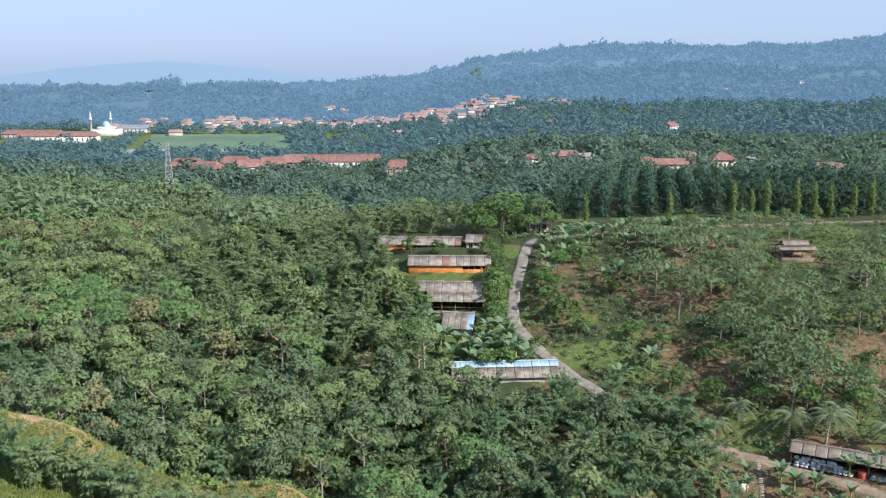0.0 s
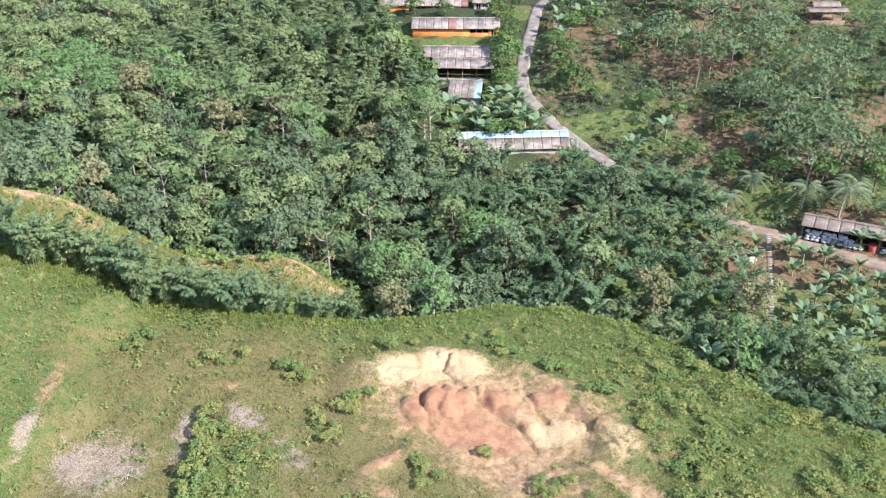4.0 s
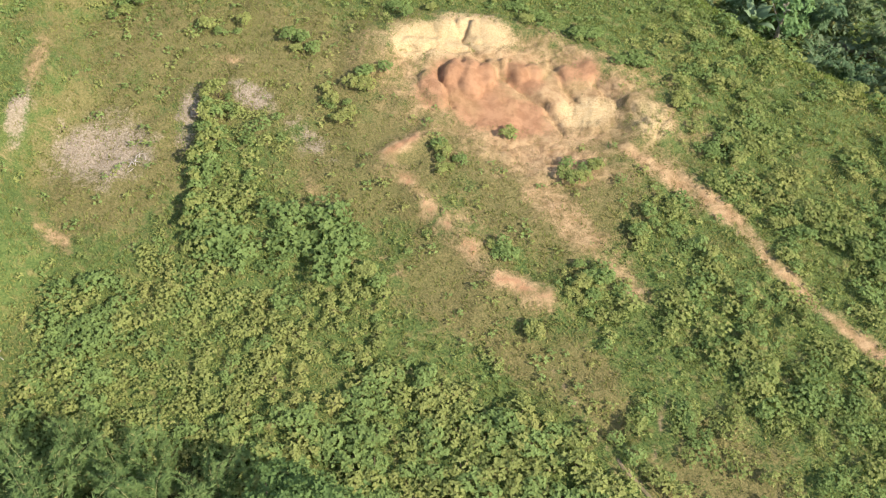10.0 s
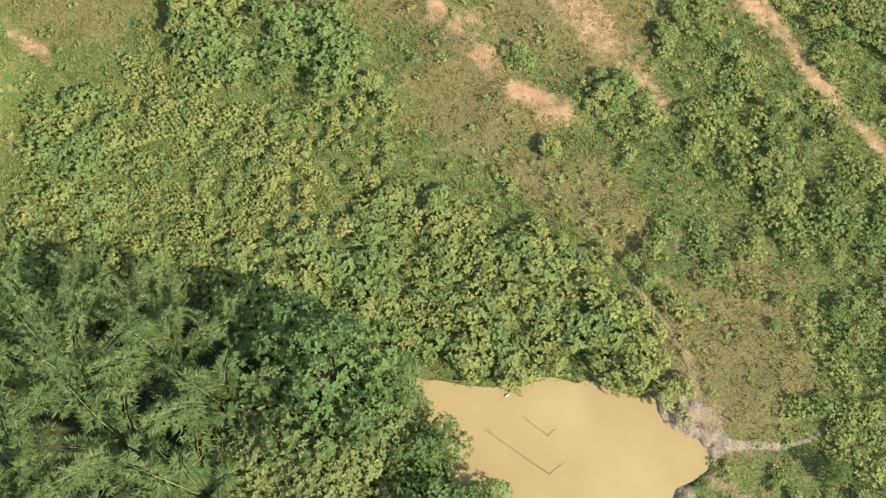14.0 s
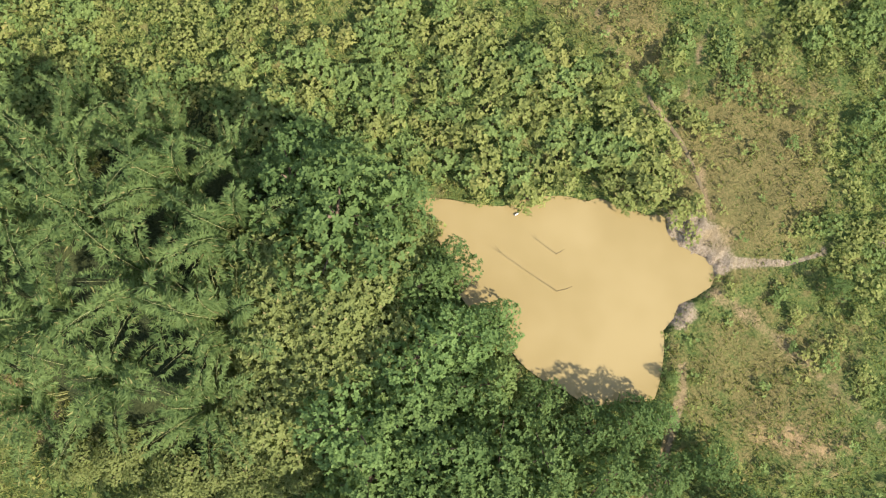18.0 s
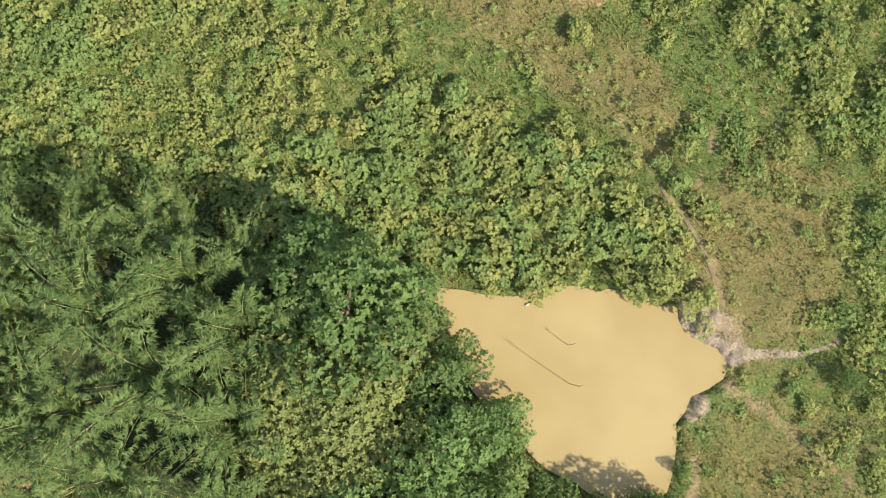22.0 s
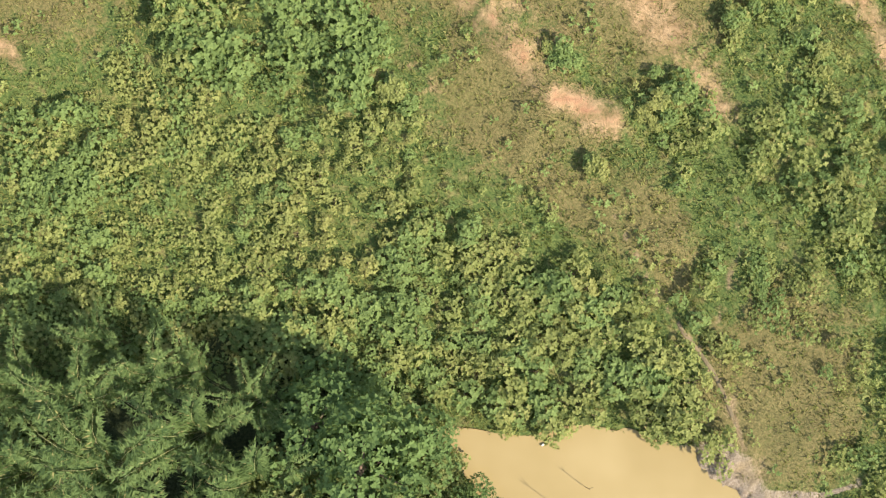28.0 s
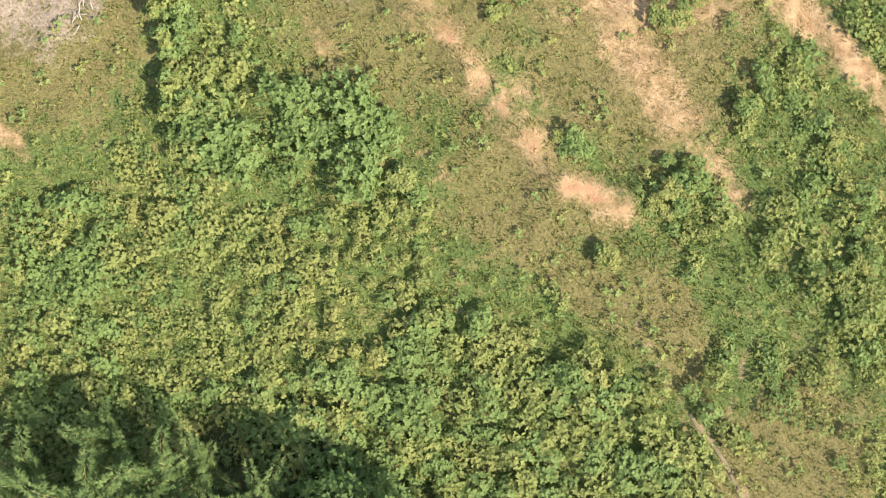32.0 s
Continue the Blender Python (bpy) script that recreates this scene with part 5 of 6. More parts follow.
def in_block(x, y, x0, x1, y0, y1, soft=0.8):
    w = 0.7 * (vnoise(x / 1.4, y / 1.4, 36) - 0.5)
    return sstep(x0 - soft / 2, x0 + soft / 2, x + w) * sstep(x1 + soft / 2, x1 - soft / 2, x + w) * sstep(y0 - soft / 2, y0 + soft / 2, y + w) * sstep(y1 + soft / 2, y1 - soft / 2, y + w)


def growth(x, y):
    """The field's shrubs: how thickly they stand (0 to 1), how tall (metres) and how dark and lush (0 to 1)."""
    n1, n2 = vnoise(x / 4.5 + 9, y / 4.5, 33), vnoise(x / 2.0, y / 3.2 + 5, 37)
    path_x = np.interp(y, [7, 10.5, 14, 16.4, 20.8, 23, 30], [18.6, 17.7, 15.4, 13.5, 11.1, 9.8, 8])
    west = x < path_x
    # grass with low weeds everywhere, as the ground of the rest
    d, h, lush = 0.16 * sstep(0.35, 0.7, n1), 0.55 + 0.3 * n2, 0.3 + 0 * x

    def lay(w, dd, hh, ll):
        nonlocal d, h, lush
        d, h, lush = d * (1 - w) + dd * w, h * (1 - w) + hh * w, lush * (1 - w) + ll * w

    lay(in_block(x, y, -21, -4, 22, 30.5) * 1.0, 0.95, 0.68 + 0.3 * n1, 0.25)
    lay(in_block(x, y, -31, -3, 15, 29.5) * west, 0.96, 0.7 + 0.35 * n1, 0.3)
    lay(in_block(x, y, -30.2, -24.5, 15, 30.2), 1.1, 1.05 + 0.3 * n1, 0.75)
    lay(in_block(x, y, -29, -13, 11, 18) * 0.8, 0.9, 0.85, 0.35)
    lay(in_block(x, y, -24, -21, 30, 36), 0.75, 0.75, 0.25)
    lay(sstep(0.6, -0.6, y - tall_line(x)) * west * (y > 5), 1.1, 0.92 + 0.42 * n1, 0.38 + 0.3 * sstep(0, -8, x))
    lay(in_block(x, y, -20.3, -15.1, 36, 50.5), 0.8, 0.95, 0.45)
    lay(in_block(x, y, -20.4, -14.9, 30.2, 36.6), 1.3, 1.55, 0.75)
    lay(in_block(x, y, -13.9, -5.8, 29.8, 37.0), 1.3, 1.6, 1.0)
    # the east: mounds with grass between
    lay(sstep(0, 1, x - path_x - 0.6) * (y > 6) * (y < 34) * (x > 12), 0.95 * sstep(0.34, 0.56, n2), 0.85 + 0.4 * n1, 0.5)
    lay(in_block(x, y, 17, 60, 28, 47) * sstep(0.8, 2.0, off_line(x, y, SOIL_TRACK)), 0.9 * sstep(0.36, 0.58, n2), 0.9 + 0.35 * n1, 0.5)
    lay(in_block(x, y, 24, 60, 40, 66), 0.8 * sstep(0.36, 0.6, n2), 0.85 + 0.3 * n1, 0.45)
    # lawn south of the inlet and its strip of shrubs
    lay(in_block(x, y, 14.6, 44, -16, 3.0), 0.05, 0.5, 0.3)
    m = masks(x, y)
    bare = np.maximum.reduce([m["soil"], m["pale"], m["rust"], m["grey"] * 1.1, m["path"] * 1.05, np.clip(m["dry"] - 0.35, 0, 1) * 1.5])
    d = d - 1.3 * np.clip(bare - 0.3, 0, 1)
    lay(sstep(1.7, 1.0, off_line(x, y, [(23.0, 0.8), (25, -1.5), (31, -6.5), (37, -12)])), 0.62, 0.75, 0.4)
    lay(sstep(1.3, 0.8, np.abs(x - 29) / 2 + np.abs(y - 4) / 5), 0.9, 0.9, 0.6)
    for line in (POND_PATH, SIDE_PATH, SOUTH_PATH):
        d = d - 2 * sstep(0.95, 0.45, off_line(x, y, line))
    d = d - 1.5 * in_block(x, y, -14.9, -13.9, 29, 36.5, 0.3) - 1.5 * in_block(x, y, -22.5, -20.6, 34, 52, 0.5) - 1.2 * in_block(x, y, -40, -30.6, 12, 36)
    d = d * sstep(4.5, 3.0, y - field_edge(x)) * (pond_reach(x, y) > 1.06) * (oval(x, y, -16, 2, 15, 10.5) > 1)
    return d, h, lush


cand = np.array(scatter(rng, 60000, -48, 50, -14, 76, lambda x, y: 0.62 + 0.6 * abs(math.sin(x * 57.3 + y * 91.7)) ** 1.5, lambda x, y: True))
cand = cand[np.abs(cand[:, 0] - 1) < 0.56 * 62 + 0.42 * np.clip(cand[:, 1] - 20, 0, 60)]
dens, grow, lush = growth(cand[:, 0], cand[:, 1])
# taller shrubs stand wider apart
keep = rng.uniform(size=len(cand)) < dens * np.clip(1.35 - 0.55 * grow, 0.35, 1)
cand, grow, lush = cand[keep], grow[keep], lush[keep]
dark = rng.uniform(size=len(cand)) < np.clip(lush * 1.2 - 0.15, 0.05, 1)
SHRUB = [make_shrub(101, "leafy yellow-green shrub of the overgrown field", 1.4, 1.0, 56, 0.175), make_shrub(102, "pale-green upright shrub of the overgrown field", 1.55, 0.9, 54, 0.165),
         make_shrub(103, "dark leafy thicket shrub of the overgrown field", 1.5, 1.05, 62, 0.17, M_SHRUB_DARK), make_shrub(104, "spreading yellow-green shrub of the overgrown field", 1.2, 1.15, 60, 0.165)]
close = np.argsort(np.hypot(cand[:, 0] - 2, (cand[:, 1] - 17) * 1.1))
for i in close[:290]:
    x, y = cand[i]
    place(SHRUB[2 if dark[i] else (0, 1, 3)[int(rng.integers(3))]], x, y, grow[i] * rng.uniform(0.6, 1.3), rng.uniform(0, 6.28), 0.0, 0.72)
KINDS = [shrub_blocks(np.random.default_rng(110 + k), (1.5, 1.1, 1.3, 1.2)[k], (0.9, 1.1, 1.0, 1.15)[k], 48, (0.18, 0.165, 0.185, 0.16)[k])[0] for k in range(4)]
rest = close[290:]
for nm, lab, mt, pick in (("field_shrubs", "thick growth of yellow-green shrubs over the field", M_SHRUB, ~dark[rest]), ("field_thicket", "darker green thickets among the field's shrubs", M_SHRUB_DARK, dark[rest])):
    ids = rest[pick]
    blocks = strewn(cand[ids], [KINDS[int(rng.integers(4))] for _ in ids], grow[ids] * rng.uniform(0.6, 1.3, len(ids)), 0.72)
    tagged(part(nm, raw_mesh(nm, blocks, [mt])), lab, "shrubs", kind="stuff")


# knee-high weeds all over the grass
weed_kinds = [shrub_blocks(np.random.default_rng(170 + k), 0.45, 0.5, 8, (0.15, 0.12, 0.17)[k], 5)[0] for k in range(3)]
spots = np.array(scatter(rng, 14000, -46, 48, -14, 74, 0.75, lambda x, y: True))
m = masks(spots[:, 0], spots[:, 1])
bare = np.maximum.reduce([m["soil"], m["pale"] * 1.2, m["rust"] * 1.2, m["path"], m["grey"]])
dens, _, _ = growth(spots[:, 0], spots[:, 1])
ok = (rng.uniform(size=len(spots)) < (0.25 + 0.75 * sstep(0.3, 0.6, vnoise(spots[:, 0] / 2.5, spots[:, 1] / 2.5, 93))) * (1.1 - 1.25 * bare) * (1 - 0.4 * m["dry"])) & (dens < 0.7)
ok &= (pond_reach(spots[:, 0], spots[:, 1]) > 1.06) & (spots[:, 1] < field_edge(spots[:, 0]) + 3) & (oval(spots[:, 0], spots[:, 1], -16, 2, 14, 10) > 1) & (np.abs(spots[:, 0] - 1) < 34 + 0.42 * np.clip(spots[:, 1] - 20, 0, 60))
spots = spots[ok][:4700]
for nm, lab, mt, half in (("low_weeds", "low yellow-green weeds among the field's grass", M_SHRUB, 0), ("green_weeds", "low dark-green weeds among the field's grass", M_SHRUB_DARK, 1)):
    pts = spots[half::2]
    tagged(part(nm, raw_mesh(nm, strewn(pts, [weed_kinds[int(rng.integers(3))] for _ in pts], rng.uniform(0.5, 1.5, len(pts)), 0.8, 0.03), [mt])), lab, "weeds", kind="stuff")

# single bushes that stand out of the field
CLUMP = [make_shrub(141, "rounded dark-green bush standing in the field", 1.9, 1.25, 120, 0.18, M_SHRUB_DARK, "field_bush", "bushes of the field"),
         make_shrub(142, "rounded yellow-green bush standing in the field", 1.7, 1.2, 110, 0.18, M_SHRUB, "field_bush", "bushes of the field"),
         make_shrub(143, "low rounded green bush standing in the field", 1.4, 1.3, 110, 0.18, M_SHRUB_DARK, "field_bush", "bushes of the field")]
for cx, cy, rr, n in ((1.5, 43.8, 1.8, 7), (13.9, 43, 1.9, 7), (8.7, 26.8, 0.9, 4), (13.2, 30.9, 2.0, 8), (26, 24, 1.6, 4), (-9, 50.5, 2.6, 8), (7.2, 47.6, 0.5, 2), (10, 64.5, 2.5, 8), (15.5, 61, 2.2, 8), (20, 57, 1.8, 7),
                      (-5, 53, 1.8, 5), (24.5, 52, 1.5, 5), (28, 46, 1.8, 6), (-11.5, 34.2, 1.8, 7), (-17.3, 34, 1.7, 6), (6.0, 34.0, 1.3, 5), (18.5, 37, 1.6, 5), (-4.5, 30.5, 1.0, 4), (39.2, 32.3, 1.4, 5), (30, 55, 2.0, 6),
                      (-13, 58.5, 2.5, 5), (-21, 60, 2.5, 5), (-30, 60, 2.5, 5), (-2, 63.5, 2.0, 5), (32, 38, 1.8, 5), (24, 33, 1.5, 4)):
    for k in range(n):
        a, d = rng.uniform(0, 6.28), rr * math.sqrt(rng.uniform(0, 1))
        place(CLUMP[int(rng.integers(3))], cx + math.cos(a) * d, cy + math.sin(a) * d, rng.uniform(0.45, 0.95), rng.uniform(0, 6.28), 0.0, 0.85)

# the hedge: a tight row of tall shrubs on the edge of the raised ground
HEDGE = [make_shrub(131, "dense green hedge shrub along the grassy clearing", 1.7, 0.9, 50, 0.21, M_SHRUB_DARK, "hedge_shrub", "hedge shrubs"), make_shrub(132, "tall yellow-green hedge shrub along the clearing", 1.8, 0.85, 48, 0.21, M_SHRUB, "hedge_shrub", "hedge shrubs")]
for i in range(46):
    u = (i // 2) / 22
    place(HEDGE[int(rng.integers(2))], -20.9 + 1.6 * u * 0.5 + (i % 2) * 0.9 + rng.normal() * 0.12, 50.5 - 16.5 * u + rng.normal() * 0.2, rng.uniform(0.65, 1.05), rng.uniform(0, 6.28))


def tufts(n, keep, h, w, per, seed, x0=-48, x1=50, y0=-16, y1=78):
    r = np.random.default_rng(seed)
    x, y = r.uniform(x0, x1, n), r.uniform(y0, y1, n)
    ok = r.uniform(size=n) < keep(x, y)
    x, y = np.repeat(x[ok], per), np.repeat(y[ok], per)
    m = len(x)
    at = np.column_stack([x + r.normal(size=m) * 0.14, y + r.normal(size=m) * 0.14, np.zeros(m)])
    at[:, 2] = floor_z(at[:, 0], at[:, 1]) - 0.03
    along = unit(np.column_stack([r.normal(size=m) * 0.75, r.normal(size=m) * 0.75, np.ones(m)]))
    side = unit(np.cross(along, r.normal(size=(m, 3))))
    k = r.uniform(0.6, 1.4, m)
    return blades(at, along, side, h * k, w * k)


def seen_field(x, y):
    return (y < field_edge(x) + 5) * (pond_reach(x, y) > 1.03) * (np.abs(x - 1) < 35 + 0.42 * np.clip(y - 20, 0, 60)) * (oval(x, y, -16, 2, 14, 10) > 1)


def grassy(x, y):
    m = masks(x, y)
    bare = np.maximum.reduce([m[k] for k in ("soil", "pale", "rust", "path")])
    return seen_field(x, y) * np.clip(1.05 - 1.5 * np.clip(bare - 0.2, 0, 1) - 0.7 * m["grey"], 0, 1) * (1 - 0.72 * m["dry"])


def strawy(x, y):
    m = masks(x, y)
    return seen_field(x, y) * np.clip(0.02 + 0.8 * m["dry"] + 0.5 * m["grey"] + 0.3 * np.clip(m["soil"] * 2, 0, 1) - m["pale"] - m["rust"] - 0.5 * np.clip(m["soil"] - 0.5, 0, 1), 0, 1)


tagged(part("grass", raw_mesh("grass", [(*tufts(90000, grassy, 0.34, 0.085, 4, 61), 0)], [M_GRASS])), "rough green and yellowing grass", "grass", kind="stuff")
tagged(part("dry_grass", raw_mesh("dry_grass", [(*tufts(60000, strawy, 0.24, 0.055, 4, 62), 0)], [M_STRAW])), "dry straw-coloured grass tufts", "grass", kind="stuff")
rim = lambda x, y: np.exp(-((y - field_edge(x) - 1.5) / 2.0) ** 2) * (np.abs(x) < 52)
tagged(part("rim_grass", raw_mesh("rim_grass", [(*tufts(60000, rim, 0.5, 0.12, 3, 63, -52, 52, 40, 80), 0)], [M_RIM])), "tall bright grass along the field's rim", "grass", kind="stuff")

spur_rim = lambda x, y: (off_line(x, y, SPUR_TRACK) < 5.5) * (off_line(x, y, SPUR_TRACK) > 0.9) * 0.9
tagged(part("spur_grass", raw_mesh("spur_grass", [(*tufts(18000, spur_rim, 0.42, 0.12, 3, 64, -62, -6, 68, 86), 0)], [M_RIM])), "rough grass on the spur above the ravine", "grass", kind="stuff")

# bleached dead branches on the silt
for bx, by, n, sz in ((-26.3, 41.8, 9, 1.5), (-33.5, 22.5, 6, 1.6)):
    br = thing("dead_branch", "bleached dead branch lying on the ground", "branch", "dead branches")
    br.matrix_basis = pose(bx, by, float(floor_z(bx, by)) + 0.1)
    for k in range(n):
        a, ln = rng.uniform(0, 6.28), sz * rng.uniform(0.3, 0.9)
        o = rng.normal(size=2) * 0.35 * sz
        w = rng.normal(size=2) * 0.15 * ln
        line = [[o[0], o[1], 0.02], [o[0] + math.cos(a) * ln * 0.5 + w[0], o[1] + math.sin(a) * ln * 0.5 + w[1], rng.uniform(0.1, 0.35)], [o[0] + math.cos(a) * ln, o[1] + math.sin(a) * ln, 0.1]]
        part("limb", raw_mesh("limb", [(*tube(line, [0.03, 0.022, 0.01], 5), 0)], [M_DEADWOOD]), br)


# ---- farm buildings ----
def frame_at(x0, y0, x1, y1):
    """Pose with x along a building's front, from one base corner to the other, and its length."""
    a = math.atan2(y1 - y0, x1 - x0)
    z = min(float(floor_z(x0, y0)), float(floor_z(x1, y1)))
    return Matrix.Translation((x0, y0, z)) @ Matrix.Rotation(a, 4, "Z"), math.hypot(x1 - x0, y1 - y0)


def sheet(x0, x1, p, q, thick=0.05, waves=0):
    """A roof sheet from eave p to ridge q, each (y, z), with corrugations along the slope."""
    n = max(2, waves * 2 + 1)
    xs = np.linspace(x0, x1, n)
    dz = np.where(np.arange(n) % 2, 0.035, 0.0) if waves else np.zeros(n)
    top = np.concatenate([np.column_stack([xs, np.full(n, y), z + dz]) for y, z in (p, q)])
    v = np.concatenate([top, top - [0, 0, thick]])
    f = [[i, i + 1, n + i + 1, n + i] for i in range(n - 1)] + [[2 * n + i + 1, 2 * n + i, 3 * n + i, 3 * n + i + 1] for i in range(n - 1)]
    f += [[i + 1, i, 2 * n + i, 2 * n + i + 1] for i in range(n - 1)] + [[n + i, n + i + 1, 3 * n + i + 1, 3 * n + i] for i in range(n - 1)]
    f += [[0, n, 3 * n, 2 * n], [2 * n - 1, n - 1, 3 * n - 1, 4 * n - 1]]
    return v, np.array(f)


def panels(th, length, p, q, mat, n, name="roof_sheet", over=0.3, alt=None):
    """A slope laid from n overlapping sheets, each a part."""
    w = (length + 2 * over) / n
    for i in range(n):
        lift = 0.02 * (i % 2) + random.uniform(0, 0.015)
        m = alt if alt and random.random() < 0.05 else mat
        part(name, raw_mesh(name, [(*sheet(-over + i * w, -over + (i + 1) * w + 0.05, (p[0], p[1] + lift), (q[0], q[1] + lift), 0.05, 3), 0)], [m]), th)


def make_shed(label, corners, depth, eave, ridge, roof, wall, openings=(), n=10, open_front=False, low=None, alt=None, name="farm_shed"):
    """A long low building: walls with real thickness, posts, rafters and a roof of sheets. openings: x from, x to, z from, z to on the front."""
    m, length = frame_at(*corners)
    th = thing(name, label, "shed")
    th.matrix_basis = m
    t = 0.15
    cuts = sorted(openings)
    if not open_front:
        x, blocks = 0.0, []
        for a, b, lo, hi in cuts:
            if a > x:
                blocks.append((*box(x, 0, -1.2, a, t, eave), 0))
            blocks += [(*box(a, 0, -1.2, b, t, lo), 0), (*box(a, 0, hi, b, t, eave), 0)]
            x = b
        blocks.append((*box(x, 0, -1.2, length, t, eave), 0))
        for blk in blocks:
            part("front_wall", raw_mesh("front_wall", [blk], [wall]), th)
        for a, b, lo, hi in cuts:
            k = max(2, int((b - a) / 1.2))
            for i in range(1, k):
                x = a + (b - a) * i / k
                part("mullion", raw_mesh("mullion", [(*box(x - 0.05, 0.02, lo, x + 0.05, 0.12, hi), 0)], [M_WHITE]), th)
    else:
        k = max(3, int(length / 2.5))
        for i in range(k + 1):
            x = 0.1 + (length - 0.2) * i / k
            part("post", raw_mesh("post", [(*box(x - 0.07, 0.05, -1.2, x + 0.07, 0.19, eave), 0)], [M_WOOD]), th)
        part("rail", raw_mesh("rail", [(*box(0, 0.07, 0.9, length, 0.15, 1.0), 0)], [M_WOOD]), th)
    part("back_wall", raw_mesh("back_wall", [(*box(0, depth - t, -0.5, length, depth, eave), 0)], [wall]), th)
    for x in (0.0, length - t):
        v = np.array([(x + d, y, z) for d in (0, t) for y, z in ((t, -1.2), (depth - t, -0.5), (depth - t, eave), (depth / 2, ridge - 0.12), (t, eave))])
        f = [[0, 1, 6, 5], [1, 2, 7, 6], [2, 3, 8, 7], [3, 4, 9, 8], [4, 0, 5, 9]]
        part("gable_wall", raw_mesh("gable_wall", [(v, np.array(f), 0), (v, np.array([[4, 3, 2, 1, 0], [5, 6, 7, 8, 9]]), 0)], [wall]), th)
    part("floor_slab", raw_mesh("floor_slab", [(*box(t, t, -0.9, length - t, depth - t, 0.05), 0)], [M_GREY_WALL]), th)
    fall = (ridge - eave) / (depth / 2)
    if low:
        mid = (depth * 0.28, eave + fall * depth * 0.28)
        panels(th, length, (-0.5, eave - 0.5 * fall), mid, low, n, alt=alt)
        panels(th, length, (mid[0] - 0.1, mid[1] + 0.12), (depth / 2, ridge + 0.1), roof, n, alt=None)
    else:
        panels(th, length, (-0.5, eave - 0.5 * fall), (depth / 2, ridge), roof, n, alt=alt)
    panels(th, length, (depth + 0.5, eave - 0.5 * fall), (depth / 2, ridge), roof, n)
    part("ridge_cap", raw_mesh("ridge_cap", [(*tube([[-0.3, depth / 2, ridge + 0.03], [length / 2, depth / 2, ridge + 0.05], [length + 0.3, depth / 2, ridge + 0.03]], [0.14, 0.14, 0.14], 7), 0)], [roof]), th)
    return th


random.seed(4)
make_shed("long shed with a pale-blue metal ridge roof and grey lower sheets", (5.2, 116.6, 23.4, 117.9), 5.5, 1.2, 2.9, M_BLUE_SHEET, M_GREY_WALL, (), 12, low=M_ASBESTOS)
make_shed("bright-orange long building with a weathered grey sheet roof", (-4.2, 154.6, 13.0, 154.4), 6, 2.1, 3.3, M_ASBESTOS, M_ORANGE, [(11.5, 15.2, 1.0, 1.7), (15.8, 16.7, 0.1, 1.8)], 12, alt=M_TERRACOTTA)
make_shed("orange-walled shed with a brown-grey roof and dark openings", (-11.5, 167.2, 6.9, 166.2), 5.5, 1.9, 3.0, M_ASBESTOS, M_ORANGE, [(6, 17.5, 0.3, 1.4)], 12, alt=M_TERRACOTTA)
make_shed("small whitewashed annex with a grey roof", (8.2, 165.6, 11.4, 165.2), 4, 1.7, 2.7, M_ASBESTOS, M_CREAM, [(0.6, 1.4, 0.1, 1.5), (2.0, 2.7, 0.6, 1.4)], 4, name="annex")
make_shed("open grey-roofed barn on timber posts", (0.2, 139.6, 11.2, 139.1), 5, 2.4, 3.3, M_ASBESTOS, M_GREY_WALL, (), 8, True)
make_shed("grey barn with a patched sheet roof", (-1.6, 143.6, 10.6, 143.2), 5, 2.3, 3.4, M_ASBESTOS, M_GREY_WALL, (), 8, True, alt=M_BLUE_SHEET)
make_shed("small farmhouse with a brown roof and one pale sheet", (3.2, 131.4, 8.6, 130.6), 6, 2.0, 3.9, M_ASBESTOS, M_GREY_WALL, [(0.6, 1.5, 0.1, 1.8)], 5, low=None, alt=M_BLUE_SHEET, name="farmhouse")
make_shed("small white house with a grey roof at the road's end", (23.2, 180.5, 28.2, 180.5), 5, 2.1, 3.2, M_ASBESTOS, M_CREAM, [(0.8, 1.7, 0.8, 1.8), (2.3, 3.1, 0.1, 2.0), (3.6, 4.4, 0.8, 1.8)], 5, name="house")
make_shed("open feed shed with a brown weathered roof beside the dirt road", (55.4, 95.4, 76.5, 84.6), 4.2, 2.4, 3.0, M_BROWN_ROOF, M_GREY_WALL, (), 14, True, name="feed_shed")

# hut with a raised dark roof over an open deck
hut = thing("hut", "small open hut with a dark two-tier roof on the grassy slope", "hut")
hz = float(floor_z(77.6, 155.5))
hut.matrix_basis = pose(74.2, 153.6, hz)
part("deck", raw_mesh("deck", [(*box(-0.3, -0.6, -1.0, 6.8, 4.2, 0.35), 0)], [M_WOOD]), hut)
for x in (0.1, 2.3, 4.4, 6.4):
    for y in (0.0, 3.8):
        part("post", raw_mesh("post", [(*box(x - 0.08, y - 0.08, 0.3, x + 0.08, y + 0.08, 2.3), 0)], [M_WOOD]), hut)
part("bench", raw_mesh("bench", [(*box(0.6, 2.6, 0.35, 6.0, 3.6, 0.85), 0)], [M_WOOD]), hut)
for k, (p, q) in enumerate((((-0.8, 2.2), (0.9, 2.7)), ((0.7, 2.95), (2.0, 3.8)), ((3.3, 2.95), (2.0, 3.8)), ((4.8, 2.2), (3.1, 2.7)))):
    part("roof_slope", raw_mesh("roof_slope", [(*sheet(-0.7 if k in (0, 3) else 0.5, 7.2 if k in (0, 3) else 6.0, p, q, 0.07, 14), 0)], [M_BROWN_ROOF]), hut)

# sacks, tarpaulins and litter in the feed shed
ms, _ = frame_at(55.4, 95.4, 76.5, 84.6)
rng = np.random.default_rng(9)


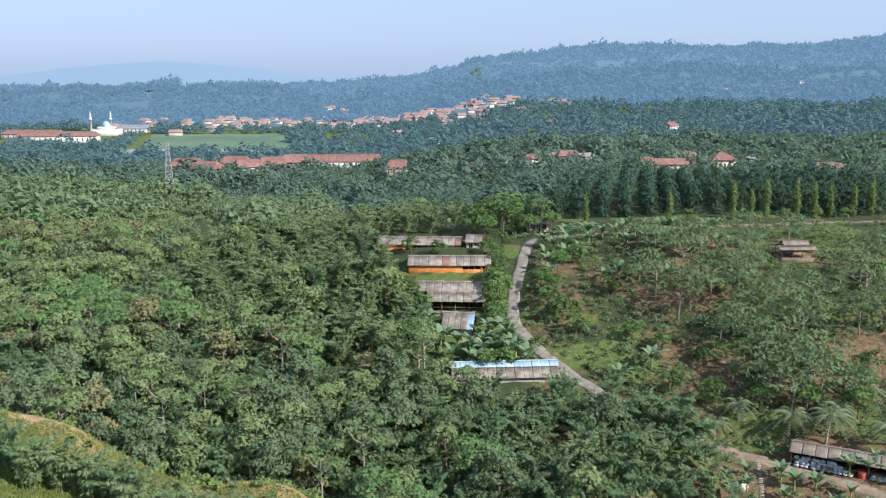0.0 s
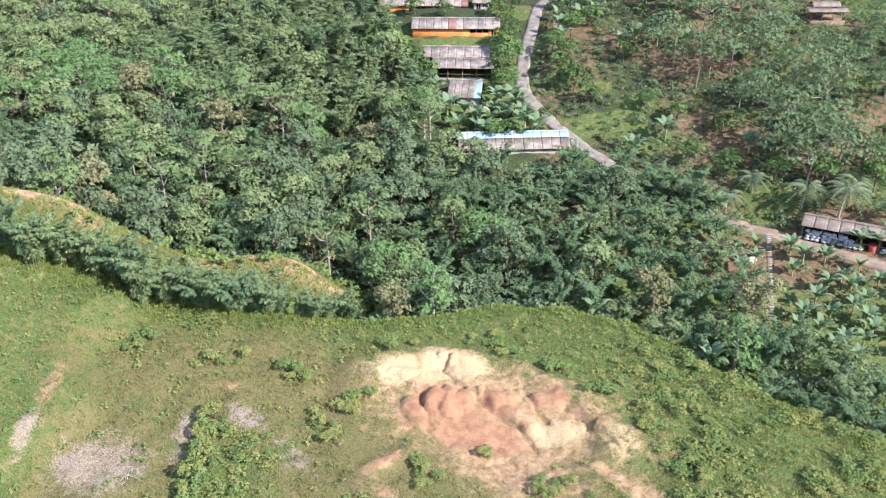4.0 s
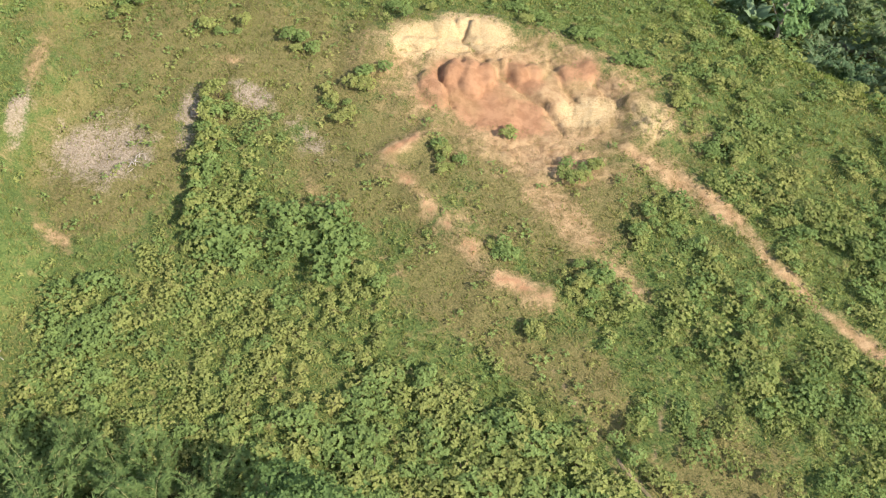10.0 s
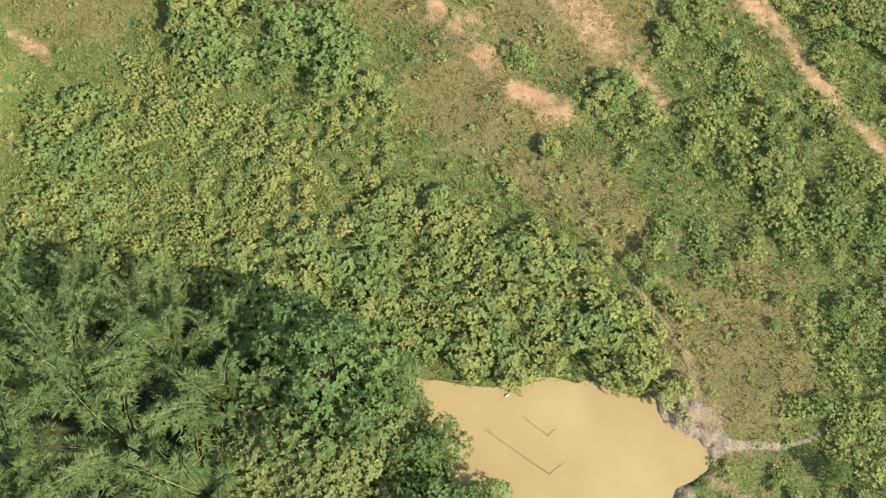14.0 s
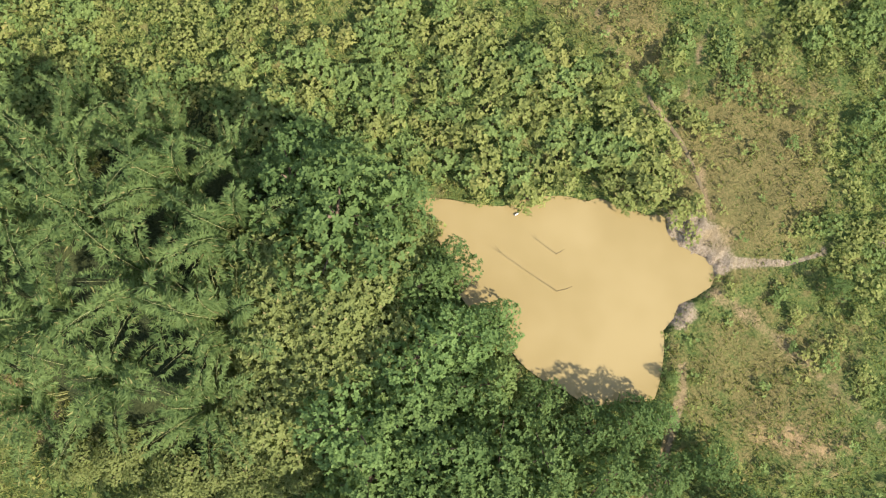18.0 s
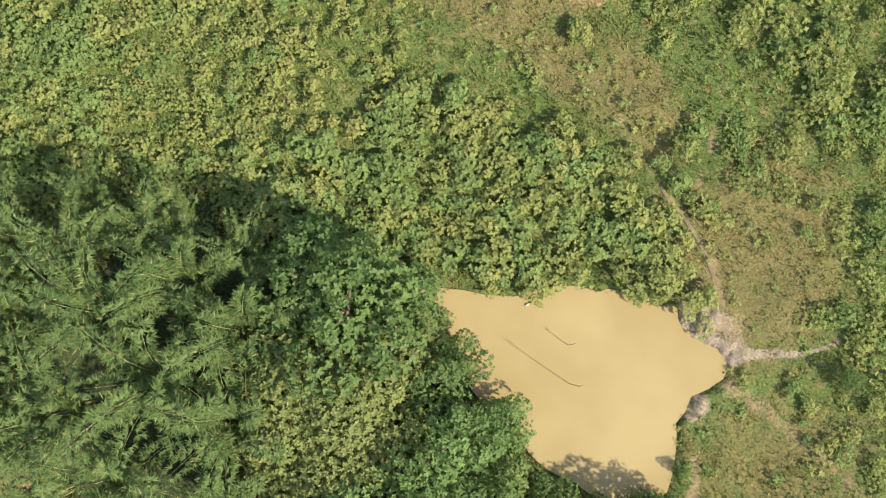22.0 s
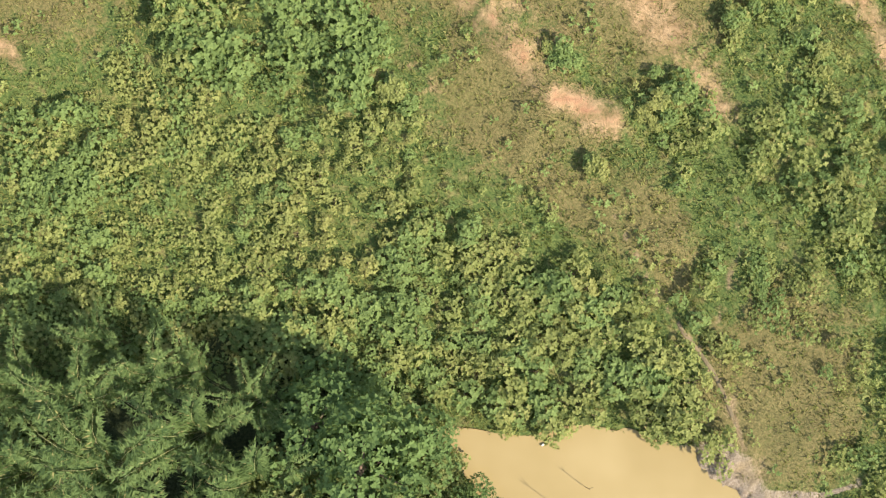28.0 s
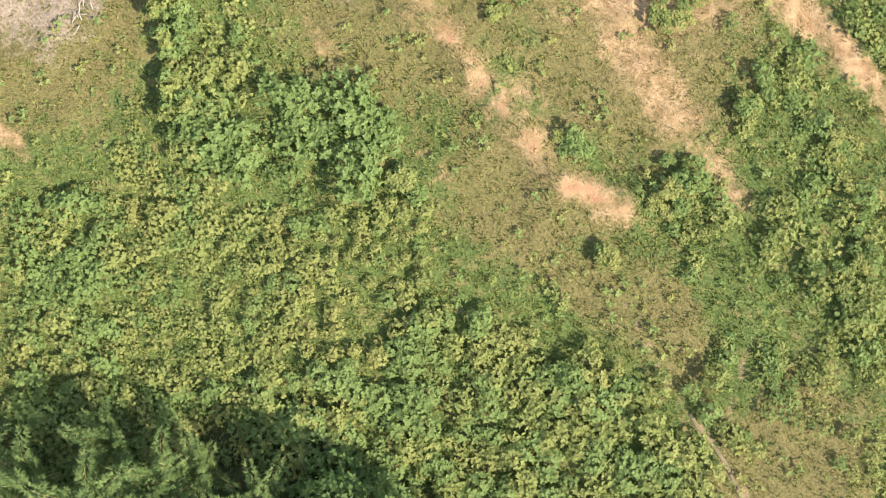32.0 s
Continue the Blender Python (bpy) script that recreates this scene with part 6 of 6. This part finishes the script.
def make_sack(label, mat, r=(0.45, 0.4, 0.22)):
    th = thing("sack", label, "sack", "stacked feed sacks")
    u, w = np.meshgrid(np.linspace(0, 2 * np.pi, 10, endpoint=False), np.linspace(-1.35, 1.35, 6))
    pinch = np.cos(w) ** 0.7
    v = np.column_stack([(r[0] * np.cos(u) * pinch + 0.04 * np.sin(3 * u)).ravel(), (r[1] * np.sin(u) * pinch).ravel(), (r[2] * np.sin(w) + r[2]).ravel()])
    f = [[i * 10 + j, i * 10 + (j + 1) % 10, (i + 1) * 10 + (j + 1) % 10, (i + 1) * 10 + j] for i in range(5) for j in range(10)]
    part("bag", smooth(raw_mesh("bag", [(v, np.array(f), 0)], [mat])), th)
    part("tied_end", raw_mesh("tied_end", [(*tube([[r[0] * 0.8, 0, r[2]], [r[0] * 1.25, 0, r[2] * 1.2]], [0.04, 0.09], 6), 0)], [mat]), th)
    return th


SACK = make_sack("bulging white woven feed sack", M_SACK)
spot = [(1.0 + i * 0.72, -0.15 + 0.12 * j, 0.05 + j * 0.38) for j in range(4) for i in range(11 - j)] + [(11.2 + i * 0.7, -0.1, 0.05 + j * 0.38) for j in range(2) for i in range(3)]
for k, (x, y, z) in enumerate(spot):
    m = ms @ pose(x + rng.normal() * 0.13, y + rng.uniform(-0.1, 0.1), z, rng.normal() * 4, rng.normal() * 4, 90 + rng.normal() * 25)
    if k == 0:
        SACK.matrix_basis = m
    else:
        copy_thing(SACK, m)
for nm, lab, mt, x, z in (("red_bin", "red plastic bin among the feed sacks", M_RED, 9.7, 0.05), ("blue_tank", "blue plastic tank in the feed shed", M_BLUE, 14.6, 0.05), ("blue_tank", "blue plastic tank in the feed shed", M_BLUE, 16.2, 0.05)):
    th = thing(nm, lab, "container")
    th.matrix_basis = ms @ pose(x, 0.1, z)
    part("body", smooth(raw_mesh("body", [(*tube([[0, 0, 0], [0, 0, 0.5], [0, 0, 1.0], [0, 0, 1.02]], [0.5, 0.58, 0.6, 0.02], 12), 0)], [mt])), th)
    part("rim", raw_mesh("rim", [(*tube([[0, 0, 0.95], [0, 0, 1.05]], [0.64, 0.64], 12), 0)], [mt]), th)

# heap of pale sacks and rubbish by the steps, and orange sand by the farmhouse
def heap(name, label, x, y, rx, ry, h, mat, seed):
    n = 18
    u, w = np.meshgrid(np.linspace(0, 2 * np.pi, n, endpoint=False), np.linspace(0, 1, 7))
    px, py = rx * w * np.cos(u), ry * w * np.sin(u)
    z = h * (1 - w ** 1.5) * (0.75 + 0.5 * vnoise(px * 2.2 + 50, py * 2.2 + 50, seed)) - 0.1 * w
    g = floor_z(x + px, y + py)
    v = np.column_stack([(x + px).ravel(), (y + py).ravel(), (g + z).ravel()])
    f = [[i * n + j, i * n + (j + 1) % n, (i + 1) * n + (j + 1) % n, (i + 1) * n + j] for i in range(6) for j in range(n)]
    return tagged(part(name, raw_mesh(name, [(v, np.array(f), 0)], [mat])), label, "heap")


heap("rubbish_heap", "heap of crumpled pale sheeting among banana plants", 46.2, 90.3, 1.5, 1.2, 1.0, M_CREAM, 3)
heap("sand_pile", "pile of loose orange sand beside the farmhouse", 8.6, 129.6, 2.2, 1.4, 1.1, M_SAND, 5)
heap("sand_pile", "small pile of orange sand on the grassy terrace", 2.6, 150.2, 1.6, 1.0, 0.9, M_SAND, 6)

# garden steps: pale treads up the bank
steps = thing("garden_steps", "flight of pale concrete steps up the banana bank", "steps")
for i in range(36):
    u = i / 35
    x, y = 46.6 + 4.4 * u, 79 + 17.6 * u
    z = float(floor_z(x, y))
    part("tread", raw_mesh("tread", [(*box(x - 0.32, y - 0.12, z - 0.25, x + 0.32, y + 0.12, z + 0.1), 0)], [M_ROAD if i % 2 else M_GREY_WALL]), steps)

# low concrete wall of the drain at the foot of the bank
dv, df = [], []
for i in range(13):
    u = i / 12
    x, y = 44.5 + 9 * u, 67.8 - 3.2 * u
    z = float(floor_z(x, y))
    dv += [(x, y - 0.15, z - 0.4), (x, y - 0.15, z + 0.7), (x, y + 0.15, z + 0.7), (x, y + 0.15, z - 0.4)]
    if i < 12:
        df += [[4 * i + k, 4 * i + 4 + k, 4 * i + 4 + (k + 1) % 4, 4 * i + (k + 1) % 4] for k in range(4)]
tagged(part("drain_wall", raw_mesh("drain_wall", [(np.array(dv), np.array(df), 0)], [M_ROAD])), "low grey concrete drain wall under the banana bank", "wall")

# ---- houses of the villages ----
def make_house(seed, label, w, d, h, rise, wall, roof, hip=1.2, wins=3, name="house", group="village houses"):
    th = thing(name, label, "house", group)
    part("body", raw_mesh("body", [(*box(-w / 2, -d / 2, -1.5, w / 2, d / 2, h), 0)], [wall]), th)
    o = 0.6
    v = np.array([(-w / 2 - o, -d / 2 - o, h), (w / 2 + o, -d / 2 - o, h), (w / 2 + o, d / 2 + o, h), (-w / 2 - o, d / 2 + o, h), (-w / 2 + hip, 0, h + rise), (w / 2 - hip, 0, h + rise)])
    low = v[:4] - [0, 0, 0.18]
    f = np.array([[0, 1, 5, 4], [2, 3, 4, 5]])
    part("roof", raw_mesh("roof", [(v, f, 0), (v, np.array([[3, 0, 4], [1, 2, 5]]), 0), (np.concatenate([v[:4], low]), np.array([[1, 0, 4, 5], [2, 1, 5, 6], [3, 2, 6, 7], [0, 3, 7, 4], [4, 7, 6, 5]]), 0)], [roof]), th)
    for i in range(wins):
        x = -w / 2 + w * (i + 0.5) / wins
        z0, hw = (0.1, 0.5) if i == wins // 2 else (h * 0.35, 0.6)
        fr = part("door" if i == wins // 2 else "window", raw_mesh("window", [(*box(x - hw, -d / 2 - 0.06, z0, x + hw, -d / 2 + 0.02, h * 0.8), 0)], [M_WHITE]), th)
        part("pane", raw_mesh("pane", [(*box(x - hw + 0.1, -d / 2 - 0.1, z0 + 0.1, x + hw - 0.1, -d / 2 - 0.061, h * 0.8 - 0.1), 0)], [M_DARK]), fr)
    return th


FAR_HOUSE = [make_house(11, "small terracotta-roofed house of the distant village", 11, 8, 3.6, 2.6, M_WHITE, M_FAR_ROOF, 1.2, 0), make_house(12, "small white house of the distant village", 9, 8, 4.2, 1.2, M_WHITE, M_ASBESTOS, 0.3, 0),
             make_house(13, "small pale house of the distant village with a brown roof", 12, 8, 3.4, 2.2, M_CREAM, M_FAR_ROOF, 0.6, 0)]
HOUSE = [make_house(1, "village house with a terracotta hip roof", 11, 8, 3.2, 2.8, M_WHITE, M_TERRACOTTA), make_house(2, "cream village house under a red tiled roof", 13, 8, 3.4, 3.0, M_CREAM, M_TERRACOTTA, 2.0),
         make_house(3, "white village house with a grey roof", 10, 8, 3.6, 1.6, M_WHITE, M_ASBESTOS, 0.3)]
rng = np.random.default_rng(77)
town = [(-25 + rng.normal() * 60, 1000 + rng.normal() * 28) for _ in range(70)] + [(-70 + rng.normal() * 30, 960 + rng.normal() * 18) for _ in range(16)] + [(-235 + rng.normal() * 50, 985 + rng.normal() * 28) for _ in range(46)]
town += [(-360 + rng.normal() * 25, 930 + rng.normal() * 25) for _ in range(10)] + [(95 + rng.normal() * 60, 960 + rng.normal() * 35) for _ in range(12)] + [(-155 + rng.normal() * 15, 1190 + rng.normal() * 12) for _ in range(6)]
town += [(130 + rng.normal() * 25, 430 + rng.normal() * 22) for _ in range(7)] + [(65 + rng.normal() * 12, 455 + rng.normal() * 14) for _ in range(5)] + [(-275, 860), (20, 470), (35, 478), (-5, 505), (168, 352), (175, 358), (185, 345)]
town += [(rng.uniform(-90, 330), rng.uniform(660, 930)) for _ in range(14)] + [(rng.uniform(60, 620), rng.uniform(1080, 1450)) for _ in range(8)]
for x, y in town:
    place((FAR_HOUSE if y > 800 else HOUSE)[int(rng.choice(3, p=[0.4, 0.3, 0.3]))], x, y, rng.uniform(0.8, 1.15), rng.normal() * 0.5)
place(make_house(4, "red-roofed two-storey house behind the plantation", 11, 8, 6.5, 3.2, M_CREAM, M_TERRACOTTA, 4.0, 5), 128, 372, 1.0, 0.1)
place(make_house(5, "long brown-roofed building behind the plantation", 22, 8, 4.5, 2.5, M_CREAM, M_TERRACOTTA, 1.0, 7), 108, 380, 1.0, 0.05)
place(make_house(6, "large terracotta-roofed house in the trees", 16, 11, 4.5, 5.0, M_CREAM, M_TERRACOTTA, 3.0, 5), -28, 507, 1.0, 0.2)
place(make_house(7, "long school building with a terracotta roof", 62, 12, 4.5, 5.0, M_WHITE, M_TERRACOTTA, 1.0, 15), -78, 615, 1.0, 0.12)
for x, y, a in ((-135, 570, 0.5), (-160, 560, -0.3), (-122, 590, 0.2), (-178, 575, 0.1), (-148, 590, 0.1), (-108, 600, 0.3)):
    place(HOUSE[int(rng.integers(2))], x, y, 1.7, a)
place(make_house(8, "long white factory hall with a red roof", 72, 16, 7.0, 4.0, M_WHITE, M_TERRACOTTA, 2.0, 15), -365, 795, 1.0, 0.1)
place(make_house(9, "long red-roofed hall beside the factory", 60, 16, 5.0, 4.0, M_WHITE, M_TERRACOTTA, 2.0, 11), -405, 830, 1.0, -0.1)
place(make_house(10, "grey-roofed hall beside the mosque", 30, 12, 4.5, 4.0, M_WHITE, M_STEEL, 1.0, 7), -330, 895, 1.0, 0.0)

# mosque: hall, dome and two minarets
mq = thing("mosque", "white mosque with a pale dome and two minarets", "mosque")
mq.matrix_basis = pose(-348, 868, float(floor_z(-348, 868)), 0, 0, 8)
part("hall", raw_mesh("hall", [(*box(-14, -9, -2, 14, 9, 6), 0), (*box(-8, -5, 6, 8, 5, 8.5), 0)], [M_WHITE]), mq)
zz = np.linspace(0, 1, 9)
part("dome", smooth(raw_mesh("dome", [(*tube([[0, 0, 8.4 + 6 * z] for z in zz], 4.2 * np.sqrt(np.clip(1 - zz ** 2.2, 0.0004, 1)), 16), 0)], [M_BLUE_SHEET])), mq)
part("finial", raw_mesh("finial", [(*tube([[0, 0, 14], [0, 0, 16.5]], [0.25, 0.08], 6), 0)], [M_STEEL]), mq)
for x in (-18, 2):
    mn = part("minaret", raw_mesh("minaret", [(*tube([[x, 11, -2], [x, 11, 15], [x, 11, 15.2], [x, 11, 16.2], [x, 11, 16.4], [x, 11, 20]], [1.3, 1.0, 1.7, 1.7, 0.9, 0.8], 10), 0)], [M_WHITE]), mq)
    part("spire", raw_mesh("spire", [(*tube([[x, 11, 20], [x, 11, 21], [x, 11, 24]], [1.0, 0.9, 0.05], 8), 0)], [M_BLUE_SHEET]), mn)

# lattice mast
mast = thing("lattice_mast", "tall steel lattice mast rising from the trees", "mast")
mz = float(floor_z(-143, 427))
mast.matrix_basis = pose(-143, 427, mz, 0, 0, 20)
H, rad = 33.0, lambda z: 2.3 * (1 - z / 33.0) + 0.5
cor = [(1, 1), (-1, 1), (-1, -1), (1, -1)]
for cx, cy in cor:
    part("leg", raw_mesh("leg", [(*tube([[cx * rad(z), cy * rad(z), z] for z in (-0.5, H / 2, H)], [0.3, 0.26, 0.2], 5), 0)], [M_STEEL]), mast)
lv = np.linspace(0, H, 12)
for a, b in zip(lv[:-1], lv[1:]):
    for k in range(4):
        (ax, ay), (bx, by) = cor[k], cor[(k + 1) % 4]
        part("brace", raw_mesh("brace", [(*tube([[ax * rad(a), ay * rad(a), a], [bx * rad(b), by * rad(b), b]], [0.16, 0.16], 4), 0)], [M_STEEL]), mast)
        part("crossbar", raw_mesh("crossbar", [(*tube([[ax * rad(b), ay * rad(b), b], [bx * rad(b), by * rad(b), b]], [0.14, 0.14], 4), 0)], [M_STEEL]), mast)

# paddy fields on the plain
def sheet_on(name, x0, x1, y0, y1, lift, mat, label):
    xs, ys = np.linspace(x0, x1, 30), np.linspace(y0, y1, 30)
    a, b = np.meshgrid(xs, ys)
    a = a + (b - y0) * -0.25
    z = floor_z(a, b) + lift
    i = np.arange(900).reshape(30, 30)
    f = np.stack([i[:-1, :-1], i[:-1, 1:], i[1:, 1:], i[1:, :-1]], -1).reshape(-1, 4)
    tagged(part(name, raw_mesh(name, [(np.column_stack([a.ravel(), b.ravel(), z.ravel()]), f, 0)], [mat])), label, "field", kind="structure")


sheet_on("paddy_field", -268, -118, 735, 872, 0.6, M_PADDY, "bright green paddy field on the plain")
sheet_on("flooded_paddy", -268, -118, 690, 732, 0.9, M_PADDY_WET, "pale flooded paddy beside the field")

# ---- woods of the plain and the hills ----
# blue-green tint puts the haze of distance into the leaf colour
M_HAZED_WOODS = leaf_mat("hazed_plain_woods_leaf", (0.055, 0.1, 0.08), (0.125, 0.18, 0.138), 0.3)


def far_woods(name, label, n, y0, y1, size, per, mat, seed, hole):
    r = np.random.default_rng(seed)
    y = y0 + (y1 - y0) * np.sqrt(r.uniform(0, 1, n)) if y1 < 900 else y0 + (y1 - y0) * r.uniform(0, 1, n)
    x = 2 + (y + 28) * r.uniform(-0.55, 0.55, n)
    ok = ~hole(x, y)
    x, y = x[ok], y[ok]
    n = len(x)
    g = floor_z(x, y)
    s = size * r.uniform(0.6, 1.35, n) * (0.7 + 0.6 * vnoise(x / 70, y / 70, 41)) * np.where(r.uniform(size=n) < 0.07, 1.55, 1.0)
    k = np.repeat(np.arange(n), per)
    d = unit(r.normal(size=(n * per, 3)))
    d[:, 2] = np.abs(d[:, 2])
    at = np.column_stack([x[k], y[k], g[k]]) + d * (s[k] * r.uniform(0.35, 0.6, n * per))[:, None] * [1, 1, 0.95] + np.array([0, 0, 1.0]) * (0.22 * s[k])[:, None]
    loose = r.normal(size=d.shape)
    along = unit(loose - d * (loose * d).sum(1, keepdims=True) * 0.9 + d * 0.2)
    side = unit(np.cross(along, unit(d * 0.8 + [0, 0, 1.6] + r.normal(size=d.shape) * 0.2)))
    v, f = blades(at, along, side, s[k] * 2.1 / math.sqrt(per), s[k] * 1.5 / math.sqrt(per))
    return tagged(part(name, raw_mesh(name, [(v, f, 0)], [mat])), label, "woods", kind="stuff")


houses = np.array(town)
def village(x, y):
    near = np.zeros(len(x), bool)
    for hx, hy in houses:
        near |= (np.abs(x - hx) < 8.5) & (y - hy < 9) & (y - hy > -(20 if hy > 900 else 10))
    near |= (x > -268 - (y - 690) * 0.25) & (x < -118 - (y - 690) * 0.25) & (y > 690) & (y < 875)
    near |= (x > -440) & (x < -315) & (y > 768) & (y < 905) | (x > -112) & (x < -44) & (y > 597) & (y < 622) | (x > -45) & (x < -14) & (y > 470) & (y < 512) | (x > 95) & (x < 140) & (y > 330) & (y < 380)
    return near | (np.hypot(x + 143, y - 427) < 5)


M_HILL_LEAF = leaf_mat("hill_back_leaf", (0.085, 0.13, 0.068), (0.2, 0.26, 0.135), 0.34)


def on_hill(x, y):
    """The back of the wooded hill, beyond the single trees."""
    return (y < 318) & (x < -24 - 0.22 * (y - 197))


far_woods("hill_crown", "olive bamboo and mixed trees on the back of the hill", 620, 196, 318, 8.5, 300, M_HILL_LEAF, 3, lambda x, y: ~on_hill(x, y))
far_woods("valley_woods", "dark dense trees of the valley behind the hill", 620, 197, 335, 8.5, 260, M_HAZED_WOODS, 4,
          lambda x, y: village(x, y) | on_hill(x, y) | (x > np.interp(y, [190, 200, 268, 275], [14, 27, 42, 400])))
far_woods("plain_woods", "dense mixed trees over the plain between the villages", 1700, 322, 600, 8.0, 120, M_HAZED_WOODS, 5, village)


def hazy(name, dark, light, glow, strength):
    """Wooded slopes whose blue emission stands in for kilometres of bright air."""
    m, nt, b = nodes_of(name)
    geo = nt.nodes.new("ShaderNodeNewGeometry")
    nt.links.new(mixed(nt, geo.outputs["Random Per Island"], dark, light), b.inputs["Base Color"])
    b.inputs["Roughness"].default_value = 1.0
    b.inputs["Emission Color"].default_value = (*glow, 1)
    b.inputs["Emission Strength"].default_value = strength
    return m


# haze as glow: faint on the plain, stronger on each farther hill
M_HILL = hazy("haze_glow_woods", (0.014, 0.03, 0.026), (0.024, 0.044, 0.036), (0.28, 0.47, 0.66), 0.2)
M_MIDWOODS = hazy("hazed_far_woods", (0.022, 0.046, 0.034), (0.05, 0.085, 0.055), (0.24, 0.44, 0.56), 0.075)
far_woods("hazed_far_woods", "trees between the distant villages", 3400, 590, 960, 8.5, 56, M_MIDWOODS, 8, village)
M_HILL_BACK = hazy("haze_glow_back_woods", (0.016, 0.032, 0.03), (0.025, 0.045, 0.04), (0.3, 0.49, 0.68), 0.225)
M_FAR = hazy("haze_glow_ridge", (0.03, 0.05, 0.06), (0.05, 0.07, 0.08), (0.5, 0.68, 0.88), 0.25)
open_slope = lambda x, y: village(x, y) | (vnoise(x / 90, y / 60, 91) > 0.9)
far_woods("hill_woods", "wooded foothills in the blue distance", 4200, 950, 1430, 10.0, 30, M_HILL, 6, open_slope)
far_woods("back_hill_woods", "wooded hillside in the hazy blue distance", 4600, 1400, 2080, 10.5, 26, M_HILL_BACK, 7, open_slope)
bx, by = np.meshgrid(np.linspace(-1400, 1500, 90), np.linspace(940, 2600, 60))
i = np.arange(90 * 60).reshape(60, 90)
bf = np.stack([i[:-1, :-1], i[:-1, 1:], i[1:, 1:], i[1:, :-1]], -1).reshape(-1, 4)
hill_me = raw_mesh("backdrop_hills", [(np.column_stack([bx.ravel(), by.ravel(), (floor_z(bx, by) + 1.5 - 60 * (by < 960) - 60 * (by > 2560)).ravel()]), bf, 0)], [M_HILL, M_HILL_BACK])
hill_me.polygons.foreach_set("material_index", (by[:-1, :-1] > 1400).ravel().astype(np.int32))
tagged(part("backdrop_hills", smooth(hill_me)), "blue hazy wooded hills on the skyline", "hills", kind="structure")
fx, fy = np.meshgrid(np.linspace(-3500, 3500, 120), np.linspace(2500, 4800, 24))
fz = 2 + 100 * sstep(3000, 4300, fy) * (np.exp(-((fx + 1500) / 650) ** 2) + 0.35 * vnoise(fx / 420, fy / 900, 51)) + (vnoise(fx / 120, fy / 300, 52) - 0.5) * 14
i = np.arange(120 * 24).reshape(24, 120)
ff = np.stack([i[:-1, :-1], i[:-1, 1:], i[1:, 1:], i[1:, :-1]], -1).reshape(-1, 4)
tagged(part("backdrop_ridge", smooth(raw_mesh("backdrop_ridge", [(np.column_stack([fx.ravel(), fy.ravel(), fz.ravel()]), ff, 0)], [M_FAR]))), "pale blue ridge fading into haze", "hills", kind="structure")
